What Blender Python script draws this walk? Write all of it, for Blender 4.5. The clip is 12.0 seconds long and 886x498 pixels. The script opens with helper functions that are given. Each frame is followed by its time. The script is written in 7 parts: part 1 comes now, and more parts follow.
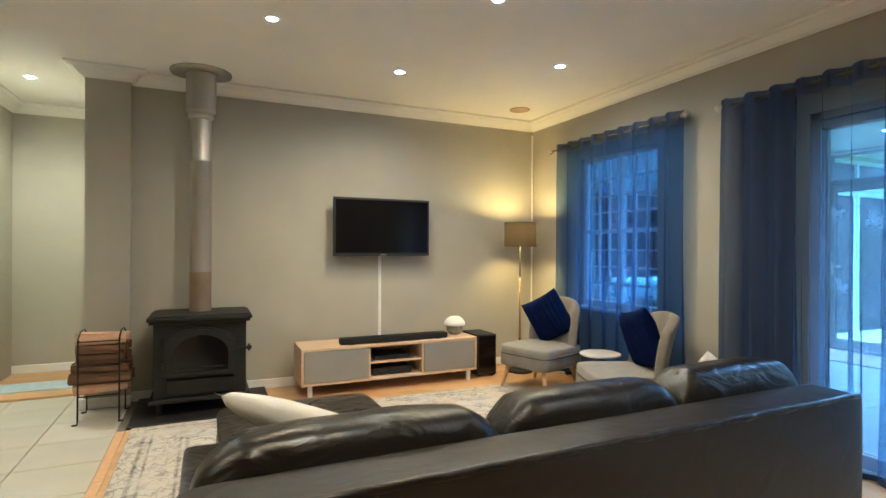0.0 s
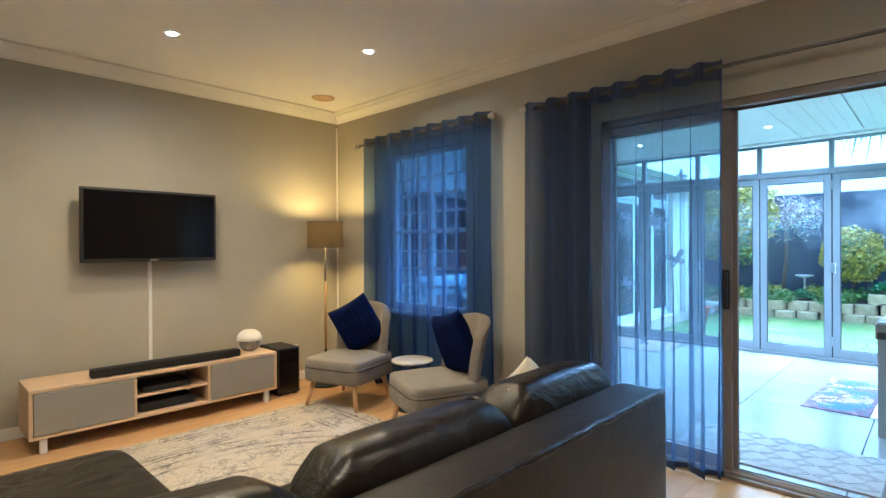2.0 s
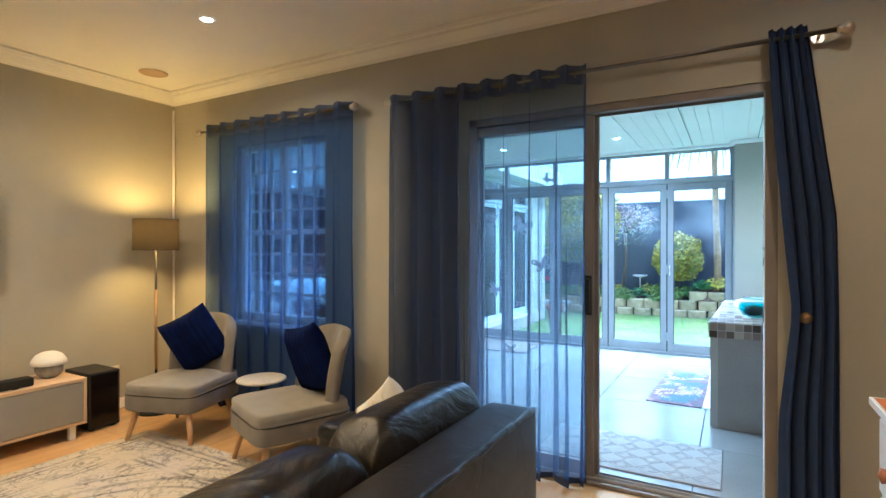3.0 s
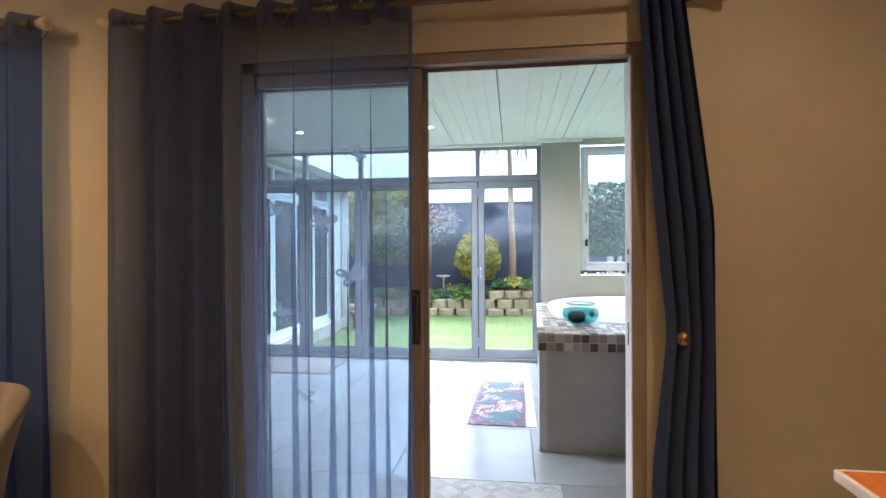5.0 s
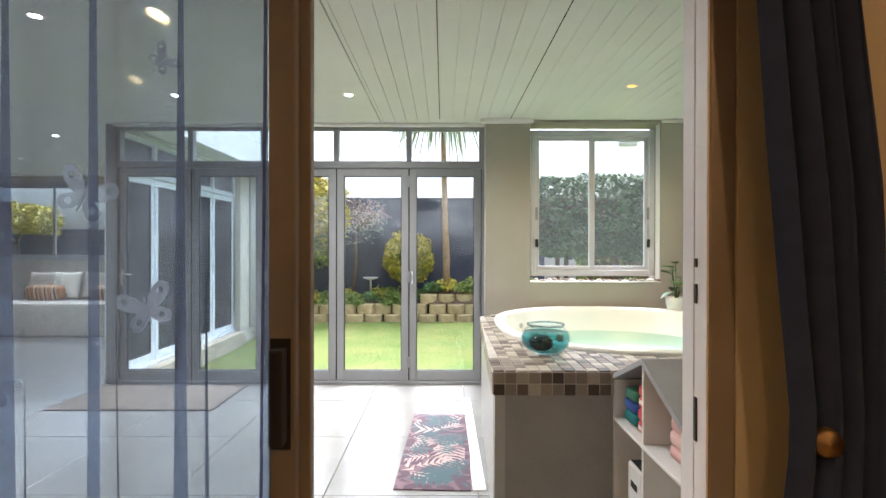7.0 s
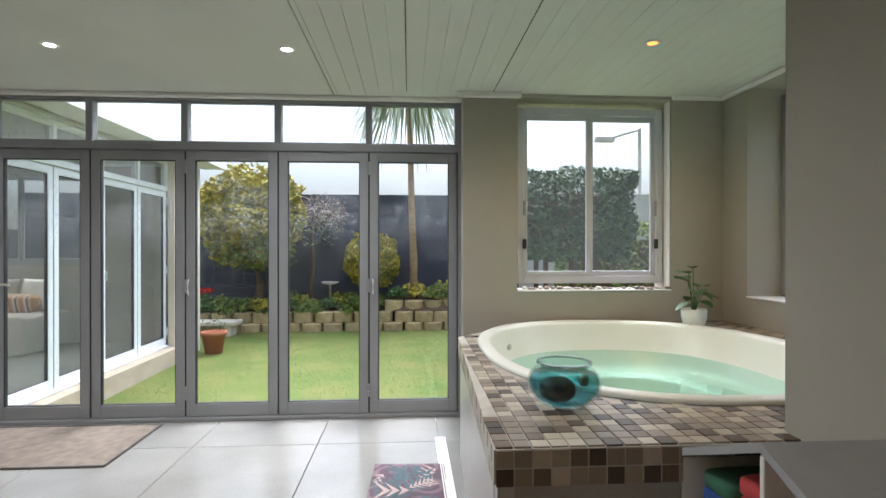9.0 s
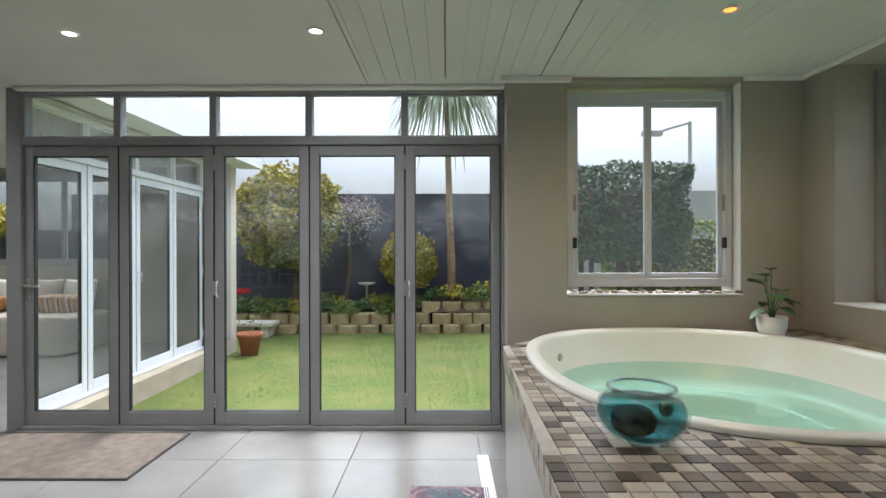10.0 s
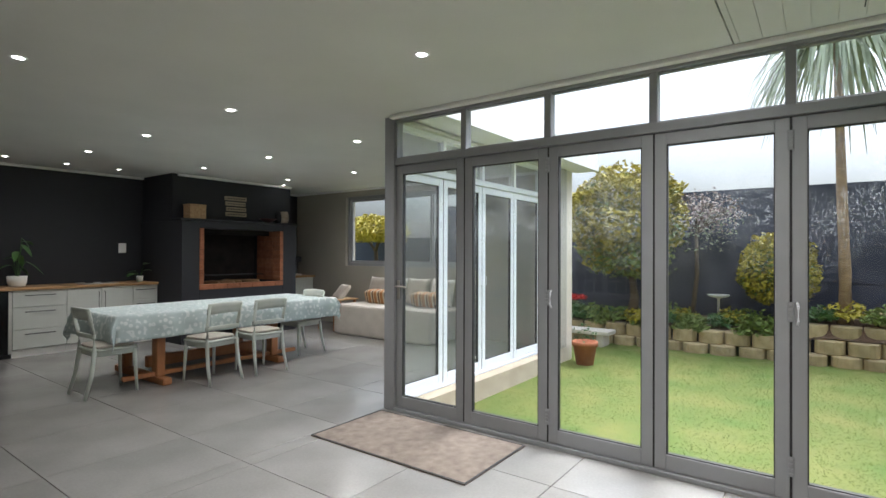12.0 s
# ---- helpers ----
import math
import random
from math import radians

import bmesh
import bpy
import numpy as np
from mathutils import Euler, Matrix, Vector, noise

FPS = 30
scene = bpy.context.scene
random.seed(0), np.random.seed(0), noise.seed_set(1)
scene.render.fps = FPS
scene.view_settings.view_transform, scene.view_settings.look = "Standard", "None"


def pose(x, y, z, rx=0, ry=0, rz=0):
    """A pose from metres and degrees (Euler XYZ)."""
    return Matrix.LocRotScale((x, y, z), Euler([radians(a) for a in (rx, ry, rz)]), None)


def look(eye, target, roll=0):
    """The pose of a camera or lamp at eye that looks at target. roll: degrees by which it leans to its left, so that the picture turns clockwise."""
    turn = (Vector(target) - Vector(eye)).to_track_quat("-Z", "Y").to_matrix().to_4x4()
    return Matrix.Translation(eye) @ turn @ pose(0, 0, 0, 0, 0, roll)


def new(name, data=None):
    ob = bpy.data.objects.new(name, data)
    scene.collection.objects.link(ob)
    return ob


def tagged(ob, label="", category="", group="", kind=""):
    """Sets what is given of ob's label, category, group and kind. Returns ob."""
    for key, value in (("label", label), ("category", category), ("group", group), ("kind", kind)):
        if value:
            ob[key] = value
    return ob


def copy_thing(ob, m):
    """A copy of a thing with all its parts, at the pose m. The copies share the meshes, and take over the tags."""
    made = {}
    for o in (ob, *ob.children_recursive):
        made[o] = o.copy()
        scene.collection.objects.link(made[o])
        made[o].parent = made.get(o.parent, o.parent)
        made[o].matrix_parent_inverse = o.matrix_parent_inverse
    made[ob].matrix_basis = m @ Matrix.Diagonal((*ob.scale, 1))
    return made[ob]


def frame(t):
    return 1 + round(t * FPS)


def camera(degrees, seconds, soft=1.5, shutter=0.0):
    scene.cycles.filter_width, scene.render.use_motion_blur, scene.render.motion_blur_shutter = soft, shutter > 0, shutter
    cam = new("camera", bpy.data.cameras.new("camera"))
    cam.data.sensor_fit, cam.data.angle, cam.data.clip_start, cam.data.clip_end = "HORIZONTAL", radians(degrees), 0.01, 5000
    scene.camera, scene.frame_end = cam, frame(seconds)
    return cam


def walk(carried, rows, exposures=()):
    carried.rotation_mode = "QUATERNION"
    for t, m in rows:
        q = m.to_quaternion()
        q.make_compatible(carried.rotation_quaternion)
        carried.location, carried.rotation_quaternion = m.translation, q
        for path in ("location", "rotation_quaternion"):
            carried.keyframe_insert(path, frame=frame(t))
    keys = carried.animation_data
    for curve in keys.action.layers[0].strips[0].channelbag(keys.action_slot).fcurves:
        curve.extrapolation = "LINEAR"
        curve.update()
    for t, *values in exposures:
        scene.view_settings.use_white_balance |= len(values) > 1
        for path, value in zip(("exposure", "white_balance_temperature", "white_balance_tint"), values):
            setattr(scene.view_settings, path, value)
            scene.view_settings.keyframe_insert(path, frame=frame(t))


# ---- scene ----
cam = camera(81.1, 12.0)
PATH = [
    (0, (0.575, 0.833, 1.3), (1.404, 2.654, 1.297), 0.3),
    (0.5, (0.582, 0.947, 1.301), (1.515, 2.716, 1.3), 0.2),
    (1, (0.607, 1.05, 1.315), (1.709, 2.719, 1.313), 0.1),
    (1.5, (0.677, 1.116, 1.327), (1.939, 2.668, 1.319), 0.1),
    (2, (0.772, 1.198, 1.32), (2.214, 2.584, 1.315), -0.3),
    (2.5, (0.906, 1.283, 1.331), (2.521, 2.463, 1.328), 0.1),
    (3, (1.044, 1.36, 1.342), (2.788, 2.339, 1.338), 0.0),
    (3.5, (1.214, 1.497, 1.345), (3.07, 2.241, 1.341), -0.1),
    (5.5, (2.179, 1.689, 1.361), (4.169, 1.883, 1.351), -0.1),
    (6, (2.432, 1.681, 1.361), (4.427, 1.829, 1.347), 0.2),
    (6.5, (2.707, 1.729, 1.363), (4.705, 1.817, 1.354), 0.1),
    (7, (2.977, 1.756, 1.372), (4.977, 1.756, 1.362), 0.1),
    (9, (3.906, 1.771, 1.374), (5.902, 1.64, 1.369), -0.0),
    (9.5, (4.068, 1.782, 1.371), (6.063, 1.634, 1.367), -0.0),
    (10, (4.229, 1.787, 1.37), (6.229, 1.798, 1.366), -0.1),
    (10.5, (4.368, 1.767, 1.369), (6.349, 2.039, 1.363), -0.0),
    (11, (4.456, 1.813, 1.381), (6.387, 2.337, 1.375), 0.1),
    (11.5, (4.589, 1.883, 1.389), (6.397, 2.738, 1.392), 0.1),
    (12, (4.699, 1.958, 1.392), (6.313, 3.139, 1.403), 0.2),
]
SKY, SUN, LIVING_W, LAMP_W, SUN_W = 0.1, 1.0, 11.3, 5.0, 25
EXPOSURES = [(0.0, 3.78, 3480, -6), (2.0, 3.52, 3680, -4), (3.6, 3.48, 4200, 0), (5.3, 3.25, 5150, 11), (7.2, 2.8, 6050, 12), (9.0, 2.08, 5950, 12), (10.6, 1.78, 5950, 11), (12.0, 2.03, 6050, 11)]
walk(cam, [(t, look(eye, target, roll)) for t, eye, target, roll in PATH], EXPOSURES)

# ---- light ----
world = bpy.data.worlds.new("overcast_sky")
scene.world = world
world.use_nodes = True
wn = world.node_tree.nodes
wl = world.node_tree.links
wn.clear()
sky = wn.new("ShaderNodeTexSky")
sky.sky_type, sky.sun_disc = "NISHITA", False
sky.sun_elevation, sky.sun_rotation = radians(56), radians(100)
sky.air_density, sky.dust_density, sky.ozone_density = 1.0, 3.0, 1.0
pale = wn.new("ShaderNodeHueSaturation")
pale.inputs["Saturation"].default_value = 0.42
back = wn.new("ShaderNodeBackground")
# an overcast sky is several times as bright overhead as at the horizon
up_, sep_, lift_, gain_ = wn.new("ShaderNodeTexCoord"), wn.new("ShaderNodeSeparateXYZ"), wn.new("ShaderNodeMath"), wn.new("ShaderNodeMath")
lift_.operation, lift_.inputs[1].default_value, lift_.inputs[2].default_value, lift_.use_clamp = "MULTIPLY_ADD", 0.94, 0.06, True
steep_ = wn.new("ShaderNodeMath")
steep_.operation, steep_.use_clamp, steep_.inputs[1].default_value = "POWER", True, 1.35
gain_.operation, gain_.inputs[1].default_value = "MULTIPLY", SKY * 3
wl.new(up_.outputs["Generated"], sep_.inputs[0])
wl.new(sep_.outputs[2], steep_.inputs[0])
wl.new(steep_.outputs[0], lift_.inputs[0])
wl.new(lift_.outputs[0], gain_.inputs[0])
wl.new(gain_.outputs[0], back.inputs["Strength"])
wout = wn.new("ShaderNodeOutputWorld")
wl.new(sky.outputs[0], pale.inputs["Color"])
wl.new(pale.outputs[0], back.inputs["Color"])
wl.new(back.outputs[0], wout.inputs["Surface"])

sun = new("sun", bpy.data.lights.new("sun", "SUN"))
sun.data.energy, sun.data.angle, sun.data.color = SUN, radians(60), (0.95, 0.985, 1.0)
sun.matrix_world = look((17, 1, 14), (8, 3, 0))


def spot_lamp(x, y, z, watts, colour, cone=165):
    lamp = new("downlight_lamp", bpy.data.lights.new("downlight_lamp", "SPOT"))
    lamp.data.energy, lamp.data.color, lamp.data.shadow_soft_size = watts, colour, 0.035
    lamp.data.spot_size, lamp.data.spot_blend = radians(cone), 1.0
    lamp.matrix_world = pose(x, y, z)
    return lamp


# ---- materials ----
def mat(name):
    m = bpy.data.materials.new(name)
    m.use_nodes = True
    return m, m.node_tree.nodes, m.node_tree.links, m.node_tree.nodes["Principled BSDF"]


def surface(name, a, b, rough=0.6, scale=6.0, bump=0.1, fine=120.0, metal=0.0, stretch=(1, 1, 1), spec=0.5, vary=0.0, rough2=None, coat=0.0, sheen=0.0, depth=0.002):
    """Two tones mixed by a broad noise, broken by a fine one, with relief and roughness from the fine noise."""
    m, n, l, p = mat(name)
    co = n.new("ShaderNodeTexCoord")
    mp = n.new("ShaderNodeMapping")
    mp.inputs["Scale"].default_value = stretch
    l.new(co.outputs["Object"], mp.inputs["Vector"])
    big, small = n.new("ShaderNodeTexNoise"), n.new("ShaderNodeTexNoise")
    big.inputs["Scale"].default_value, big.inputs["Detail"].default_value = scale, 5
    small.inputs["Scale"].default_value, small.inputs["Detail"].default_value = fine, 4
    for t in (big, small):
        l.new(mp.outputs[0], t.inputs["Vector"])
    blend = n.new("ShaderNodeMath")
    blend.operation = "MULTIPLY_ADD"
    l.new(small.outputs["Fac"], blend.inputs[0])
    blend.inputs[1].default_value = 0.35
    l.new(big.outputs["Fac"], blend.inputs[2])
    ramp = n.new("ShaderNodeValToRGB")
    ramp.color_ramp.elements[0].position, ramp.color_ramp.elements[1].position = 0.45, 0.9
    ramp.color_ramp.elements[0].color, ramp.color_ramp.elements[1].color = (*a, 1), (*b, 1)
    l.new(blend.outputs[0], ramp.inputs["Fac"])
    colour = ramp.outputs[0]
    if vary:
        info, hsv, mr = n.new("ShaderNodeObjectInfo"), n.new("ShaderNodeHueSaturation"), n.new("ShaderNodeMapRange")
        mr.inputs["To Min"].default_value, mr.inputs["To Max"].default_value = 1 - vary, 1 + vary
        l.new(info.outputs["Random"], mr.inputs["Value"])
        l.new(mr.outputs[0], hsv.inputs["Value"])
        l.new(colour, hsv.inputs["Color"])
        colour = hsv.outputs[0]
    l.new(colour, p.inputs["Base Color"])
    rr = n.new("ShaderNodeMapRange")
    rr.inputs["To Min"].default_value, rr.inputs["To Max"].default_value = rough, rough2 if rough2 is not None else min(1, rough + 0.12)
    l.new(blend.outputs[0], rr.inputs["Value"])
    l.new(rr.outputs[0], p.inputs["Roughness"])
    p.inputs["Metallic"].default_value, p.inputs["Specular IOR Level"].default_value = metal, spec
    p.inputs["Coat Weight"].default_value, p.inputs["Sheen Weight"].default_value = coat, sheen
    if bump:
        bp = n.new("ShaderNodeBump")
        bp.inputs["Strength"].default_value, bp.inputs["Distance"].default_value = bump, depth
        l.new(small.outputs["Fac"], bp.inputs["Height"])
        l.new(bp.outputs[0], p.inputs["Normal"])
    return m


def plain(name, c, rough=0.5, metal=0.0, spec=0.5):
    return surface(name, tuple(v * 0.93 for v in c), tuple(min(1, v * 1.07) for v in c), rough, 9, 0.05, 150, metal, spec=spec)


def glowing(name, c, strength):
    m, n, l, p = mat(name)
    p.inputs["Base Color"].default_value = (*c, 1)
    p.inputs["Emission Color"].default_value = (*c, 1)
    p.inputs["Emission Strength"].default_value = strength
    return m


def grazing(n, l, base=0.04, most=0.85):
    """A share of gloss that grows towards grazing angles, the same from either side."""
    lw, pw, ma = n.new("ShaderNodeLayerWeight"), n.new("ShaderNodeMath"), n.new("ShaderNodeMath")
    lw.inputs["Blend"].default_value = 0.5
    pw.operation, pw.inputs[1].default_value = "POWER", 5
    ma.operation, ma.inputs[1].default_value, ma.inputs[2].default_value = "MULTIPLY_ADD", most, base
    l.new(lw.outputs["Facing"], pw.inputs[0])
    l.new(pw.outputs[0], ma.inputs[0])
    return ma.outputs[0]


def pane_glass(name, tint=(0.97, 0.985, 0.98), wet=0.0, scale=60.0, haze=0.0, low=0.2, pale_film=0.0, gloss_base=0.03):
    """Window glass: clear, with gloss by Fresnel; wet panes carry drops and runs of rain."""
    m, n, l, p = mat(name)
    n.remove(p)
    clear, gloss, mix = n.new("ShaderNodeBsdfTransparent"), n.new("ShaderNodeBsdfGlossy"), n.new("ShaderNodeMixShader")
    clear.inputs["Color"].default_value = (*tint, 1)
    gloss.inputs["Roughness"].default_value = 0.02
    l.new(grazing(n, l, gloss_base), mix.inputs[0])
    l.new(clear.outputs[0], mix.inputs[1])
    l.new(gloss.outputs[0], mix.inputs[2])
    last = mix.outputs[0]
    if wet:
        co, mp = n.new("ShaderNodeTexCoord"), n.new("ShaderNodeMapping")
        mp.inputs["Scale"].default_value = (1, 1, 0.36)
        l.new(co.outputs["Object"], mp.inputs["Vector"])
        runs, drops, patch = n.new("ShaderNodeTexNoise"), n.new("ShaderNodeTexVoronoi"), n.new("ShaderNodeTexNoise")
        runs.inputs["Scale"].default_value, runs.inputs["Detail"].default_value = scale, 3
        drops.inputs["Scale"].default_value = scale * 1.6
        patch.inputs["Scale"].default_value = 2.2
        l.new(mp.outputs[0], runs.inputs["Vector"])
        l.new(co.outputs["Object"], drops.inputs["Vector"])
        l.new(co.outputs["Object"], patch.inputs["Vector"])
        dr = n.new("ShaderNodeMapRange")
        dr.inputs["From Min"].default_value, dr.inputs["From Max"].default_value = 0.27, 0.14
        l.new(drops.outputs["Distance"], dr.inputs["Value"])
        rr = n.new("ShaderNodeMapRange")
        rr.inputs["From Min"].default_value, rr.inputs["From Max"].default_value = 0.57, 0.64
        l.new(runs.outputs["Fac"], rr.inputs["Value"])
        pr = n.new("ShaderNodeMapRange")
        pr.inputs["From Min"].default_value, pr.inputs["From Max"].default_value = 0.42, 0.68
        pr.inputs["To Min"].default_value, pr.inputs["To Max"].default_value = haze, wet
        l.new(patch.outputs["Fac"], pr.inputs["Value"])
        # the eave-high rain wets the upper half most
        hz, hr, hm = n.new("ShaderNodeSeparateXYZ"), n.new("ShaderNodeMapRange"), n.new("ShaderNodeMath")
        l.new(co.outputs["Object"], hz.inputs[0])
        hr.inputs["From Min"].default_value, hr.inputs["From Max"].default_value, hr.inputs["To Min"].default_value = 1.0, 1.85, low
        l.new(hz.outputs[2], hr.inputs["Value"])
        hm.operation = "MULTIPLY"
        l.new(pr.outputs[0], hm.inputs[0])
        l.new(hr.outputs[0], hm.inputs[1])
        mx, ml = n.new("ShaderNodeMath"), n.new("ShaderNodeMath")
        mx.operation, ml.operation = "MAXIMUM", "MULTIPLY"
        l.new(dr.outputs[0], mx.inputs[0])
        l.new(rr.outputs[0], mx.inputs[1])
        l.new(mx.outputs[0], ml.inputs[0])
        l.new(hm.outputs[0], ml.inputs[1])
        water, again = n.new("ShaderNodeBsdfTranslucent"), n.new("ShaderNodeMixShader")
        water.inputs["Color"].default_value = (0.85, 0.88, 0.9, 1)
        film = n.new("ShaderNodeMath")
        film.operation, film.inputs[1].default_value = "MAXIMUM", pale_film
        l.new(ml.outputs[0], film.inputs[0])
        l.new(film.outputs[0], again.inputs[0])
        l.new(last, again.inputs[1])
        l.new(water.outputs[0], again.inputs[2])
        last = again.outputs[0]
    l.new(last, n["Material Output"].inputs["Surface"])
    return m


def sheer(name, colour, open_share, tint=(0.72, 0.87, 1.0)):
    """A thin woven voile: part open weave, part cloth that scatters light both ways."""
    m, n, l, p = mat(name)
    n.remove(p)
    hole, thru, cloth = n.new("ShaderNodeBsdfTransparent"), n.new("ShaderNodeBsdfTranslucent"), n.new("ShaderNodeBsdfDiffuse")
    hole.inputs["Color"].default_value = (*tint, 1)
    thru.inputs["Color"].default_value = (*[min(1, 0.22 + c * 3) for c in colour], 1)
    cloth.inputs["Color"].default_value = (*colour, 1)
    co, weave = n.new("ShaderNodeTexCoord"), n.new("ShaderNodeTexNoise")
    weave.inputs["Scale"].default_value = 260
    l.new(co.outputs["Object"], weave.inputs["Vector"])
    mr = n.new("ShaderNodeMapRange")
    mr.inputs["To Min"].default_value, mr.inputs["To Max"].default_value = open_share - 0.18, open_share + 0.18
    l.new(weave.outputs["Fac"], mr.inputs["Value"])
    a, b = n.new("ShaderNodeMixShader"), n.new("ShaderNodeMixShader")
    a.inputs[0].default_value = 0.6
    l.new(cloth.outputs[0], a.inputs[1])
    l.new(thru.outputs[0], a.inputs[2])
    l.new(mr.outputs[0], b.inputs[0])
    l.new(a.outputs[0], b.inputs[1])
    l.new(hole.outputs[0], b.inputs[2])
    l.new(b.outputs[0], n["Material Output"].inputs["Surface"])
    return m


def pattern(name, ground, ink, scale, share, rough=0.9, fine=300.0, kind="leaf", bump=0.4):
    """Woven or printed cloth: an ornament of ink on a ground, worn by noise."""
    m, n, l, p = mat(name)
    co, v, w, fz = n.new("ShaderNodeTexCoord"), n.new("ShaderNodeTexVoronoi"), n.new("ShaderNodeTexNoise"), n.new("ShaderNodeTexNoise")
    v.inputs["Scale"].default_value = scale
    warp = n.new("ShaderNodeMix")
    warp.data_type = "VECTOR"
    warp.inputs[0].default_value = 0.06 if kind != "honey" else 0.0
    wn2 = n.new("ShaderNodeTexNoise")
    wn2.inputs["Scale"].default_value = 7
    l.new(co.outputs["Object"], wn2.inputs["Vector"])
    l.new(co.outputs["Object"], warp.inputs[4])
    l.new(wn2.outputs["Color"], warp.inputs[5])
    l.new(warp.outputs[1], v.inputs["Vector"])
    sn = n.new("ShaderNodeMath")
    sn.operation = "SINE"
    k = n.new("ShaderNodeMath")
    k.operation = "MULTIPLY"
    k.inputs[1].default_value = {"leaf": 14.0, "honey": 9.0}[kind]
    l.new(v.outputs["Distance"], k.inputs[0])
    l.new(k.outputs[0], sn.inputs[0])
    w.inputs["Scale"].default_value, w.inputs["Detail"].default_value = 9, 6
    l.new(co.outputs["Object"], w.inputs["Vector"])
    ad = n.new("ShaderNodeMath")
    ad.operation = "MULTIPLY"
    l.new(sn.outputs[0], ad.inputs[0])
    l.new(w.outputs["Fac"], ad.inputs[1])
    st = n.new("ShaderNodeMapRange")
    st.inputs["From Min"].default_value, st.inputs["From Max"].default_value = 0.5 - share, 0.5 - share + 0.22
    l.new(ad.outputs[0], st.inputs["Value"])
    mix = n.new("ShaderNodeMix")
    mix.data_type = "RGBA"
    l.new(st.outputs[0], mix.inputs[0])
    mix.inputs[6].default_value, mix.inputs[7].default_value = (*ground, 1), (*ink, 1)
    l.new(mix.outputs[2], p.inputs["Base Color"])
    p.inputs["Roughness"].default_value = rough
    fz.inputs["Scale"].default_value = fine
    l.new(co.outputs["Object"], fz.inputs["Vector"])
    bp = n.new("ShaderNodeBump")
    bp.inputs["Strength"].default_value, bp.inputs["Distance"].default_value = bump, 0.003
    l.new(fz.outputs["Fac"], bp.inputs["Height"])
    l.new(bp.outputs[0], p.inputs["Normal"])
    return m


def striped(name, tones, width, axis=0, rough=0.9):
    m, n, l, p = mat(name)
    co, sep, mul, fr, ramp = n.new("ShaderNodeTexCoord"), n.new("ShaderNodeSeparateXYZ"), n.new("ShaderNodeMath"), n.new("ShaderNodeMath"), n.new("ShaderNodeValToRGB")
    l.new(co.outputs["Object"], sep.inputs[0])
    l.new(sep.outputs[axis], mul.inputs[0])
    mul.operation, mul.inputs[1].default_value = "MULTIPLY", 1 / (width * len(tones))
    fr.operation = "FRACT"
    l.new(mul.outputs[0], fr.inputs[0])
    l.new(fr.outputs[0], ramp.inputs[0])
    ramp.color_ramp.interpolation = "CONSTANT"
    for i, c in enumerate(tones):
        e = ramp.color_ramp.elements[i] if i < 2 else ramp.color_ramp.elements.new(i / len(tones))
        e.position, e.color = i / len(tones), (*c, 1)
    l.new(ramp.outputs[0], p.inputs["Base Color"])
    p.inputs["Roughness"].default_value = rough
    return m


def creased_leather(name, crease_depth=0.5, low=0.2, high=0.42):
    """Pigmented hide: fine grain over soft stretched creases, glossier where it is worn."""
    m, n, l, p = mat(name)
    co, mp = n.new("ShaderNodeTexCoord"), n.new("ShaderNodeMapping")
    mp.inputs["Scale"].default_value = (0.8, 1, 1.3)
    l.new(co.outputs["Object"], mp.inputs["Vector"])
    crease, grain, tone = n.new("ShaderNodeTexNoise"), n.new("ShaderNodeTexVoronoi"), n.new("ShaderNodeTexNoise")
    crease.inputs["Scale"].default_value, crease.inputs["Detail"].default_value, crease.inputs["Distortion"].default_value = 6, 5, 1.6
    grain.inputs["Scale"].default_value, tone.inputs["Scale"].default_value = 330, 5
    for t in (crease, grain, tone):
        l.new(mp.outputs[0], t.inputs["Vector"])
    ramp = n.new("ShaderNodeValToRGB")
    ramp.color_ramp.elements[0].color, ramp.color_ramp.elements[1].color = (0.006, 0.0045, 0.0038, 1), (0.015, 0.0115, 0.0095, 1)
    l.new(tone.outputs["Fac"], ramp.inputs["Fac"])
    l.new(ramp.outputs[0], p.inputs["Base Color"])
    rr = n.new("ShaderNodeMapRange")
    rr.inputs["To Min"].default_value, rr.inputs["To Max"].default_value = low, high
    l.new(tone.outputs["Fac"], rr.inputs["Value"])
    l.new(rr.outputs[0], p.inputs["Roughness"])
    b1, b2 = n.new("ShaderNodeBump"), n.new("ShaderNodeBump")
    b1.inputs["Strength"].default_value, b1.inputs["Distance"].default_value = crease_depth, 0.025
    b2.inputs["Strength"].default_value, b2.inputs["Distance"].default_value = 0.25, 0.001
    l.new(crease.outputs["Fac"], b1.inputs["Height"])
    l.new(grain.outputs["Distance"], b2.inputs["Height"])
    l.new(b1.outputs[0], b2.inputs["Normal"])
    l.new(b2.outputs[0], p.inputs["Normal"])
    return m


def misty(name, c, share):
    """A thin translucent film."""
    m, n, l, p = mat(name)
    n.remove(p)
    t, d, x = n.new("ShaderNodeBsdfTransparent"), n.new("ShaderNodeBsdfTranslucent"), n.new("ShaderNodeMixShader")
    d.inputs[0].default_value, x.inputs[0].default_value = (*c, 1), share
    l.new(t.outputs[0], x.inputs[1])
    l.new(d.outputs[0], x.inputs[2])
    l.new(x.outputs[0], n["Material Output"].inputs["Surface"])
    return m


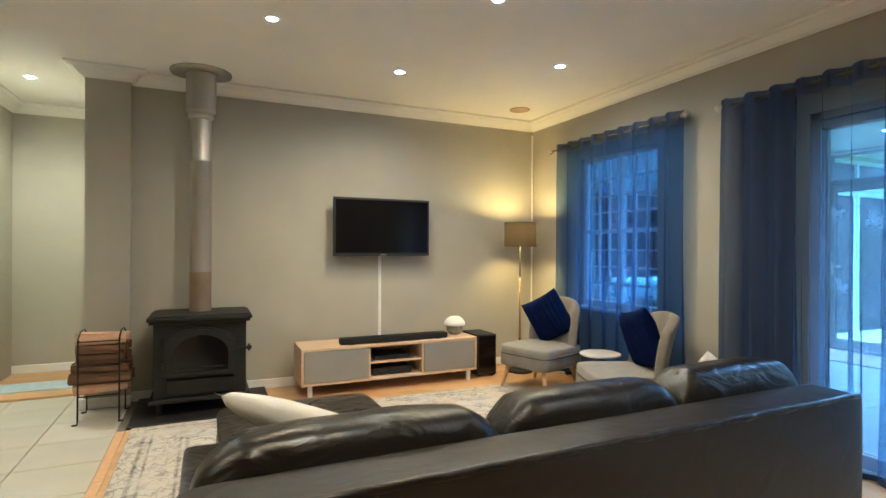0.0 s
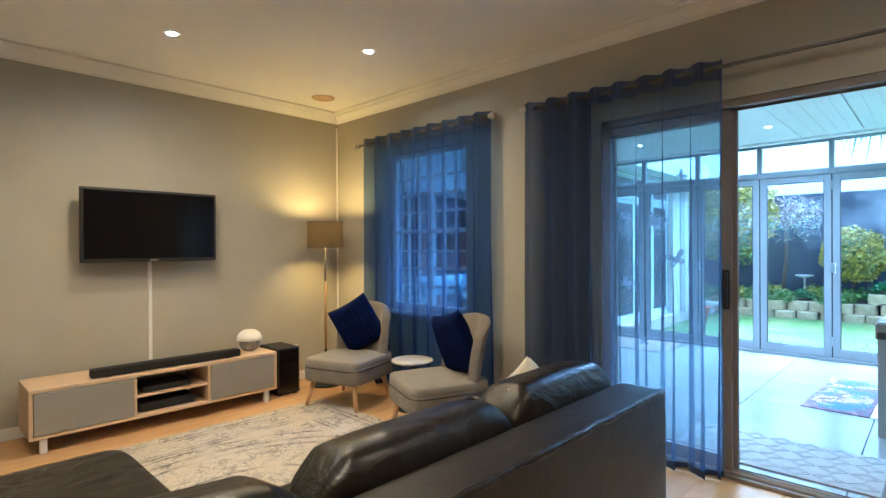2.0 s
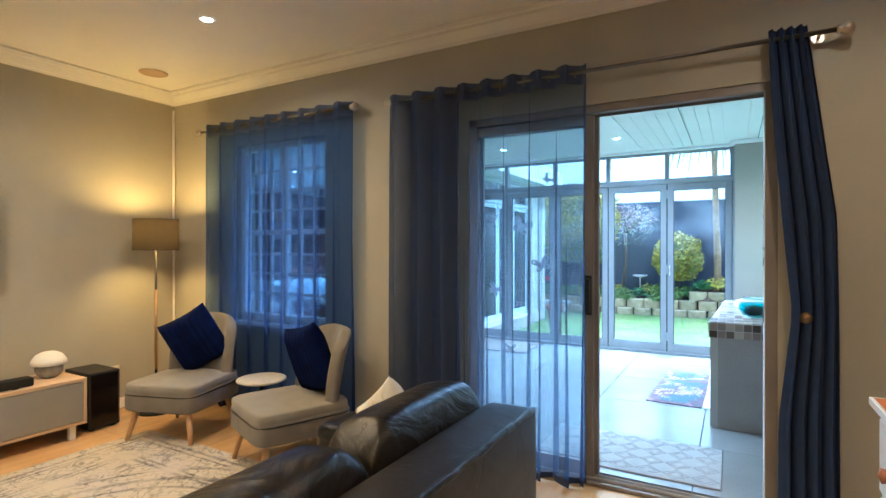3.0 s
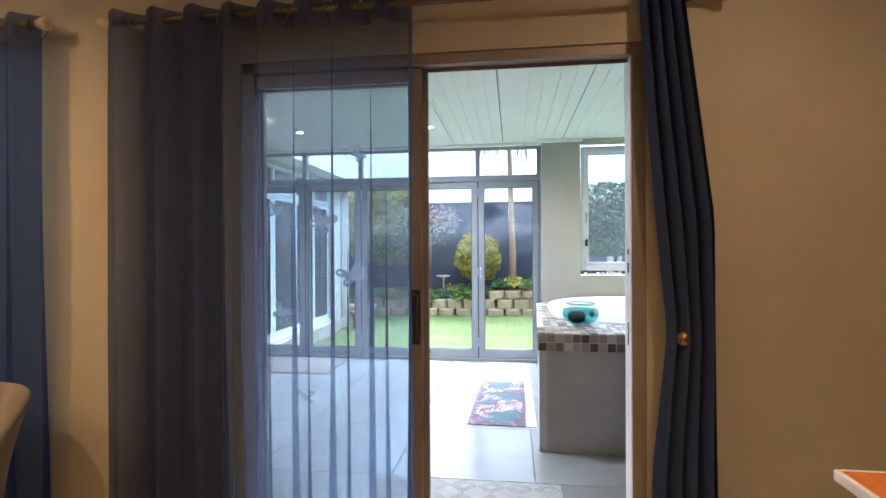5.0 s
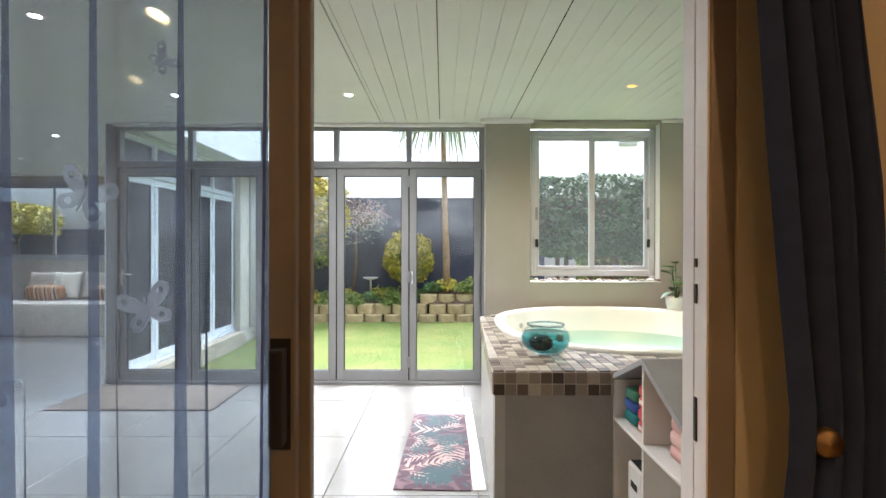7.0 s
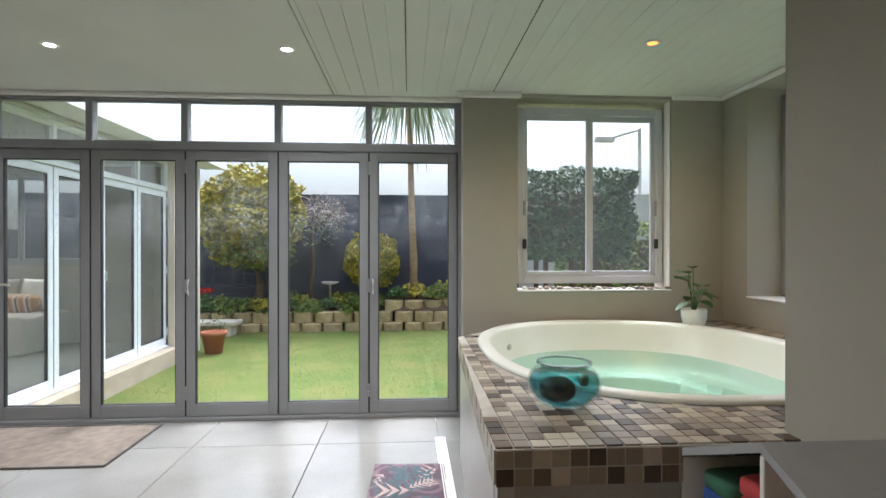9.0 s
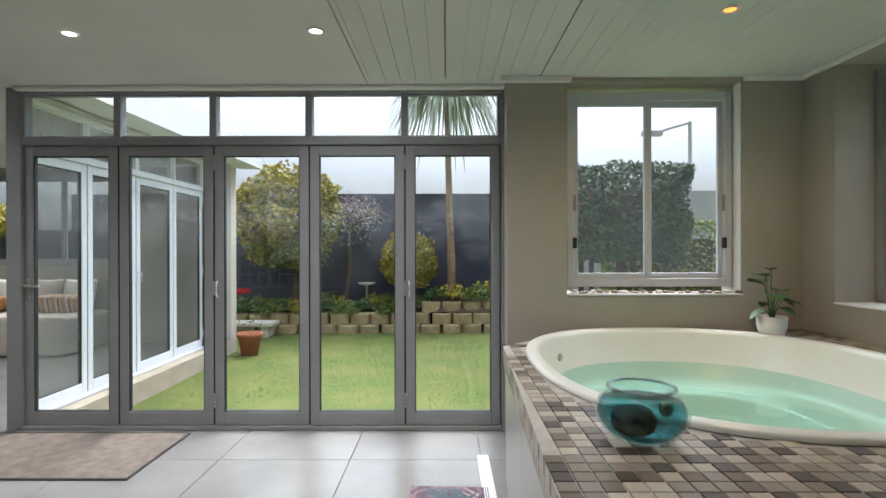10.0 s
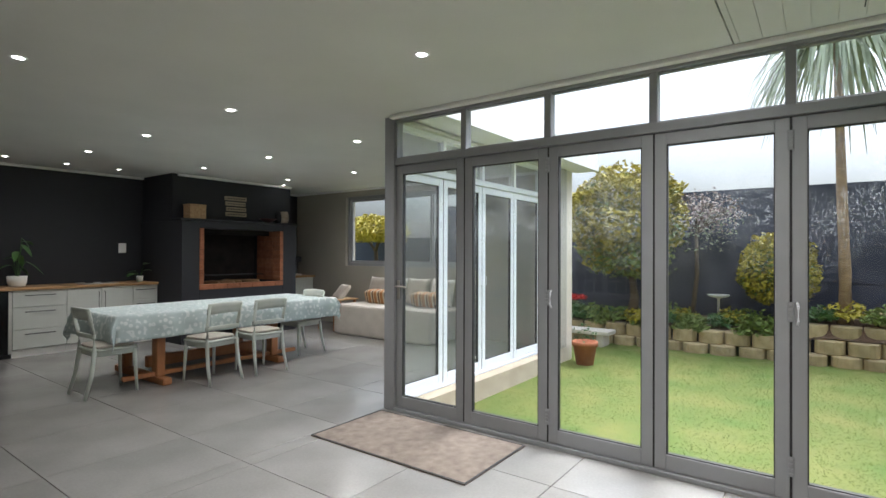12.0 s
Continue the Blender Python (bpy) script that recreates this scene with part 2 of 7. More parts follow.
STICKER = misty("frosted_sticker_film", (0.45, 0.47, 0.5), 0.5)
WARM_WALL = surface("greige_wall_paint", (0.4, 0.378, 0.295), (0.44, 0.418, 0.335), 0.75, 2.5, 0.08, 220)
SUN_WALL = surface("taupe_wall_paint", (0.345, 0.325, 0.275), (0.38, 0.355, 0.305), 0.7, 2.0, 0.1, 200)
DARK_WALL = surface("charcoal_wall_paint", (0.013, 0.014, 0.018), (0.018, 0.019, 0.023), 0.6, 2.0, 0.08, 200)
CEILING = surface("white_ceiling_paint", (0.8, 0.78, 0.72), (0.85, 0.83, 0.77), 0.8, 1.5, 0.05, 160)
BOARDS = surface("white_ceiling_boards", (0.62, 0.62, 0.58), (0.68, 0.68, 0.64), 0.55, 1.5, 0.05, 120)
WHITE = surface("white_gloss_paint", (0.76, 0.75, 0.72), (0.82, 0.81, 0.78), 0.4, 4, 0.05, 90)
ALU = surface("grey_powder_coated_aluminium", (0.25, 0.255, 0.265), (0.29, 0.295, 0.305), 0.42, 4, 0.04, 300, spec=0.4)
ALU_WHITE = surface("white_powder_coated_aluminium", (0.72, 0.74, 0.78), (0.8, 0.82, 0.85), 0.4, 4, 0.04, 300)
# white frame metal with its backlit shade put into a greyer base colour
ALU_WHITE_SHADED = surface("shaded_white_window_frame", (0.5, 0.51, 0.55), (0.57, 0.58, 0.62), 0.4, 4, 0.04, 300)
ALU_BRONZE = surface("bare_aluminium_door_frame", (0.22, 0.195, 0.175), (0.28, 0.255, 0.23), 0.4, 5, 0.05, 220, metal=0.3)
GASKET = plain("black_rubber_gasket", (0.015, 0.015, 0.015), 0.6)
TILE = surface("grey_polished_porcelain", (0.215, 0.207, 0.192), (0.29, 0.281, 0.265), 0.16, 1.7, 0.03, 60, vary=0.04, rough2=0.24)
GROUT = surface("grey_grout", (0.16, 0.15, 0.14), (0.22, 0.21, 0.2), 0.9, 30, 0.3, 200)
CREAM_TILE = surface("cream_ceramic_tile", (0.5, 0.47, 0.395), (0.57, 0.54, 0.46), 0.3, 3, 0.04, 80, vary=0.04)
LAMINATE = surface("oak_laminate_board", (0.45, 0.28, 0.095), (0.58, 0.385, 0.155), 0.35, 3.2, 0.08, 45, stretch=(0.25, 3, 1), vary=0.1)
LEATHER = creased_leather("dark_brown_leather")
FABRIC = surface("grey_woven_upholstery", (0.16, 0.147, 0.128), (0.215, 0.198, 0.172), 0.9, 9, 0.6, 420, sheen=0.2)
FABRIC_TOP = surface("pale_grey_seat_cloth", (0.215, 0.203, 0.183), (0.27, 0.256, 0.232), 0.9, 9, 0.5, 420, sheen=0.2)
NAVY = surface("navy_plush_cloth", (0.002, 0.005, 0.04), (0.004, 0.011, 0.075), 0.9, 12, 0.5, 260, spec=0.1)
CREAM = surface("cream_linen_cushion", (0.66, 0.63, 0.57), (0.76, 0.73, 0.67), 0.9, 14, 0.6, 240)
OAK = surface("light_oak_veneer", (0.52, 0.38, 0.22), (0.62, 0.47, 0.3), 0.45, 5, 0.12, 60, stretch=(0.3, 4, 4))
BEECH = surface("beech_leg_wood", (0.55, 0.33, 0.13), (0.66, 0.43, 0.2), 0.45, 9, 0.08, 60, stretch=(4, 4, 0.4))
TABLE_WOOD = surface("reddish_table_wood", (0.3, 0.12, 0.045), (0.42, 0.18, 0.07), 0.5, 6, 0.15, 60, stretch=(3, 3, 0.5))
BUTCHER = surface("oiled_worktop_wood", (0.34, 0.19, 0.08), (0.46, 0.28, 0.13), 0.4, 7, 0.1, 60, stretch=(0.4, 5, 4))
PINE_TOP = surface("orange_stained_pine", (0.42, 0.11, 0.015), (0.66, 0.22, 0.035), 0.35, 5, 0.1, 50, stretch=(0.4, 6, 1))
TAUPE_FRONT = surface("matt_grey_cabinet_front", (0.26, 0.25, 0.225), (0.29, 0.28, 0.255), 0.55, 4, 0.05, 120)
KITCHEN_FRONT = surface("pale_grey_kitchen_front", (0.5, 0.51, 0.47), (0.55, 0.56, 0.52), 0.5, 4, 0.05, 120)
SAGE = surface("sage_painted_chair_wood", (0.44, 0.47, 0.42), (0.52, 0.55, 0.5), 0.5, 8, 0.12, 90)
BLACK = plain("black_plastic", (0.012, 0.012, 0.013), 0.45)
SCREEN = plain("black_glass_screen", (0.004, 0.004, 0.005), 0.06)
IRON = surface("black_cast_iron", (0.009, 0.009, 0.009), (0.019, 0.019, 0.018), 0.5, 20, 0.4, 180, metal=0.3)
SLATE = surface("black_slate_hearth", (0.008, 0.008, 0.009), (0.018, 0.018, 0.02), 0.35, 9, 0.3, 90)
STEEL = surface("brushed_stainless_steel", (0.62, 0.6, 0.56), (0.74, 0.71, 0.67), 0.42, 8, 0.1, 200, metal=1.0, stretch=(1, 1, 0.15))
STEEL_HOT = surface("heat_browned_steel", (0.34, 0.265, 0.17), (0.46, 0.375, 0.265), 0.4, 6, 0.1, 160, metal=1.0)
CHROME = plain("satin_nickel", (0.6, 0.57, 0.52), 0.25, 1.0)
BARK = surface("split_firewood", (0.1, 0.055, 0.028), (0.26, 0.15, 0.075), 0.9, 12, 0.7, 60, stretch=(0.4, 3, 3), vary=0.3)
LOG_END = surface("cut_log_face", (0.4, 0.24, 0.13), (0.55, 0.36, 0.2), 0.85, 10, 0.4, 70, vary=0.25)


def oriental(name, ground, ink, x0, x1, y0, y1):
    """A faded rug: a banded border, an oval field and scrolled ornament, all worn thin in patches."""
    m, n, l, p = mat(name)

    def op(kind, a, b=None, c=None, clamp=False):
        nd = n.new("ShaderNodeMath")
        nd.operation, nd.use_clamp = kind, clamp
        for k, q in enumerate((a, b, c)):
            if isinstance(q, (int, float)):
                nd.inputs[k].default_value = q
            elif q is not None:
                l.new(q, nd.inputs[k])
        return nd.outputs[0]

    def line(d, at, half):
        return op("SUBTRACT", 1.0, op("DIVIDE", op("ABSOLUTE", op("SUBTRACT", d, at)), half), clamp=True)

    co, sep = n.new("ShaderNodeTexCoord"), n.new("ShaderNodeSeparateXYZ")
    l.new(co.outputs["Object"], sep.inputs[0])
    x, y = sep.outputs[0], sep.outputs[1]
    edge = op("MINIMUM", op("MINIMUM", op("SUBTRACT", x, x0), op("SUBTRACT", x1, x)), op("MINIMUM", op("SUBTRACT", y, y0), op("SUBTRACT", y1, y)))
    ex, ey = op("DIVIDE", op("SUBTRACT", x, (x0 + x1) / 2 + 0.3), 1.15), op("DIVIDE", op("SUBTRACT", y, (y0 + y1) / 2), 0.86)
    oval = op("SQRT", op("ADD", op("MULTIPLY", ex, ex), op("MULTIPLY", ey, ey)))
    lines = 0.0
    for d, at, half in ((edge, 0.1, 0.018), (edge, 0.15, 0.012), (edge, 0.33, 0.014), (edge, 0.37, 0.02), (oval, 0.42, 0.022), (oval, 0.78, 0.02), (oval, 0.88, 0.03), (oval, 1.0, 0.02)):
        lines = op("MAXIMUM", lines, line(d, at, half))
    scroll = 0.0
    for scale, half in ((7.0, 0.035), (15.0, 0.05)):
        v = n.new("ShaderNodeTexNoise")
        v.inputs["Scale"].default_value, v.inputs["Detail"].default_value, v.inputs["Distortion"].default_value = scale, 1.0, 0.9
        l.new(co.outputs["Object"], v.inputs["Vector"])
        scroll = op("MAXIMUM", scroll, line(v.outputs["Fac"], 0.5, half))
    wear, fine = n.new("ShaderNodeTexNoise"), n.new("ShaderNodeTexNoise")
    wear.inputs["Scale"].default_value, wear.inputs["Detail"].default_value, fine.inputs["Scale"].default_value = 5, 7, 260
    l.new(co.outputs["Object"], wear.inputs["Vector"])
    l.new(co.outputs["Object"], fine.inputs["Vector"])
    worn = op("MULTIPLY_ADD", wear.outputs["Fac"], 3.4, -1.0, True)
    fac = op("MULTIPLY", op("ADD", op("MULTIPLY", lines, 0.8), op("MULTIPLY", scroll, 0.75), clamp=True), worn)
    mix = n.new("ShaderNodeMix")
    mix.data_type = "RGBA"
    l.new(fac, mix.inputs[0])
    mix.inputs[6].default_value, mix.inputs[7].default_value = (*ground, 1), (*ink, 1)
    l.new(mix.outputs[2], p.inputs["Base Color"])
    p.inputs["Roughness"].default_value = 0.95
    bp = n.new("ShaderNodeBump")
    bp.inputs["Strength"].default_value, bp.inputs["Distance"].default_value = 0.4, 0.003
    l.new(fine.outputs["Fac"], bp.inputs["Height"])
    l.new(bp.outputs[0], p.inputs["Normal"])
    return m


RUG = oriental("faded_oriental_rug", (0.52, 0.475, 0.41), (0.13, 0.125, 0.135), 0.09, 3.3, 2.55, 5.1)
COIR = surface("beige_coir_mat", (0.13, 0.1, 0.08), (0.22, 0.18, 0.145), 0.95, 14, 0.9, 330)
RAISED = surface("grey_bath_mat", (0.36, 0.35, 0.335), (0.42, 0.41, 0.39), 0.95, 14, 0.9, 260)
TROPIC = pattern("tropical_leaf_print", (0.12, 0.075, 0.1), (0.21, 0.135, 0.16), 6.5, 0.3, 0.85, 260, "leaf")
TEAL_LEAF = plain("teal_print", (0.085, 0.135, 0.155), 0.85)
PINK_LEAF = plain("blush_print", (0.48, 0.36, 0.34), 0.85)
VOILE = sheer("navy_voile", (0.034, 0.045, 0.09), 0.6, (0.8, 0.885, 1.0))
VOILE_STACK = sheer("gathered_navy_voile", (0.024, 0.036, 0.098), 0.24, (0.55, 0.68, 1.0))
BLOCKOUT = surface("navy_blockout_cloth", (0.014, 0.03, 0.09), (0.022, 0.042, 0.12), 0.9, 20, 0.4, 300)
WINDOW_VOILE = sheer("dense_blue_voile", (0.02, 0.036, 0.12), 0.54, (0.4, 0.57, 1.0))
PEWTER = plain("dull_pewter", (0.2, 0.185, 0.165), 0.35, 1.0)
LEATHER_BACK = creased_leather("stretched_dark_leather", 0.16, 0.34, 0.55)
VOILE_HEM = surface("navy_header_tape", (0.018, 0.03, 0.085), (0.028, 0.044, 0.115), 0.9, 20, 0.4, 300)
GLASS = pane_glass("clear_pane")
WET_GLASS = pane_glass("rain_wet_pane", wet=0.32, scale=165, haze=0.02, low=0.04)
FOGGED_GLASS = pane_glass("fogged_rainy_pane", wet=0.3, scale=170, haze=0.06, low=0.12, pale_film=0.012)
# rain-wet, plus an even pale film standing in for reflected sky
SKY_PALED_GLASS = pane_glass("sky_paled_wet_pane", wet=0.5, scale=110, haze=0.25, pale_film=0.12)
ACRYLIC = surface("ivory_tub_acrylic", (0.74, 0.75, 0.69), (0.78, 0.79, 0.73), 0.22, 3, 0.02, 60)
CLOTH = pattern("scale_print_tablecloth", (0.43, 0.5, 0.5), (0.63, 0.67, 0.66), 15.0, 0.42, 0.85, 300, "honey", 0.2)
LINEN = surface("natural_linen_cover", (0.4, 0.36, 0.31), (0.48, 0.44, 0.385), 0.95, 6, 0.6, 260)
STRIPES = striped("striped_bolster_cloth", [(0.3, 0.12, 0.04), (0.45, 0.3, 0.16), (0.09, 0.045, 0.03), (0.5, 0.42, 0.3), (0.36, 0.17, 0.06)], 0.028, 1)
STONE = surface("mixed_pebble", (0.22, 0.12, 0.1), (0.5, 0.42, 0.38), 0.45, 14, 0.2, 90, vary=0.6)
PALE_STONE = plain("white_pebble", (0.7, 0.68, 0.64), 0.5)
LEAF = surface("house_plant_leaf", (0.035, 0.09, 0.02), (0.07, 0.16, 0.04), 0.4, 20, 0.2, 90)
YELLOW_LEAF = surface("yellow_green_leaf", (0.25, 0.21, 0.01), (0.43, 0.35, 0.022), 0.55, 9, 0.1, 60)
GREEN_LEAF = surface("shrub_leaf", (0.085, 0.14, 0.018), (0.2, 0.235, 0.045), 0.55, 5, 0.1, 60)
HEDGE_LEAF = surface("dark_hedge_leaf", (0.02, 0.05, 0.012), (0.06, 0.1, 0.025), 0.5, 6, 0.1, 60)
PALM_LEAF = surface("grey_green_palm_frond", (0.17, 0.21, 0.12), (0.3, 0.34, 0.21), 0.55, 6, 0.1, 60)
TRUNK = surface("fibrous_trunk_bark", (0.2, 0.12, 0.06), (0.36, 0.24, 0.13), 0.95, 9, 0.8, 45, stretch=(1, 1, 3))
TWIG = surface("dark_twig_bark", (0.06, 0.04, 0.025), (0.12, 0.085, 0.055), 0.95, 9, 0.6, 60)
SOIL = surface("bark_mulch_soil", (0.06, 0.035, 0.02), (0.14, 0.085, 0.05), 0.95, 16, 0.9, 60)
LAWN = surface("lawn_turf", (0.06, 0.112, 0.008), (0.155, 0.15, 0.034), 0.95, 1.8, 0.3, 45, depth=0.006)
BLADE = surface("grass_blade", (0.07, 0.13, 0.008), (0.15, 0.185, 0.024), 0.7, 1.4, 0.1, 30)
BLOCK = surface("sandstone_retaining_block", (0.3, 0.225, 0.11), (0.45, 0.35, 0.19), 0.9, 8, 0.7, 55, vary=0.14)
FENCE = surface("slate_blue_painted_wall", (0.032, 0.037, 0.058), (0.044, 0.05, 0.074), 0.75, 2, 0.3, 50)
CONCRETE = surface("weathered_concrete_wall", (0.3, 0.29, 0.27), (0.4, 0.385, 0.36), 0.9, 3, 0.5, 50)
RENDER = surface("cream_exterior_render", (0.56, 0.5, 0.41), (0.64, 0.58, 0.49), 0.9, 3, 0.4, 80)
TERRACOTTA = surface("terracotta", (0.3, 0.09, 0.04), (0.42, 0.15, 0.07), 0.8, 10, 0.2, 80)
RED_FLOWER = plain("red_blossom", (0.6, 0.02, 0.015), 0.6)
BRICK_RED = surface("face_brick", (0.23, 0.085, 0.04), (0.35, 0.14, 0.07), 0.85, 14, 0.5, 70, vary=0.16)
SOOT = surface("sooty_firebox", (0.006, 0.005, 0.005), (0.02, 0.016, 0.014), 0.95, 6, 0.5, 60)
DRIFT = surface("weathered_plank", (0.3, 0.24, 0.17), (0.42, 0.35, 0.26), 0.85, 8, 0.3, 60, stretch=(0.4, 3, 3))
WICKER = surface("woven_wicker", (0.25, 0.15, 0.07), (0.4, 0.26, 0.14), 0.85, 30, 0.7, 140)
GLOW_WARM = glowing("warm_lamp_glass", (1.0, 0.83, 0.6), 30)
GLOW_COOL = glowing("daylight_lamp_glass", (1.0, 0.98, 0.95), 14)
GLOW_AMBER = glowing("amber_lamp_glass", (1.0, 0.2, 0.03), 1.1)



# ---- mesh helpers ----
def part(name, bm, material, parent=None, label=""):
    """Links a bmesh as one mesh object under a thing or a part."""
    me = bpy.data.meshes.new(name)
    bm.to_mesh(me)
    bm.free()
    me.materials.append(material)
    ob = new(name, me)
    ob.parent = parent
    if label:
        ob["label"] = label
    return ob


def smooth(ob):
    for f in ob.data.polygons:
        f.use_smooth = True
    return ob


def thing(name, m, label, category, group=""):
    ob = new(name)
    ob.matrix_basis = m
    ob.empty_display_size = 0.05
    return tagged(ob, label, category, group)


def structure(name, bm, material, label, category):
    return tagged(part(name, bm, material), label, category, kind="structure")


def box(bm, lo, hi, bev=0.0, seg=1, m=None):
    r = bmesh.ops.create_cube(bm, size=1.0)
    c = [(a + b) / 2 for a, b in zip(lo, hi)]
    s = [abs(b - a) for a, b in zip(lo, hi)]
    for v in r["verts"]:
        v.co = Vector((v.co.x * s[0] + c[0], v.co.y * s[1] + c[1], v.co.z * s[2] + c[2]))
    vs = r["verts"]
    if bev:
        es = {e for v in vs for e in v.link_edges}
        out = bmesh.ops.bevel(bm, geom=list(es), offset=min(bev, min(s) * 0.45), segments=seg, affect="EDGES", profile=0.6)
        vs = list({v for f in out["faces"] for v in f.verts} | {v for v in vs if v.is_valid})
    if m is not None:
        bmesh.ops.transform(bm, matrix=m, verts=vs)
    return bm


def boxed(lo, hi, bev=0.0, seg=1):
    return box(bmesh.new(), lo, hi, bev, seg)


def cyl(bm, p, q, r0, r1=None, n=16):
    p, q = Vector(p), Vector(q)
    r = bmesh.ops.create_cone(bm, cap_ends=True, segments=n, radius1=r0, radius2=r0 if r1 is None else r1, depth=(q - p).length)
    turn = (q - p).to_track_quat("Z", "Y").to_matrix().to_4x4()
    bmesh.ops.transform(bm, matrix=Matrix.Translation((p + q) / 2) @ turn, verts=r["verts"])
    return bm


def tube(bm, pts, r, n=8):
    pts = [Vector(p) for p in pts]
    rings = []
    for i, p in enumerate(pts):
        d = (pts[min(i + 1, len(pts) - 1)] - pts[max(i - 1, 0)]).normalized()
        q = d.to_track_quat("Z", "Y")
        rr = r[i] if isinstance(r, (list, tuple)) else r
        rings.append([bm.verts.new(p + q @ Vector((rr * math.cos(a), rr * math.sin(a), 0))) for a in [math.tau * k / n for k in range(n)]])
    for a, b in zip(rings, rings[1:]):
        for k in range(n):
            bm.faces.new((a[k], a[(k + 1) % n], b[(k + 1) % n], b[k]))
    bm.faces.new(rings[0][::-1])
    bm.faces.new(rings[-1])
    return bm


def lathe(bm, profile, n=32, centre=(0, 0, 0)):
    """Revolves (radius, height) pairs about the upright axis through centre."""
    rings = []
    for r, z in profile:
        rings.append([bm.verts.new((centre[0] + r * math.cos(math.tau * k / n), centre[1] + r * math.sin(math.tau * k / n), centre[2] + z)) for k in range(n)])
    for a, b in zip(rings, rings[1:]):
        for k in range(n):
            bm.faces.new((a[k], a[(k + 1) % n], b[(k + 1) % n], b[k]))
    if profile[0][0] > 1e-4:
        bm.faces.new(rings[0][::-1])
    if profile[-1][0] > 1e-4:
        bm.faces.new(rings[-1])
    bmesh.ops.remove_doubles(bm, verts=bm.verts, dist=1e-5)
    return bm


def sheet(bm, f, nu, nv, closed_u=False):
    """A surface f(u, v) over the unit square."""
    vs = [[bm.verts.new(f(i / nu, j / nv)) for j in range(nv + 1)] for i in range(nu if closed_u else nu + 1)]
    for i in range(nu):
        k = (i + 1) % nu if closed_u else i + 1
        for j in range(nv):
            bm.faces.new((vs[i][j], vs[k][j], vs[k][j + 1], vs[i][j + 1]))
    return bm


def puff(bm, size, e=0.45, f=0.45, rough=0.0, seed=0, m=None, nu=32, nv=18, freq=6.0):
    """A stuffed, rounded block: a superellipsoid of the size given, dented by noise."""
    a, b, c = [s / 2 for s in size]

    def pw(x, k):
        return math.copysign(abs(x) ** k, x)

    def at(u, v):
        th, ph = math.tau * u, math.pi * (v - 0.5)
        p = Vector((a * pw(math.cos(ph), e) * pw(math.cos(th), f), b * pw(math.cos(ph), e) * pw(math.sin(th), f), c * pw(math.sin(ph), e)))
        if rough:
            p *= 1 + rough * noise.noise(p * freq + Vector((seed * 7.3, seed, 0)))
        return m @ p if m is not None else p

    sheet(bm, at, nu, nv, True)
    bmesh.ops.remove_doubles(bm, verts=bm.verts, dist=1e-5)
    return bm


def pillow(bm, w, h, t, m=None, seed=0, ribs=0):
    """A square scatter cushion with drawn-out corners, lying in its own x-z plane."""
    def side(s):
        def at(u, v):
            x, z = 2 * u - 1, 2 * v - 1
            full = max(0.0, (1 - x ** 4) * (1 - z ** 4)) ** 0.5
            pinch = 1 - 0.07 * (1 - abs(x) ** 2) * abs(z) ** 3
            pinch2 = 1 - 0.07 * (1 - abs(z) ** 2) * abs(x) ** 3
            y = s * t / 2 * full * (1 + 0.18 * noise.noise(Vector((x * 2, z * 2, seed + s))))
            if ribs:
                y += s * 0.006 * math.sin(x * ribs * math.pi) * full
            p = Vector((x * w / 2 * pinch2, y, z * h / 2 * pinch))
            return m @ p if m is not None else p
        return at
    n = 40 if ribs else 16
    sheet(bm, side(1), n, 16)
    sheet(bm, side(-1), n, 16)
    bmesh.ops.remove_doubles(bm, verts=bm.verts, dist=2e-4)
    bmesh.ops.recalc_face_normals(bm, faces=bm.faces)
    return bm


def walled(axis, a, b, s0, s1, z0, z1, holes=()):
    """A wall between a and b across axis, from s0 to s1 along it, with rectangular holes (s, s, z, z) right through."""
    bm = bmesh.new()

    def put(p, q, u, v):
        if q - p > 1e-4 and v - u > 1e-4:
            box(bm, (a, p, u) if axis == "x" else (p, a, u), (b, q, v) if axis == "x" else (q, b, v))
    at = s0
    for p, q, u, v in sorted(holes):
        put(at, p, z0, z1)
        put(p, q, z0, u)
        put(p, q, v, z1)
        at = q
    put(at, s1, z0, z1)
    return bm


# ---- structure: living room ----
LZ, SZ = 2.74, 2.58          # ceiling heights
TVY, WX = 5.86, 4.0          # television wall, window wall

structure("wall_north", walled("y", TVY, TVY + 0.2, 0.0, 4.0, 0, LZ + 0.3), WARM_WALL, "greige painted plaster wall behind the television", "wall")
structure("wall_column", boxed((-0.315, TVY - 0.1, 0), (0.0, 7.4, LZ + 0.3)), WARM_WALL, "greige painted pier between room and passage", "wall")
structure("wall_east", walled("x", WX, WX + 0.2, -2.2, 11.1, 0, LZ + 0.3, [(1.175, 2.83, 0.0, 2.15), (4.03, 5.02, 0.74, 2.2)]), WARM_WALL, "greige painted wall with a window and a sliding door", "wall")
structure("wall_passage", walled("y", 7.4, 7.6, -2.8, -0.0, 0, LZ + 0.3), WARM_WALL, "pale greige end wall of the passage", "wall")
structure("wall_passage_side", walled("x", -1.42, -1.22, 5.2, 7.4, 0, LZ + 0.3, [(6.0, 6.85, 0, 2.05)]), WARM_WALL, "greige side wall of the passage with a doorway", "wall")
structure("wall_west", walled("x", -2.8, -2.6, -2.2, 7.4, 0, LZ + 0.3), WARM_WALL, "greige painted wall", "wall")
structure("wall_south", walled("y", -2.2, -2.0, -2.6, 4.0, 0, LZ + 0.3), WARM_WALL, "greige painted wall", "wall")
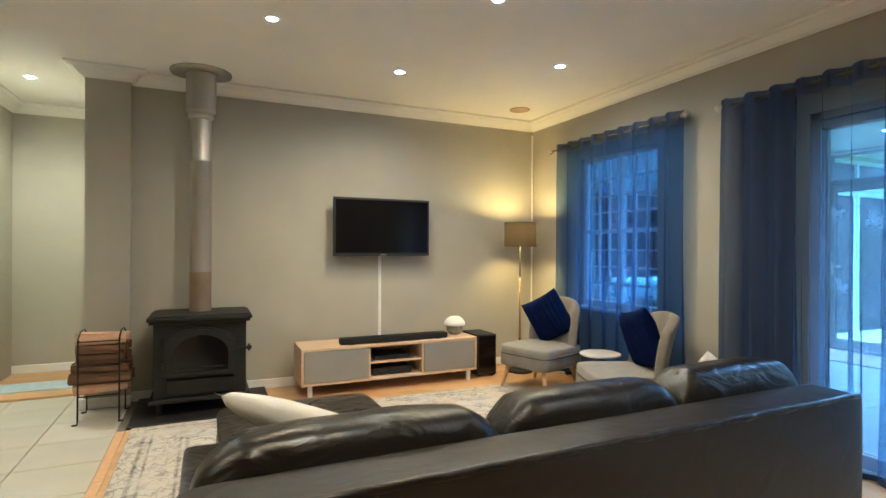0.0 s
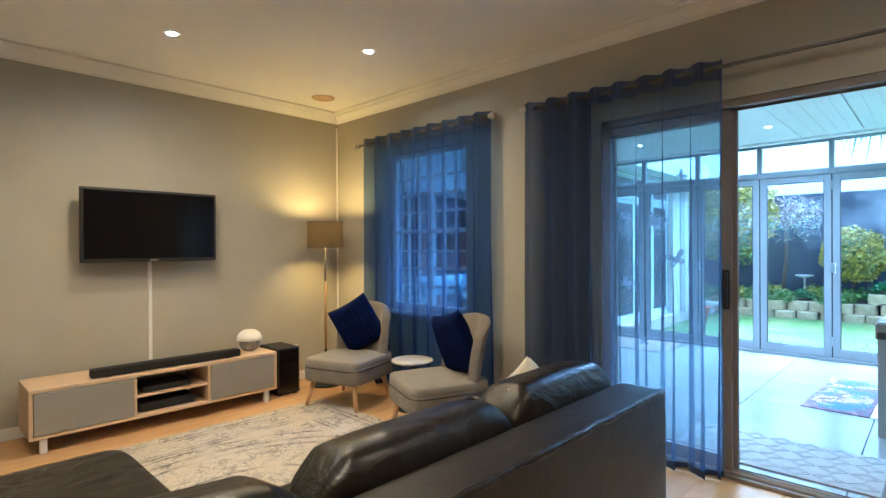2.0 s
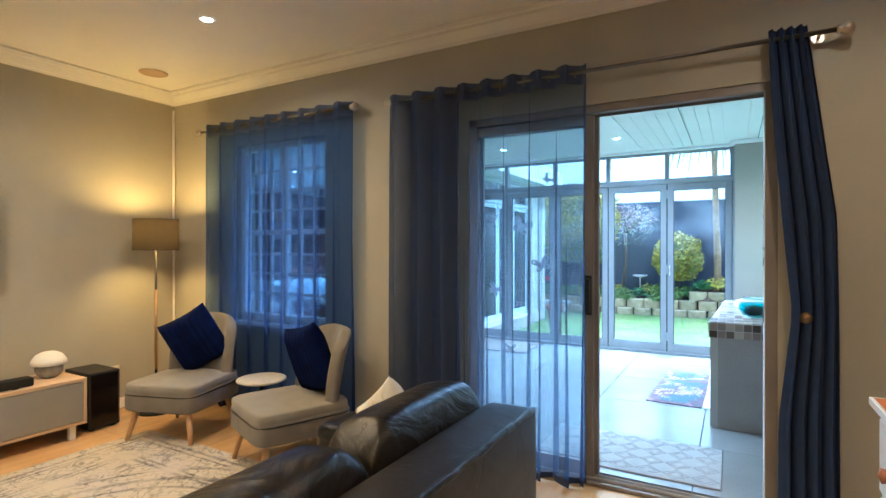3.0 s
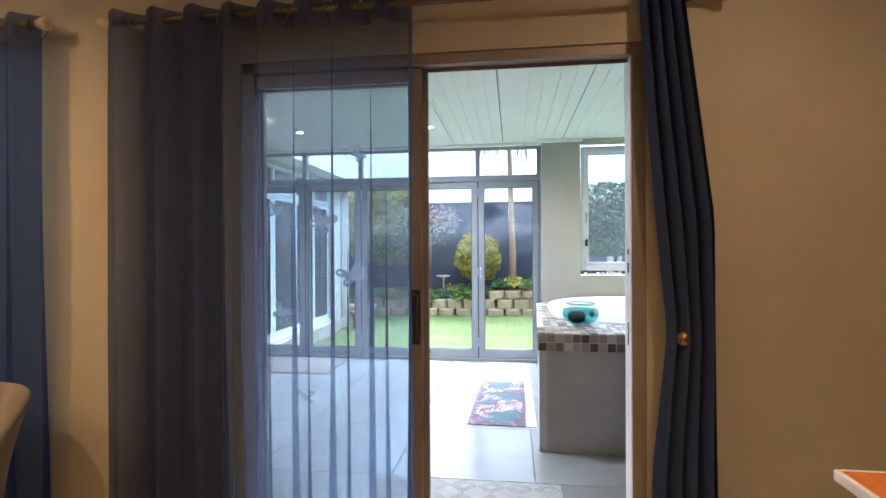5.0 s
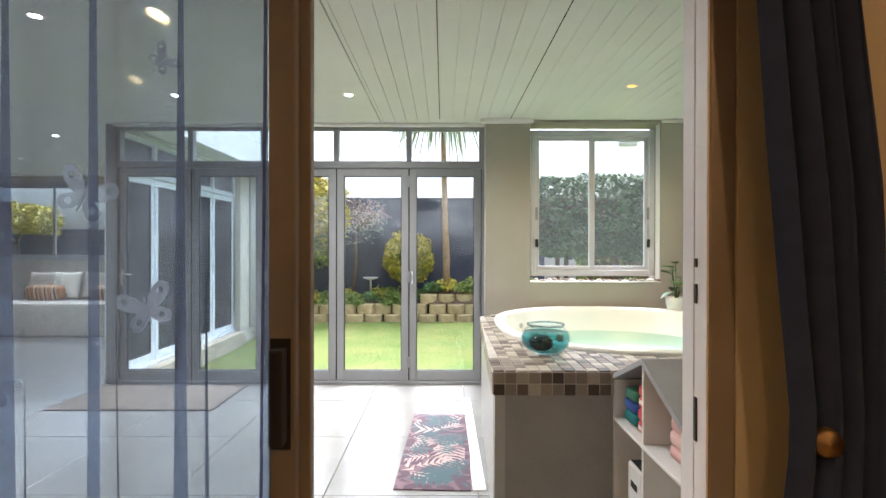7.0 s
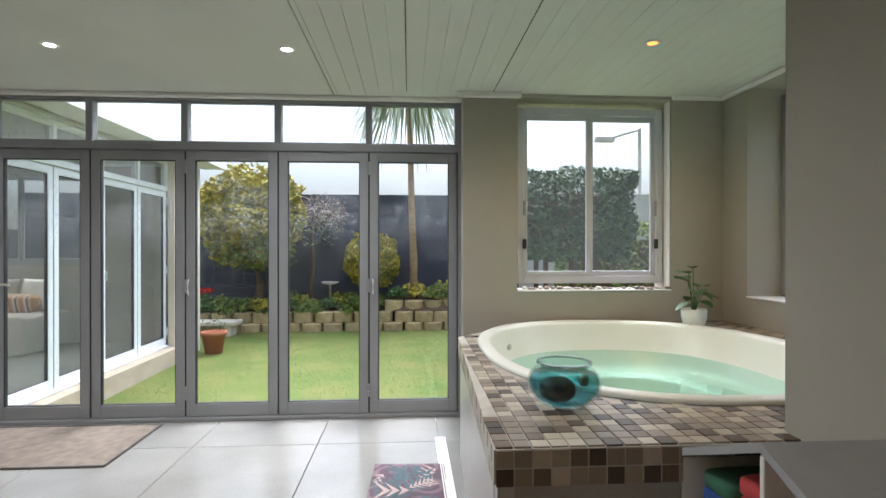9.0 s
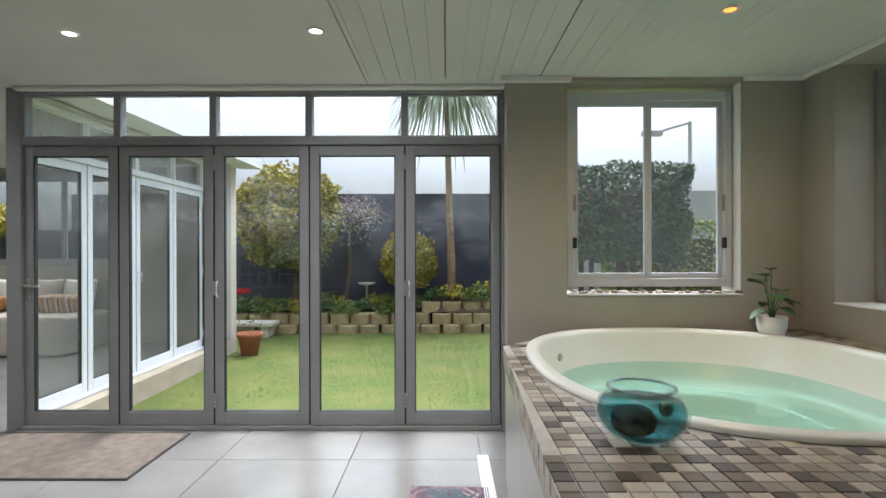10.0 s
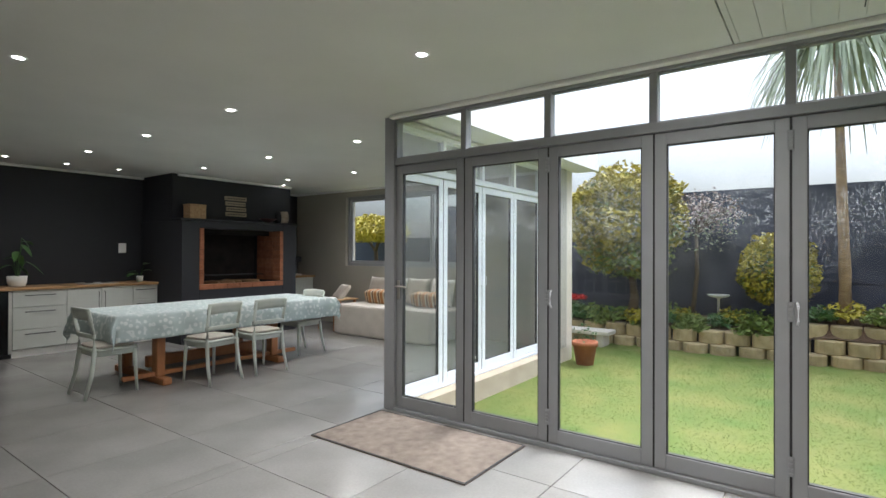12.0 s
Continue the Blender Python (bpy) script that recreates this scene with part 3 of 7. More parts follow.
structure("ceiling", boxed((-2.8, -2.2, LZ), (4.0, 7.6, LZ + 0.12)), CEILING, "smooth white plaster ceiling with downlights", "ceiling")
structure("subfloor", boxed((-2.8, -2.2, -0.3), (4.2, 7.6, -0.012)), GROUT, "screed below the floor finishes", "floor")


def cornice(name, pts, z, size=0.11):
    """A coved plaster cornice run along the corners in pts, against the wall on its left hand."""
    prof = [(0.0, -size * 0.86), (0.012, -size * 0.86), (0.016, -size * 0.78), (0.03, -size * 0.72), (0.042, -size * 0.6), (0.07, -size * 0.3), (size * 0.95, -0.03), (size, -0.022), (size * 1.12, -0.018), (size * 1.12, 0.0), (0, 0)]
    bm = bmesh.new()
    ps = [Vector((*p, 0)) for p in pts]
    rows = []
    for i, p in enumerate(ps):
        d0 = (p - ps[i - 1]).normalized() if i else (ps[1] - p).normalized()
        d1 = (ps[i + 1] - p).normalized() if i + 1 < len(ps) else d0
        n0, n1 = Vector((d0.y, -d0.x, 0)), Vector((d1.y, -d1.x, 0))
        off = (n0 + n1) / (1 + n0.dot(n1))
        rows.append([bm.verts.new(p + off * a + Vector((0, 0, z + b))) for a, b in prof])
    for a, b in zip(rows, rows[1:]):
        for k in range(len(prof)):
            j = (k + 1) % len(prof)
            bm.faces.new((a[k], a[j], b[j], b[k]))
    bm.faces.new(rows[0])
    bm.faces.new(rows[-1][::-1])
    bmesh.ops.recalc_face_normals(bm, faces=bm.faces)
    return structure(name, bm, CEILING, "coved white plaster cornice", "cornice")


cornice("cornice", [(-1.22, 7.4), (-0.315, 7.4), (-0.315, TVY - 0.1), (0.0, TVY - 0.1), (0.0, TVY), (WX, TVY), (WX, -2.0)], LZ - 0.001)
cornice("cornice_passage", [(-1.22, 5.2), (-1.22, 7.4)], LZ - 0.002)
for lo, hi in (((0.0, TVY - 0.015, 0), (WX, TVY, 0.085)), ((-0.35, TVY - 0.115, 0), (0.012, TVY - 0.1, 0.085)), ((-1.22, 7.385, 0), (-0.34, 7.4, 0.085)),
               ((WX - 0.015, 2.92, 0), (WX, TVY - 0.015, 0.085)), ((WX - 0.015, -2, 0), (WX, 1.12, 0.085))):
    structure("baseboard", boxed(lo, hi, 0.004), WHITE, "white painted skirting board", "skirting board")
bm = boxed((-1.226, 5.93, 0), (-1.2, 6.0, 2.12), 0.005)
box(bm, (-1.226, 6.85, 0), (-1.2, 6.92, 2.12), 0.005)
box(bm, (-1.226, 6.0, 2.05), (-1.2, 6.85, 2.12), 0.005)
structure("trim_door_frame", bm, WHITE, "white painted door frame in the passage", "door frame")
structure("door_1", boxed((-1.36, 6.003, 0.01), (-1.32, 6.847, 2.045), 0.004), WHITE, "closed white painted passage door", "door")
structure("trim_threshold", boxed((0.0, -2, -0.012), (0.055, 5.07, 0.004), 0.003), BEECH, "honey wooden strip between tiles and laminate", "trim")
structure("passage_step", boxed((-1.22, 6.25, -0.012), (-0.34, 6.48, 0.02), 0.004), LAMINATE, "wooden threshold board across the passage", "threshold")

# sliding door in the window wall
door = tagged(new("door_2"), "open aluminium sliding glass door to the sunroom", "sliding door", kind="structure")
for nm, lo, hi in (("frame_jamb", (4.004, 1.175, 0), (4.12, 1.226, 2.15)), ("frame_jamb", (4.01, 2.775, 0), (4.1, 2.83, 2.15)), ("frame_head", (4.01, 1.226, 2.105), (4.1, 2.83, 2.15)),
                   ("sill_track", (4.0, 1.226, 0.0), (4.12, 2.83, 0.022)), ("sill_rail", (4.03, 1.23, 0.022), (4.036, 2.775, 0.04)), ("sill_rail", (4.075, 1.23, 0.022), (4.081, 2.775, 0.04))):
    part(nm, boxed(lo, hi, 0.003), ALU_BRONZE if "rail" not in nm else CHROME, door)
part("head_track", boxed((4.06, 1.23, 2.09), (4.066, 2.775, 2.105)), ALU_BRONZE, door)
for x, y0, y1 in ((4.026, 2.055, 2.835), (4.07, 2.035, 2.82)):
    leaf = part("door_leaf", boxed((x, y0, 0.04), (x + 0.03, y0 + 0.055, 2.1), 0.003), ALU_BRONZE, door)
    for lo, hi in (((x, y1 - 0.055, 0.04), (x + 0.03, y1, 2.1)), ((x, y0 + 0.055, 0.04), (x + 0.03, y1 - 0.055, 0.12)), ((x, y0 + 0.055, 2.045), (x + 0.03, y1 - 0.055, 2.1))):
        part("rail", boxed(lo, hi, 0.003), ALU_BRONZE, leaf)
    g = part("pane", boxed((x + 0.012, y0 + 0.052, 0.115), (x + 0.017, y1 - 0.052, 2.05)), GLASS, leaf)
    g.visible_shadow = False
bm = boxed((3.99, 2.07, 0.975), (4.026, 2.1, 1.168), 0.006, 2)
part("handle", bm, BLACK, door, "black pull handle")
part("handle_plate", boxed((4.022, 2.064, 0.96), (4.026, 2.106, 1.185), 0.001), BLACK, door)
# daylight on the jamb's inner face, put on as two white strips
for x in (4.008, 4.062):
    part("jamb_lit_strip", boxed((x, 1.226, 0.03), (x + 0.05, 1.2305, 2.1), 0.001), ALU_WHITE, door, "pale strip on the jamb's inner face, coloured as sunlit")
for z, h_ in ((1.33, 0.018), (1.255, 0.04), (0.97, 0.09)):
    part("lock_keep", boxed((4.045, 1.2305, z), (4.055, 1.2335, z + h_)), BLACK, door)


def butterfly(y, z, s, turn):
    """A pale butterfly sticker on the glass: two wings a side, each pierced by a round eye."""
    bm = bmesh.new()
    for sx in (-1, 1):
        for ln, wd, tilt, eye in ((1.0, 0.5, 38, 0.72), (0.72, 0.46, -35, 0.6)):
            a = radians(tilt)
            ring = []
            for k in range(18):
                t = math.tau * k / 18
                r, q = ln * (0.5 - 0.5 * math.cos(t)), wd * 0.5 * math.sin(t) * (0.55 + 0.75 * (0.5 - 0.5 * math.cos(t)) + 0.08 * math.cos(5 * t))
                ring.append(bm.verts.new((0, sx * s * (r * math.cos(a) - q * math.sin(a)), s * (r * math.sin(a) + q * math.cos(a)))))
            hole = [bm.verts.new((0, sx * s * (eye * ln * math.cos(a)) + s * 0.1 * math.cos(t), s * eye * ln * math.sin(a) + s * 0.1 * math.sin(t))) for t in [math.tau * k / 10 for k in range(10)]]
            es = [bm.edges.new((loop[k], loop[(k + 1) % len(loop)])) for loop in (ring, hole) for k in range(len(loop))]
            bmesh.ops.triangle_fill(bm, edges=es, use_beauty=True)
    bm.faces.new([bm.verts.new((-0.0012, s * 0.05 * math.cos(t), s * 0.42 * math.sin(t))) for t in [math.tau * k / 10 for k in range(10)]])
    r = bmesh.ops.extrude_face_region(bm, geom=bm.faces[:])
    bmesh.ops.translate(bm, vec=(0.0015, 0, 0), verts=[v for v in r["geom"] if isinstance(v, bmesh.types.BMVert)])
    ob = part("butterfly_sticker", bm, STICKER)
    ob.matrix_basis = pose(4.034, y, z, turn, 0, 0)
    tagged(ob, "frosted butterfly sticker on the sliding door glass", "window sticker", "stickers on the glass")


for y, z, s, turn in ((2.49, 1.47, 0.075, 25), (2.36, 1.24, 0.07, -20), (2.67, 1.08, 0.055, 30), (2.69, 1.52, 0.05, 10), (2.33, 1.75, 0.04, 50), (2.56, 0.72, 0.045, 0)):
    butterfly(y, z, s, turn)

# cottage window in the window wall
win = tagged(new("window_1"), "small-paned timber window with burglar bars behind voile", "window", kind="structure")
for nm, lo, hi in (("window_frame", (4.05, 4.03, 0.74), (4.12, 4.08, 2.2)), ("window_frame", (4.05, 4.97, 0.74), (4.12, 5.02, 2.2)), ("window_frame", (4.05, 4.08, 0.74), (4.12, 4.97, 0.8)),
                   ("window_frame", (4.05, 4.08, 2.15), (4.12, 4.97, 2.2)), ("mullion", (4.05, 4.5, 0.8), (4.12, 4.55, 2.15)), ("transom", (4.05, 4.08, 1.45), (4.12, 4.5, 1.49)), ("transom", (4.05, 4.55, 1.45), (4.12, 4.97, 1.49)),
                   ("window_sill", (3.96, 3.99, 0.71), (4.2, 5.06, 0.74))):
    part(nm, boxed(lo, hi, 0.004), WHITE, win)
for a, b in ((4.08, 4.5), (4.55, 4.97)):
    for k in (1, 2):
        y = a + (b - a) * k / 3
        part("glazing_bar", boxed((4.075, y - 0.011, 0.8), (4.1, y + 0.011, 2.15), 0.002), WHITE, win)
    for z in (0.97, 1.13, 1.29, 1.65, 1.81, 1.97):
        part("glazing_bar", boxed((4.078, a, z - 0.011), (4.098, b, z + 0.011), 0.002), WHITE, win)
    g = part("pane", boxed((4.086, a, 0.8), (4.09, b, 2.15)), GLASS, win)
    g.visible_shadow = False

# ---- structure: sunroom ----
SX = 8.16
structure("wall_pier", walled("x", 7.916, 8.2, -0.75, 1.35, 0, SZ + 0.25, [(-0.32, 0.925, 1.035, 2.555)]), SUN_WALL, "taupe painted wall beside the tub with a window recess", "wall")
structure("wall_tub_south", walled("y", -1.1, -0.75, 4.2, 8.2, 0, SZ + 0.25, [(6.25, 7.62, 1.0, 2.56)]), SUN_WALL, "taupe painted wall with a deep window recess", "wall")
structure("wall_tub_end", boxed((4.2, 0.36, 0), (5.5, 0.56, SZ + 0.02)), SUN_WALL, "taupe painted wall between the shelf and the tub", "wall")
structure("wall_tub_back", boxed((5.3, -0.75, 0), (5.498, 0.36, SZ + 0.02)), SUN_WALL, "taupe painted wall at the end of the tub", "wall")
structure("wall_wing_north", boxed((4.2, 10.9, 0), (11.95, 11.1, SZ + 0.25)), DARK_WALL, "charcoal painted kitchen wall", "wall")
structure("wall_wing_east", walled("x", 11.7, 11.95, 5.0, 10.9, 0, SZ + 0.25, [(6.4, 9.42, 1.12, 2.45)]), SUN_WALL, "grey painted wall with a wide window", "wall")
structure("wall_wing_post", boxed((8.11, 4.985, 0), (8.22, 5.1, SZ + 0.02), 0.003), ALU, "grey aluminium corner post", "post")
structure("wall_wing_return", boxed((11.32, 5.02, -0.25), (12.2, 5.2, SZ + 0.25)), RENDER, "cream rendered end wall of the wing", "wall")
PLINTH = surface("tan_rendered_plinth", (0.38, 0.31, 0.23), (0.5, 0.42, 0.32), 0.85, 6, 0.4, 80)
structure("plinth", boxed((8.27, 4.95, -0.25), (11.32, 5.1, -0.002)), PLINTH, "tan rendered plinth under the folding doors", "plinth")
structure("plinth_east", boxed((8.05, -0.75, -0.25), (8.27, 5.1, -0.012)), RENDER, "cream rendered plinth under the folding doors", "plinth")

bm = bmesh.new()
y = -0.75
while y < 2.36:
    w = 0.11
    box(bm, (4.2, y + 0.001, SZ), (8.3, min(y + w, 2.36) - 0.0015, SZ + 0.014))
    y += w
box(bm, (4.2, -0.75, SZ + 0.012), (8.3, 2.36, SZ + 0.03))
box(bm, (4.2, 2.366, SZ), (8.3, 5.05, SZ + 0.03))
box(bm, (4.2, 5.05, SZ), (12.0, 11.0, SZ + 0.03))
structure("ceiling_sunroom", bm, BOARDS, "white boarded sunroom ceiling", "ceiling")
for y in (1.79, 1.12):
    structure("trim_ceiling_joint", boxed((4.2, y - 0.003, SZ - 0.002), (7.9, y + 0.003, SZ + 0.002)), GASKET, "dark joint between ceiling panels", "trim")
structure("roof", boxed((4.0, -1.1, SZ + 0.25), (8.35, 11.2, SZ + 0.4)), WHITE, "flat white roof over the sunroom", "roof")
structure("roof_wing", boxed((8.35, 4.75, SZ + 0.25), (12.35, 11.2, SZ + 0.4)), WHITE, "flat roof over the dining wing", "roof")
structure("fascia", boxed((8.2, 4.68, SZ + 0.03), (12.4, 4.75, SZ + 0.42), 0.004), WHITE, "white fascia board along the wing roof", "fascia")
structure("fascia_east", boxed((8.3, -1.1, SZ + 0.06), (8.36, 4.68, SZ + 0.42), 0.004), WHITE, "white fascia board along the sunroom roof", "fascia")
structure("soffit", boxed((8.22, 4.75, SZ + 0.03), (12.35, 5.02, SZ + 0.05)), WHITE, "white soffit under the eave", "soffit")
for lo, hi in (((7.87, 0.9, SZ - 0.04), (7.916, 1.4, SZ)), ((7.87, -0.75, SZ - 0.03), (7.916, -0.32, SZ)), ((5.72, -0.75, SZ - 0.03), (7.87, -0.71, SZ)), ((8.05, 1.35, SZ - 0.03), (8.11, 5.0, SZ)), ((8.7, 9.9, SZ - 0.035), (10.8, 9.94, SZ)), ((4.2, 10.86, SZ - 0.035), (11.7, 10.9, SZ)), ((11.66, 5.2, SZ - 0.035), (11.7, 10.86, SZ))):
    structure("trim_cornice", boxed(lo, hi, 0.006), WHITE, "narrow white ceiling trim", "trim")
structure("subfloor_sunroom", boxed((4.2, -0.75, -0.3), (8.05, 5.1, -0.012)), GROUT, "screed below the sunroom tiles", "floor")
structure("subfloor_wing", boxed((4.2, 5.1, -0.3), (11.95, 11.1, -0.012)), GROUT, "screed below the dining tiles", "floor")


def leaf_frame(parent, m, w, h, material, hinge, glass=WET_GLASS, stile=0.075, foot=0.1):
    """One glazed folding leaf, w wide and h high, standing on its own origin along local y."""
    leaf = part("door_leaf", boxed((-0.022, 0.006, 0.0), (0.022, stile, h), 0.004), material, parent)
    leaf.matrix_basis = m
    for lo, hi in (((-0.022, w - stile, 0), (0.022, w - 0.006, h)), ((-0.022, stile, 0), (0.022, w - stile, foot)), ((-0.022, stile, h - stile), (0.022, w - stile, h))):
        part("rail", boxed(lo, hi, 0.004), material, leaf)
    for lo, hi in (((-0.016, stile - 0.001, foot - 0.001), (0.016, stile + 0.006, h - stile)), ((-0.016, w - stile - 0.006, foot), (0.016, w - stile + 0.001, h - stile)), ((-0.016, stile, foot), (0.016, w - stile, foot + 0.006)), ((-0.016, stile, h - stile - 0.006), (0.016, w - stile, h - stile))):
        part("gasket", boxed(lo, hi), GASKET, leaf)
    g = part("pane", boxed((-0.003, stile - 0.005, foot - 0.005), (0.003, w - stile + 0.005, h - stile + 0.005)), glass, leaf)
    g.visible_shadow = False
    if hinge:
        for z in (0.13, 0.98, 1.93):
            bm = boxed((-0.034, -0.016, z), (-0.022, 0.016, z + 0.11), 0.004)
            for k in range(4):
                box(bm, (-0.042, -0.012, z + 0.008 + 0.026 * k), (-0.03, 0.012, z + 0.024 + 0.026 * k), 0.002)
            part("hinge", bm, material, leaf, "grey knuckle hinge")
    return leaf


def folding_wall(name, label, m, n, pitch, material, handle, first_hinge, glass=WET_GLASS):
    """A row of n folding leaves under a row of fixed lights, along local y from the origin."""
    top = tagged(new(name), label, "folding door", kind="structure")
    top.matrix_basis = m
    L = n * pitch
    for nm, lo, hi in (("frame_track", (-0.05, -0.04, 0.0), (0.05, L + 0.04, 0.03)), ("frame_rail", (-0.045, -0.04, 2.15), (0.045, L + 0.04, 2.21)), ("frame_head", (-0.045, -0.04, 2.535), (0.045, L + 0.04, SZ - 0.002)),
                       ("frame_jamb", (-0.045, -0.045, 0.03), (0.045, 0.0, 2.15)), ("frame_jamb", (-0.045, L, 0.03), (0.045, L + 0.045, 2.15))):
        part(nm, boxed(lo, hi, 0.004), material, top)
    for k in range(n + 1):
        part("mullion", boxed((-0.04, k * pitch - 0.026, 2.21), (0.04, k * pitch + 0.026, 2.535), 0.004), material, top)
    for k in range(n):
        g = part("fixed_pane", boxed((-0.003, k * pitch + 0.02, 2.205), (0.003, (k + 1) * pitch - 0.02, 2.54)), glass, top)
        g.visible_shadow = False
        for lo, hi in (((-0.02, k * pitch + 0.026, 2.21), (0.02, (k + 1) * pitch - 0.026, 2.222)), ((-0.02, k * pitch + 0.026, 2.523), (0.02, (k + 1) * pitch - 0.026, 2.535))):
            part("glazing_bead", boxed(lo, hi, 0.002), material, top)
        leaf_frame(top, pose(0, k * pitch, 0.032), pitch, 2.113, material, (k + first_hinge) % 2 == 0, glass)
        part("leaf_gap", boxed((-0.018, k * pitch - 0.006, 0.035), (0.018, k * pitch + 0.006, 2.145)), GASKET, top)
    if handle:
        bm = boxed((-0.03, L - 0.05, 0.98), (-0.022, L - 0.02, 1.14), 0.003)
        tube(bm, [(-0.022, L - 0.035, 1.09), (-0.06, L - 0.035, 1.09), (-0.065, L - 0.05, 1.09), (-0.065, L - 0.15, 1.088)], 0.009)
        part("door_handle", bm, CHROME, top, "brushed metal lever handle")
    for k in range(1, n):
        if (k + first_hinge) % 2 == 0:
            bm = tube(bmesh.new(), [(-0.03, k * pitch - 0.03, 1.12), (-0.06, k * pitch - 0.035, 1.1), (-0.06, k * pitch - 0.035, 1.02), (-0.03, k * pitch - 0.03, 1.0)], 0.006)
            part("pull_handle", bm, ALU_WHITE, top)
    return top


folding_wall("door_3", "five grey aluminium folding glass doors wet with rain", pose(SX, 1.372, 0), 5, 0.7235, ALU, True, 1)
folding_wall("door_4", "white aluminium folding glass doors on the dining wing", pose(11.32, 5.15, 0, 0, 0, 90), 4, 0.76, ALU_WHITE, False, 0, SKY_PALED_GLASS)
bm = boxed((8.1, 1.35, 0), (8.2, 1.372, SZ), 0.002)
structure("trim_fold_jamb", bm, ALU, "grey aluminium closing strip beside the pier", "trim")


def sliding_window(name, label, m, w, h, bars, material, glass):
    """A framed window in local y (width) and z (height), with its panes."""
    top = tagged(new(name), label, "window", kind="structure")
    top.matrix_basis = m
    for lo, hi in (((-0.04, 0, 0), (0.04, 0.05, h)), ((-0.04, w - 0.05, 0), (0.04, w, h)), ((-0.04, 0.05, 0), (0.04, w - 0.05, 0.06)), ((-0.04, 0.05, h - 0.06), (0.04, w - 0.05, h))):
        part("window_frame", boxed(lo, hi, 0.004), material, top)
    edges = [0.05] + bars + [w - 0.05]
    for k, (a, b) in enumerate(zip(edges, edges[1:])):
        x = -0.015 if k % 2 else 0.012
        sash = part("sash", boxed((x - 0.014, a - 0.012, 0.06), (x + 0.014, a + 0.032, h - 0.06), 0.003), material, top)
        for lo, hi in (((x - 0.014, b - 0.032, 0.06), (x + 0.014, b + 0.012, h - 0.06)), ((x - 0.014, a + 0.032, 0.06), (x + 0.014, b - 0.032, 0.1)), ((x - 0.014, a + 0.032, h - 0.1), (x + 0.014, b - 0.032, h - 0.06))):
            part("sash_rail", boxed(lo, hi, 0.003), material, sash)
        g = part("pane", boxed((x - 0.003, a + 0.03, 0.098), (x + 0.003, b - 0.03, h - 0.098)), glass, sash)
        g.visible_shadow = False
    return top


w2 = sliding_window("window_2", "white sliding window over the tub, beaded with rain", pose(8.06, -0.3, 1.085), 1.2, 1.42, [0.6], ALU_WHITE_SHADED, FOGGED_GLASS)
for y in (0.06, 1.145):
    part("latch", boxed((-0.065, y - 0.014, 0.28), (-0.035, y + 0.014, 0.36), 0.008, 2), BLACK, w2, "black window latch")
    part("finger_pull", boxed((-0.042, y - 0.012, 0.55), (-0.036, y + 0.012, 0.67), 0.004), ALU, w2)
structure("window_sill_2", boxed((7.905, -0.32, 1.03), (8.02, 0.925, 1.042), 0.003), WHITE, "white painted window ledge over the tub", "window sill")
structure("trim_reveal", boxed((7.93, -0.316, 1.042), (8.02, -0.312, 2.55)), WHITE, "white side of the window recess", "trim")
sliding_window("window_3", "wide aluminium window behind the daybed", pose(11.8, 6.4, 1.12), 3.02, 1.33, [0.98, 1.97], ALU, GLASS)
w4 = sliding_window("window_4", "tall top-hung window beside the tub", pose(7.62, -1.055, 1.02, 0, 0, 90), 1.37, 1.5, [0.68], ALU, WET_GLASS)
part("transom", boxed((-0.045, 0.05, 0.62), (0.045, 1.32, 0.67), 0.004), ALU, w4)
structure("window_sill_4", boxed((6.25, -1.02, 1.0), (7.62, -0.74, 1.012), 0.003), WHITE, "white painted window ledge", "window sill")


# ---- living room things ----
WARM = (1.0, 0.49, 0.145)


def downlight(x, y, z, glow, ring=WHITE, label="round white recessed downlight, lit", watts=0, colour=WARM):
    d = thing("downlight", pose(x, y, z), label, "downlight", "ceiling downlights")
    smooth(part("trim_ring", lathe(bmesh.new(), [(0.03, -0.0015), (0.034, -0.006), (0.046, -0.006), (0.05, -0.001), (0.05, 0.0), (0.03, 0.0)], 24), ring, d))
    part("lamp_face", lathe(bmesh.new(), [(0.0001, -0.002), (0.03, -0.002), (0.03, 0.0), (0.0001, 0.0)], 20), glow, d, "glowing lamp face")
    if watts:
        spot_lamp(x, y, z - 0.012, watts, colour)


# the last two are unseen, added to light the sofa back and window wall
for x, y in ((0.94, 4.25), (2.0, 4.84), (3.1, 4.17), (2.1, 3.43), (0.9, 1.6), (3.0, 0.9)):
    downlight(x, y, LZ, GLOW_WARM, watts=LIVING_W * (0.6 if (x, y) == (3.0, 0.9) else 1.0))
downlight(-0.8, 6.3, LZ, GLOW_WARM, watts=LIVING_W * 1.7, colour=(1.0, 0.56, 0.2))
# another unseen one, added as fill over the west side
downlight(-1.0, 2.5, LZ, GLOW_WARM, watts=LIVING_W)

v = thing("ceiling_vent", pose(3.52, 5.4, LZ), "flat round cream ceiling speaker cover", "ceiling vent")
smooth(part("cover", lathe(bmesh.new(), [(0.0001, -0.01), (0.085, -0.01), (0.1, -0.006), (0.105, 0.0), (0.0001, 0.0)], 32), surface("cream_grille", (0.5, 0.36, 0.2), (0.56, 0.42, 0.25), 0.8), v))
bm = boxed((3.968, TVY - 0.03, 0.1), (3.985, TVY - 0.013, LZ - 0.14), 0.003)
tagged(part("cable_trunking", bm, WHITE), "white cable trunking up the room corner", "cable trunking")
bm = boxed((2.145, TVY - 0.014, 0.42), (2.175, TVY, 1.3), 0.003)
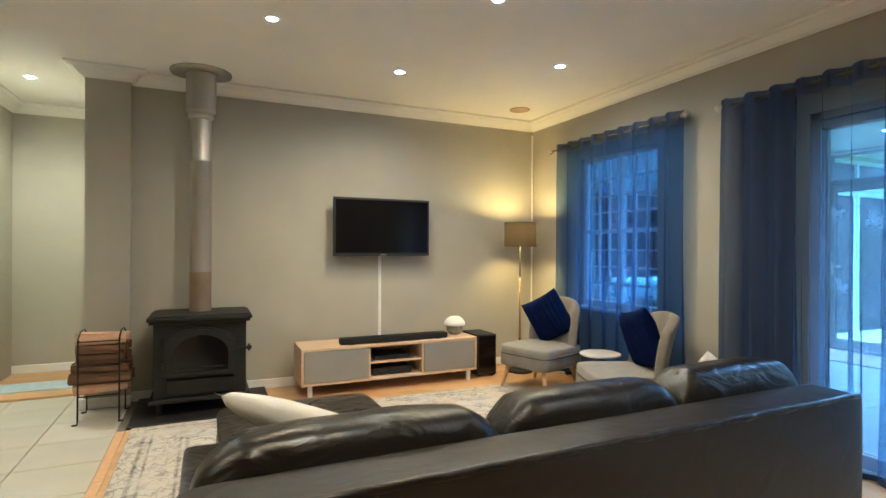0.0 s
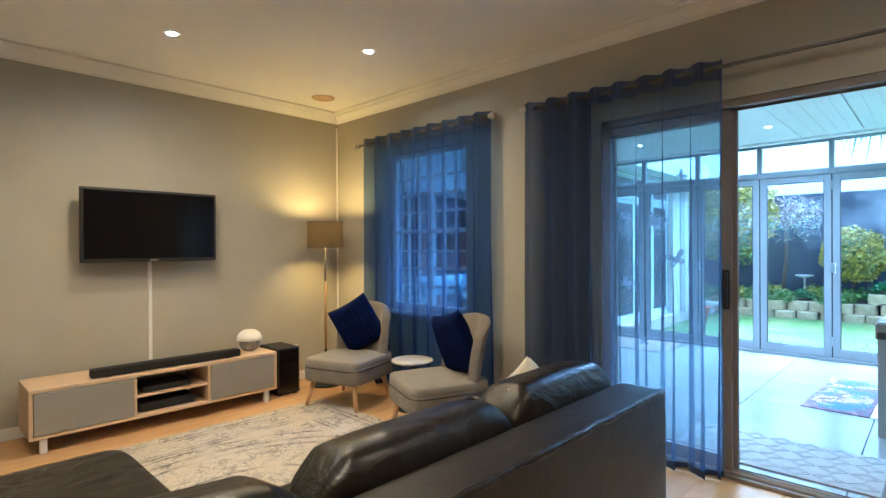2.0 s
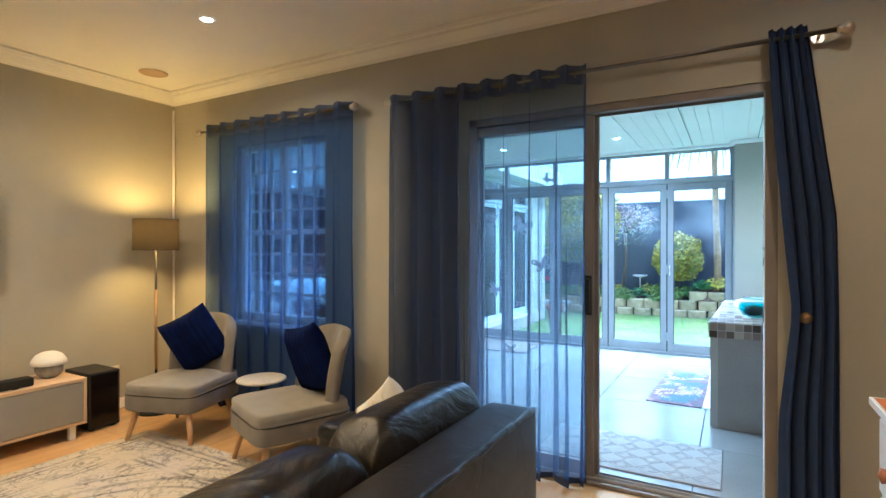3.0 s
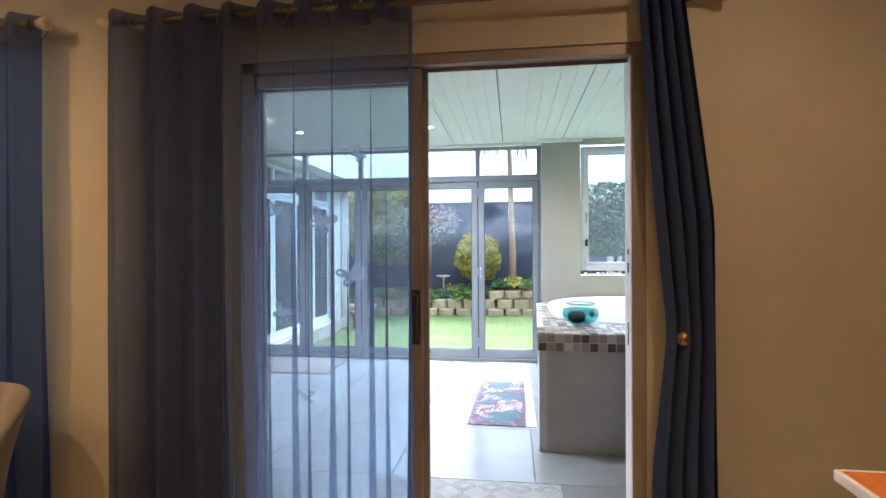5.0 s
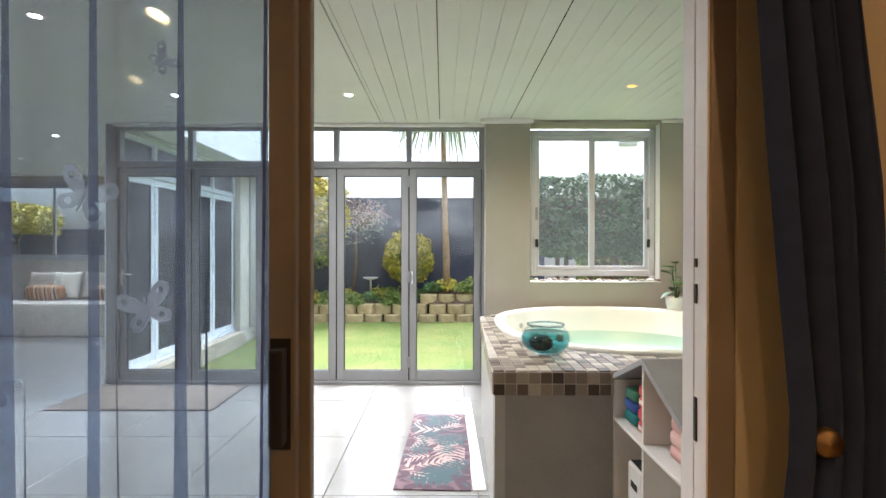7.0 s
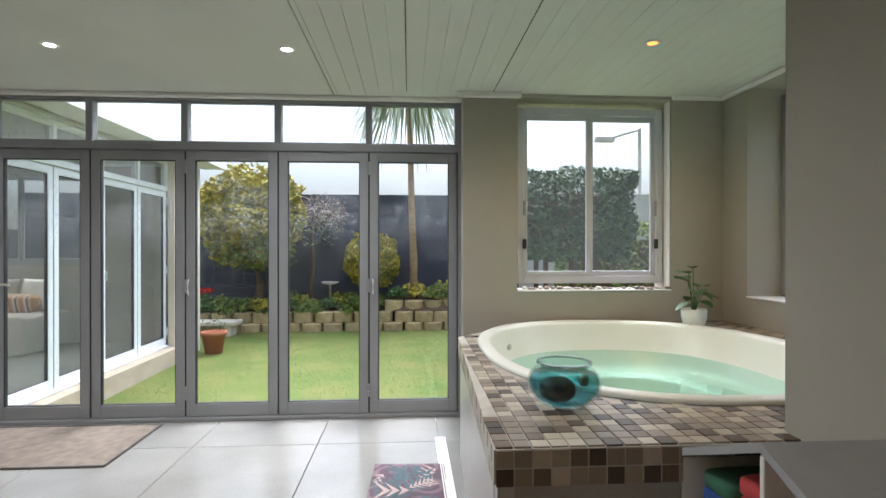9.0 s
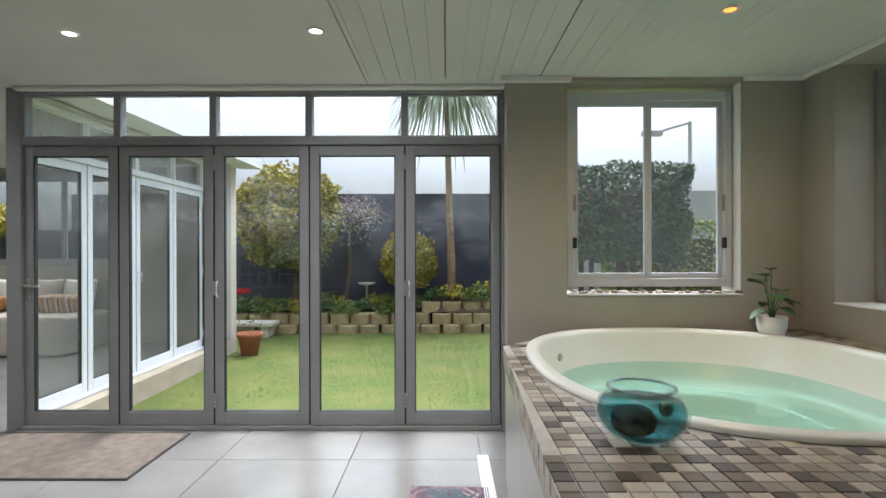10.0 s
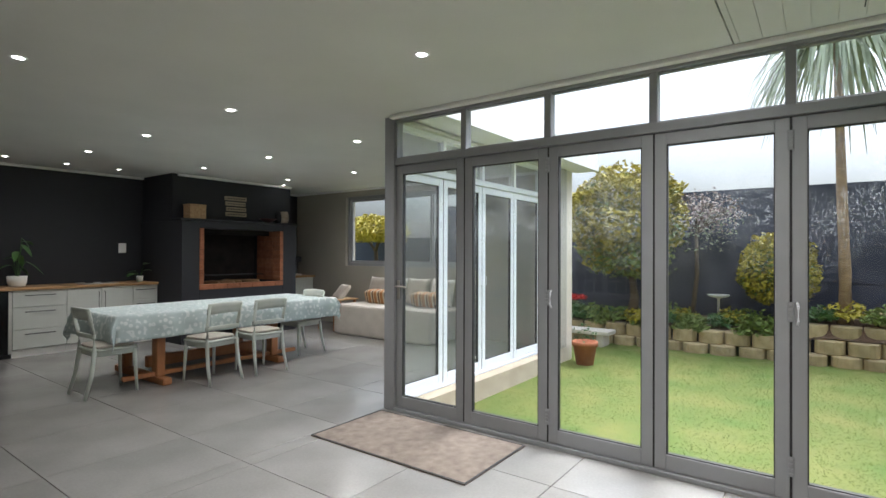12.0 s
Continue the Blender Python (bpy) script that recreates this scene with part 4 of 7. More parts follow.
tagged(part("cable_trunking", bm, WHITE), "white cable trunking below the television", "cable trunking")

# television
tv = thing("television", pose(2.153, 5.72, 1.504), "black flat television on a wall bracket, switched off", "television")
bm = boxed((-0.492, 0.0, -0.283), (0.492, 0.045, 0.283), 0.012, 2)
part("casing", bm, BLACK, tv)
part("screen", boxed((-0.472, -0.003, -0.255), (0.472, 0.004, 0.263), 0.002), SCREEN, tv, "glossy black screen")
part("lower_bezel", boxed((-0.03, -0.006, -0.275), (0.03, 0.0, -0.266), 0.001), CHROME, tv)
part("rear_cover", boxed((-0.3, 0.045, -0.2), (0.3, 0.075, 0.2), 0.02, 2), BLACK, tv)
part("wall_bracket", boxed((-0.15, 0.075, -0.12), (0.15, 0.138, 0.12), 0.004), IRON, tv)

# low television unit
tu = thing("tv_unit", pose(1.31, 5.36, 0), "low oak television unit with grey doors and open shelves", "tv unit")
W, D, H, B = 1.7, 0.41, 0.425, 0.1
part("top", boxed((0, 0, H - 0.025), (W, D, H), 0.004, 2), OAK, tu)
part("bottom", boxed((0, 0, B), (W, D, B + 0.022), 0.003), OAK, tu)
for x in (0, W - 0.022):
    part("side_panel", boxed((x, 0, B + 0.022), (x + 0.022, D, H - 0.025), 0.002), OAK, tu)
for x in (0.6, 1.12):
    part("divider", boxed((x, 0.01, B + 0.022), (x + 0.018, D, H - 0.025), 0.002), OAK, tu)
part("back_panel", boxed((0.022, D - 0.01, B + 0.022), (W - 0.022, D - 0.002, H - 0.025)), TAUPE_FRONT, tu)
part("shelf", boxed((0.618, 0.02, 0.245), (1.12, D - 0.01, 0.262), 0.002), OAK, tu)
for a, b in ((0.026, 0.598), (1.14, W - 0.026)):
    part("door", boxed((a, -0.002, B + 0.026), (b, 0.016, H - 0.029), 0.003), TAUPE_FRONT, tu, "matt grey cabinet door")
for x in (0.06, W - 0.1):
    for y in (0.02, D - 0.06):
        part("leg", boxed((x, y, 0), (x + 0.04, y + 0.04, B), 0.004), ALU_WHITE, tu)
for nm, lo, hi, lb in (("media_player", (1.98, 5.42, 0.263), (2.32, 5.66, 0.305), "flat black media player on the open shelf"), ("media_player", (1.96, 5.42, 0.123), (2.34, 5.68, 0.19), "black receiver on the lower shelf of the unit")):
    b = thing(nm, pose(0, 0, 0), lb, "media player")
    part("case", boxed(lo, hi, 0.006, 2), BLACK, b)
    part("display", boxed((lo[0] + 0.05, lo[1] - 0.002, lo[2] + 0.012), (lo[0] + 0.16, lo[1] + 0.001, hi[2] - 0.012)), SCREEN, b)
sb = thing("soundbar", pose(1.66, 5.4, 0.425), "long slim black soundbar on the television unit", "soundbar")
part("grille", boxed((0, 0, 0.004), (1.05, 0.09, 0.062), 0.012, 2), surface("black_speaker_cloth", (0.008, 0.008, 0.008), (0.016, 0.016, 0.016), 0.9, 30, 0.5, 500), sb)
for x in (0.08, 0.93):
    part("foot", boxed((x, 0.01, 0), (x + 0.04, 0.08, 0.005)), GASKET, sb)
ml = thing("dome_lamp", pose(2.88, 5.6, 0.425), "small white dome lamp on a clear glass globe base", "table lamp")
smooth(part("base", lathe(bmesh.new(), [(0.045, 0), (0.07, 0.02), (0.084, 0.05), (0.082, 0.085), (0.07, 0.1), (0.0001, 0.104)], 24), surface("smoky_clear_glass_globe", (0.2, 0.19, 0.175), (0.34, 0.33, 0.31), 0.08, 20, 0.1, 60), ml))
smooth(part("dome", lathe(bmesh.new(), [(0.085, 0.088), (0.108, 0.094), (0.104, 0.125), (0.08, 0.16), (0.045, 0.18), (0.0001, 0.187)], 28), WHITE, ml, "white glass dome"))
sw = thing("subwoofer", pose(3.06, 5.44, 0), "tall black subwoofer beside the television unit", "subwoofer")
part("cabinet", boxed((0, 0, 0.012), (0.22, 0.34, 0.425), 0.01, 2), BLACK, sw)
part("front_grille", boxed((0.015, -0.008, 0.03), (0.205, 0.002, 0.41), 0.004), SCREEN, sw)
for x in (0.02, 0.17):
    for y in (0.02, 0.29):
        part("foot", boxed((x, y, 0), (x + 0.03, y + 0.03, 0.013)), GASKET, sw)

# floor lamp
fl = thing("floor_lamp", pose(3.6, 5.5, 0), "slim black floor lamp with a dark drum shade, lit", "floor lamp")
smooth(part("base", lathe(bmesh.new(), [(0.14, 0), (0.14, 0.015), (0.12, 0.022), (0.0001, 0.024)], 32), IRON, fl))
smooth(part("pole", cyl(bmesh.new(), (0, 0, 0.02), (0, 0, 1.44), 0.009, n=12), BLACK, fl))
smooth(part("pole_sleeve", cyl(bmesh.new(), (0, 0, 0.35), (0, 0, 1.0), 0.0115, n=12), surface("brass_sleeve", (0.5, 0.34, 0.15), (0.6, 0.42, 0.2), 0.3, metal=1.0), fl))
shade_m, sn_, sl_, sp_ = mat("dark_lamp_shade_cloth")
sn_.remove(sp_)
dif, tra, mx = sn_.new("ShaderNodeBsdfDiffuse"), sn_.new("ShaderNodeBsdfTranslucent"), sn_.new("ShaderNodeMixShader")
dif.inputs[0].default_value, tra.inputs[0].default_value, mx.inputs[0].default_value = (0.035, 0.031, 0.025, 1), (0.042, 0.034, 0.019, 1), 0.18
sl_.new(dif.outputs[0], mx.inputs[1])
sl_.new(tra.outputs[0], mx.inputs[2])
sl_.new(mx.outputs[0], sn_["Material Output"].inputs["Surface"])
sh = smooth(part("shade", sheet(bmesh.new(), lambda u, v: Vector((0.17 * math.cos(math.tau * u), 0.17 * math.sin(math.tau * u), 1.325 + 0.25 * v)), 40, 1, True), shade_m, fl, "dark fabric drum shade"))
for z in (1.325, 1.575):
    bm = tube(bmesh.new(), [(0.17 * math.cos(math.tau * k / 40), 0.17 * math.sin(math.tau * k / 40), z) for k in range(41)], 0.003, 6)
    part("shade_rim", bm, BLACK, fl)
bm = bmesh.new()
for k in range(3):
    cyl(bm, (0, 0, 1.56), (0.17 * math.cos(k * 2.094), 0.17 * math.sin(k * 2.094), 1.57), 0.002, n=6)
part("spider", bm, BLACK, fl)
smooth(part("bulb", puff(bmesh.new(), (0.06, 0.06, 0.09), 1, 1, m=pose(0, 0, 1.49), nu=16, nv=10), glowing("amber_bulb_glass", (1.0, 0.5, 0.12), 8), fl, "glowing bulb"))
bulb = new("floor_lamp_bulb", bpy.data.lights.new("floor_lamp_bulb", "POINT"))
bulb.data.energy, bulb.data.color, bulb.data.shadow_soft_size = LAMP_W, (1.0, 0.44, 0.06), 0.06
bulb.location = (3.6, 5.5, 1.49)


# armchairs: local front is -y
def armchair(m, label):
    a = thing("armchair", m, label, "armchair", "pair of armchairs")
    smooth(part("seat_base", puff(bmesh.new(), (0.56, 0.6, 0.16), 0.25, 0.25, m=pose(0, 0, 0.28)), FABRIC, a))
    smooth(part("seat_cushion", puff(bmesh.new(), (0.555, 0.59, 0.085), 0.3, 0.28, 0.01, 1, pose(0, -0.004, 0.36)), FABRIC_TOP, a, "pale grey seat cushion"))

    def back(u, v):
        ang = radians(-62 + 124 * u)
        r = 0.3
        lean = 0.10 * v * v + 0.015 * v
        top = 0.80 - 0.1 * abs(2 * u - 1) ** 3
        z = 0.3 + (top - 0.3) * v
        return Vector((math.sin(ang) * r * 1.06, 0.06 + math.cos(ang) * (0.22 + lean), z))

    bm = sheet(bmesh.new(), back, 20, 12)
    bmesh.ops.recalc_face_normals(bm, faces=bm.faces)
    bmesh.ops.solidify(bm, geom=bm.faces[:], thickness=0.075)
    bk = smooth(part("backrest", bm, FABRIC, a))
    bv = bk.modifiers.new("round", "BEVEL")
    bv.width, bv.segments, bv.angle_limit = 0.02, 3, radians(40)
    for x, y in ((-0.2, -0.22), (0.2, -0.22), (-0.2, 0.2), (0.2, 0.2)):
        smooth(part("leg", cyl(bmesh.new(), (x * 1.25, y * 1.2, 0.0), (x, y, 0.22), 0.014, 0.023, 14), BEECH, a, "tapered beech leg"))
    bm = tube(bmesh.new(), [(0.28 * math.copysign(abs(math.cos(t)) ** 0.28, math.cos(t)), 0.298 * math.copysign(abs(math.sin(t)) ** 0.28, math.sin(t)), 0.322) for t in [math.tau * k / 48 for k in range(49)]], 0.005, 6)
    part("piping", bm, GASKET, a)
    return a


armchair(pose(3.42, 4.86, 0.013, 0, 0, -72), "grey upholstered armchair on splayed beech legs by the lamp")
armchair(pose(3.4, 3.78, 0.013, 0, 0, -112), "grey upholstered armchair on splayed beech legs by the curtain")


def scatter_cushion(m, w, t, material, label, ribs=0, seed=0):
    ob = smooth(part("cushion", pillow(bmesh.new(), w, w, t, None, seed, ribs), material))
    ob.matrix_basis = m
    tagged(ob, label, "cushion")
    return ob


scatter_cushion(pose(3.555, 4.93, 0.645) @ pose(0, 0, 0, 0, 0, -72) @ pose(0, 0, 0, 14, -27, 0), 0.44, 0.15, NAVY, "navy ribbed plush cushion tilted on the armchair", 9, 1)
scatter_cushion(pose(3.55, 3.75, 0.625) @ pose(0, 0, 0, 0, 0, -112) @ pose(0, 0, 0, 16, -12, 0), 0.46, 0.15, NAVY, "navy ribbed plush cushion leaning in the armchair", 9, 2)

st = thing("side_table", pose(3.66, 4.33, 0), "small round pale marble side table on a dark stem", "side table")
smooth(part("tabletop", lathe(bmesh.new(), [(0.0001, 0.385), (0.16, 0.385), (0.172, 0.391), (0.172, 0.401), (0.165, 0.405), (0.0001, 0.405)], 40), surface("pale_marble", (0.5, 0.47, 0.43), (0.68, 0.66, 0.62), 0.25, 8, 0.02, 30), st))
smooth(part("stem", cyl(bmesh.new(), (0, 0, 0.01), (0, 0, 0.386), 0.014, n=14), IRON, st))
smooth(part("foot", lathe(bmesh.new(), [(0.13, 0), (0.13, 0.008), (0.03, 0.016), (0.0001, 0.018)], 32), IRON, st))

# rug
rug = tagged(part("rug", boxed((0.09, 2.55, 0.0), (3.3, 5.1, 0.011), 0.004), RUG), "faded grey and cream oriental rug on the laminate", "rug")
# wood stove with flue and hearth
tagged(part("hearth_slab", boxed((0.056, 5.08, 0.0), (1.06, TVY - 0.016, 0.022), 0.004), SLATE), "black slate hearth slab under the stove", "hearth")
sv = thing("wood_stove", pose(0.535, 5.5, 0.022) @ Matrix.Diagonal((0.95, 1, 0.94, 1)), "black cast-iron wood stove with an arched glass door", "stove")
part("body", boxed((-0.345, -0.24, 0.13), (0.345, 0.24, 0.75), 0.015, 2), IRON, sv)
bm = bmesh.new()
for k, (o, z0, z1) in enumerate(((0.03, 0.735, 0.76), (0.045, 0.76, 0.79), (0.02, 0.79, 0.8))):
    box(bm, (-0.345 - o, -0.24 - o, z0), (0.345 + o, 0.24 + o * 0.3, z1), 0.01, 2)
part("top_plate", bm, IRON, sv)
part("base_plate", boxed((-0.375, -0.275, 0.1), (0.375, 0.25, 0.135), 0.01, 2), IRON, sv)


def arch(w, h0, h1, inset, y0, y1):
    """A plate with an arched head, w wide, upright in x-z."""
    bm = bmesh.new()
    pts = [(-w + inset, h0 + inset), (w - inset, h0 + inset)]
    for k in range(13):
        a = math.pi * k / 12
        pts.append(((w - inset) * math.cos(a), h1 - 0.16 + (0.16 - inset) * math.sin(a)))
    lo = [bm.verts.new((x, y0, z)) for x, z in pts]
    hi = [bm.verts.new((x, y1, z)) for x, z in pts]
    bm.faces.new(lo)
    bm.faces.new(hi[::-1])
    for k in range(len(pts)):
        j = (k + 1) % len(pts)
        bm.faces.new((lo[j], lo[k], hi[k], hi[j]))
    bmesh.ops.recalc_face_normals(bm, faces=bm.faces)
    return bm


dr_ = part("door", arch(0.27, 0.3, 0.7, 0.0, -0.268, -0.24), IRON, sv)
part("door_moulding", arch(0.255, 0.315, 0.685, 0.0, -0.28, -0.266), IRON, dr_)
part("door_glass", arch(0.205, 0.345, 0.64, 0.0, -0.283, -0.279), SCREEN, dr_, "sooty dark glass")
part("log_guard_bar", boxed((-0.17, -0.286, 0.372), (0.17, -0.281, 0.384), 0.002), IRON, dr_)
part("ash_door", boxed((-0.25, -0.262, 0.16), (0.25, -0.24, 0.28), 0.008, 2), IRON, sv)
bm = cyl(bmesh.new(), (0.285, -0.25, 0.51), (0.36, -0.25, 0.51), 0.007, n=10)
cyl(bm, (0.345, -0.25, 0.51), (0.385, -0.25, 0.51), 0.016, n=12)
cyl(bm, (0.365, -0.25, 0.48), (0.365, -0.25, 0.54), 0.008, n=10)
part("handle", bm, IRON, sv)
for z in (0.4, 0.6):
    part("hinge", cyl(bmesh.new(), (-0.285, -0.262, z - 0.025), (-0.285, -0.262, z + 0.025), 0.012, n=10), IRON, sv)
for x in (-0.3, 0.3):
    for y in (-0.21, 0.18):
        part("leg", cyl(bmesh.new(), (x, y, 0), (x, y, 0.11), 0.02, 0.03, 12), IRON, sv)
FLUE = surface("dull_flue_steel", (0.4, 0.375, 0.33), (0.55, 0.52, 0.47), 0.4, 5, 0.08, 160, metal=1.0, stretch=(1, 1, 0.15))
fp = thing("flue_pipe", pose(0.525, 5.56, 0.775), "stainless flue pipe browned by heat above the stove", "flue pipe")
smooth(part("lower_pipe", lathe(bmesh.new(), [(0.083, 0), (0.083, 0.002), (0.083, 0.318), (0.083, 0.32)], 32), STEEL_HOT, fp, "heat-browned lower pipe"))
smooth(part("middle_pipe", lathe(bmesh.new(), [(0.082, 0.31), (0.082, 0.312), (0.082, 1.22), (0.085, 1.225), (0.085, 1.235), (0.082, 1.24), (0.082, 1.618), (0.082, 1.62)], 32), FLUE, fp))
smooth(part("collar", lathe(bmesh.new(), [(0.085, 1.57), (0.1, 1.59), (0.1, 1.605), (0.088, 1.62), (0.088, 1.63)], 32), CHROME, fp))
smooth(part("upper_pipe", lathe(bmesh.new(), [(0.09, 1.62), (0.113, 1.636), (0.115, 1.642), (0.115, 1.958), (0.115, 1.96)], 32), FLUE, fp))
smooth(part("ceiling_flange", lathe(bmesh.new(), [(0.115, 1.945), (0.235, 1.953), (0.235, 1.964), (0.115, 1.964)], 40), FLUE, fp))

# log rack
lr = thing("log_rack", pose(-0.15, 5.52, 0), "black wire log rack filled with split firewood", "log rack")
for x in (-0.13, 0.13):
    for y in (-0.16, 0.16):
        bm = tube(bmesh.new(), [(x + 0.03 * (1 if x > 0 else -1), y - 0.03, 0.006), (x, y - 0.03, 0.006), (x, y, 0.02), (x, y, 0.62), (x, y * 0.5, 0.66), (x, 0, 0.665)], 0.006, 6)
        part("upright", bm, IRON, lr)
for z in (0.2, 0.42, 0.6):
    for y in (-0.16, 0.16):
        part("rail", tube(bmesh.new(), [(-0.13, y, z), (0.13, y, z)], 0.005, 6), IRON, lr)
    for x in (-0.13, 0.13):
        part("rail", tube(bmesh.new(), [(x, -0.16, z), (x, 0.16, z)], 0.005, 6), IRON, lr)
random.seed(3)
for row, (z, n) in enumerate(((0.235, 3), (0.31, 4), (0.385, 3), (0.46, 3), (0.53, 4), (0.6, 3))):
    for k in range(n):
        bm = bmesh.new()
        r = random.uniform(0.036, 0.048)
        pts = [(r * random.uniform(0.75, 1.1) * math.cos(a), r * random.uniform(0.75, 1.1) * math.sin(a)) for a in [math.tau * q / 6 for q in range(6)]]
        w = random.uniform(0.15, 0.19)
        if row in (1, 2):
            w += 0.03
        y0 = -0.11 + 0.22 * (k + 0.5) / n
        a = [bm.verts.new((-w, p, q)) for p, q in pts]
        b = [bm.verts.new((w, p * random.uniform(0.8, 1.1), q)) for p, q in pts]
        bm.faces.new(a[::-1])
        bm.faces.new(b)
        for q in range(6):
            bm.faces.new((a[q], a[(q + 1) % 6], b[(q + 1) % 6], b[q]))
        lg = part("log", bm, LOG_END if row in (0, 5) else BARK)
        lg.matrix_basis = pose(-0.15, 5.52 + y0, z, random.uniform(0, 60), random.uniform(-4, 4), random.uniform(-5, 5))
        tagged(lg, "split firewood log stacked in the wire rack", "log", "firewood in the rack")

tagged(part("doormat", boxed((-1.2, 6.55, 0.0), (-0.36, 6.9, 0.01), 0.003), surface("pale_blue_mat_pile", (0.36, 0.42, 0.5), (0.46, 0.52, 0.6), 0.95, 12, 0.6, 220)), "pale blue runner mat in the passage", "mat")
bm = boxed((3.99, 0.955, 1.16), (4.0, 1.03, 1.27), 0.003)
sp2 = tagged(part("light_switch", bm, WHITE), "white plastic light switch on the wall", "light switch")
part("rocker", boxed((3.986, 0.978, 1.19), (3.991, 1.007, 1.24), 0.002), WHITE, sp2)


ws = tagged(part("wall_socket", boxed((3.42, TVY - 0.012, 0.24), (3.5, TVY, 0.36), 0.003), WHITE), "white wall socket by the subwoofer", "wall socket")
part("switch", boxed((3.44, TVY - 0.016, 0.32), (3.46, TVY - 0.011, 0.34), 0.001), WHITE, ws)


# ---- curtains ----
def curtain(name_label, y0, y1, z0, z1, folds, amp, seed, hem=True, squeeze=None, x=3.915, cloth=None, pleat=0.012, edge=0.0):
    """An eyelet voile curtain hanging from its rod along y, with soft folds that vary down its length."""
    top = thing("curtain", pose(0, 0, 0), name_label, "curtain", "navy voile curtains")

    def at(v0, v1):
        def f(u, v):
            v = v0 + (v1 - v0) * v
            z = z1 + (z0 - z1) * v
            ph = math.tau * folds * u + 0.5 * noise.noise(Vector((u * 5, v * 1.3, seed)))
            a = amp * (1 + 0.25 * noise.noise(Vector((u * 7, v * 2, seed + 4)))) * (0.85 + 0.25 * v)
            hi_y = y1
            if squeeze:
                # drawn in to the holdback, then falling a little open below it
                hold, zt = squeeze
                k = min(1.0, max(0.0, (z1 - z) / (z1 - zt)))
                hi_y = y1 + (hold - y1) * k ** 1.3 if z > zt else hold + 0.05 * min(1.0, (zt - z) / 0.5)
                a *= 0.75
            lo_y = y0 + (0.11 * max(0.0, 1 - v * 2.6) - 0.02 * v if squeeze else 0)
            y = lo_y + (hi_y - lo_y) * u + pleat * math.sin(ph * 2 + 1) * (0.4 + v) + 0.025 * v * noise.noise(Vector((u * 4, 3, seed)))
            xx = x + a * math.sin(ph) + 0.01 * v * noise.noise(Vector((u * 9, v * 3, seed + 9)))
            if v > 0.999 and hem:
                z += 0.008 * math.sin(ph)
            return Vector((xx, y, z))
        return f

    n = folds * 14
    smooth(part("header", sheet(bmesh.new(), at(0, 0.045), n, 3), VOILE_STACK if not squeeze else BLOCKOUT, top, "denser navy header band"))
    smooth(part("voile", sheet(bmesh.new(), at(0.045, 0.985), n, 26), cloth or (VOILE if not squeeze else BLOCKOUT), top))
    smooth(part("hem", sheet(bmesh.new(), at(0.985, 1.0), n, 2), VOILE_HEM, top))
    if edge:
        side = at(0.045, 0.985)
        smooth(part("side_hem", sheet(bmesh.new(), lambda u, v: side(edge * u, v) + Vector((-0.004, 0, 0)), 4, 26), VOILE_STACK, top, "doubled side hem"))
    return top


def rod(y0, y1, z, label):
    r = thing("curtain_rod", pose(3.915, 0, z), label, "curtain rod")
    smooth(part("pole", cyl(bmesh.new(), (0, y0, 0), (0, y1, 0), 0.011, n=14), PEWTER, r))
    for y, s in ((y0, -1), (y1, 1)):
        bm = lathe(bmesh.new(), [(0.012, 0), (0.02, 0.004), (0.016, 0.012), (0.026, 0.026), (0.03, 0.042), (0.024, 0.058), (0.0001, 0.066)], 18)
        bmesh.ops.transform(bm, matrix=pose(0, y, 0, -90 * s, 0, 0), verts=bm.verts)
        smooth(part("finial", bm, CHROME, r))
    for y in (y0 + 0.06, y1 - 0.06):
        bm = cyl(bmesh.new(), (0, y, 0), (0.084, y, 0), 0.007, n=10)
        cyl(bm, (0.075, y, 0), (0.085, y, 0), 0.025, n=16)
        part("bracket", bm, CHROME, r)
    return r


def eyelets(y0, y1, z, folds):
    for k in range(folds * 2):
        y = y0 + (y1 - y0) * (k + 0.5) / (folds * 2)
        bm = tube(bmesh.new(), [(0.022 * math.cos(math.tau * q / 16), 0, 0.022 * math.sin(math.tau * q / 16)) for q in range(17)], 0.004, 6)
        e = part("eyelet", bm, PEWTER)
        e.matrix_basis = pose(3.915, y, z, 0, 0, 35 * (-1) ** k)
        tagged(e, "satin nickel eyelet ring in the curtain header", "curtain ring", "curtain eyelets")


rod(3.72, 5.36, 2.335, "satin nickel curtain rod over the cottage window")
curtain("sheer navy voile curtain drawn over the cottage window", 3.69, 5.29, 0.03, 2.385, 9, 0.034, 2, pleat=0.02, cloth=WINDOW_VOILE)
eyelets(3.72, 5.26, 2.335, 9)
rod(0.96, 3.36, 2.315, "satin nickel curtain rod over the sliding door")
curtain("sheer navy voile curtain drawn over half the sliding door", 2.06, 2.86, 0.02, 2.36, 5, 0.04, 7, pleat=0.024, edge=0.022)
curtain("navy voile curtain gathered thick beside the sliding door", 2.85, 3.375, 0.02, 2.36, 3, 0.045, 8, pleat=0.02, cloth=VOILE_STACK)
eyelets(2.09, 3.3, 2.315, 8)
curtain("navy curtain gathered back beside the sliding door", 0.955, 1.215, 0.03, 2.36, 4, 0.04, 12, squeeze=(1.115, 1.04))
tb = thing("tieback_knob", pose(4.0, 1.038, 1.02), "round nickel curtain holdback knob on the wall", "curtain holdback")
BRASS = surface("dull_antique_brass", (0.16, 0.11, 0.06), (0.26, 0.18, 0.1), 0.35, 12, 0.1, 120, metal=1.0)
turned = Vector((-1, 0.34, 0.04)).to_track_quat("Z", "Y").to_matrix().to_4x4()
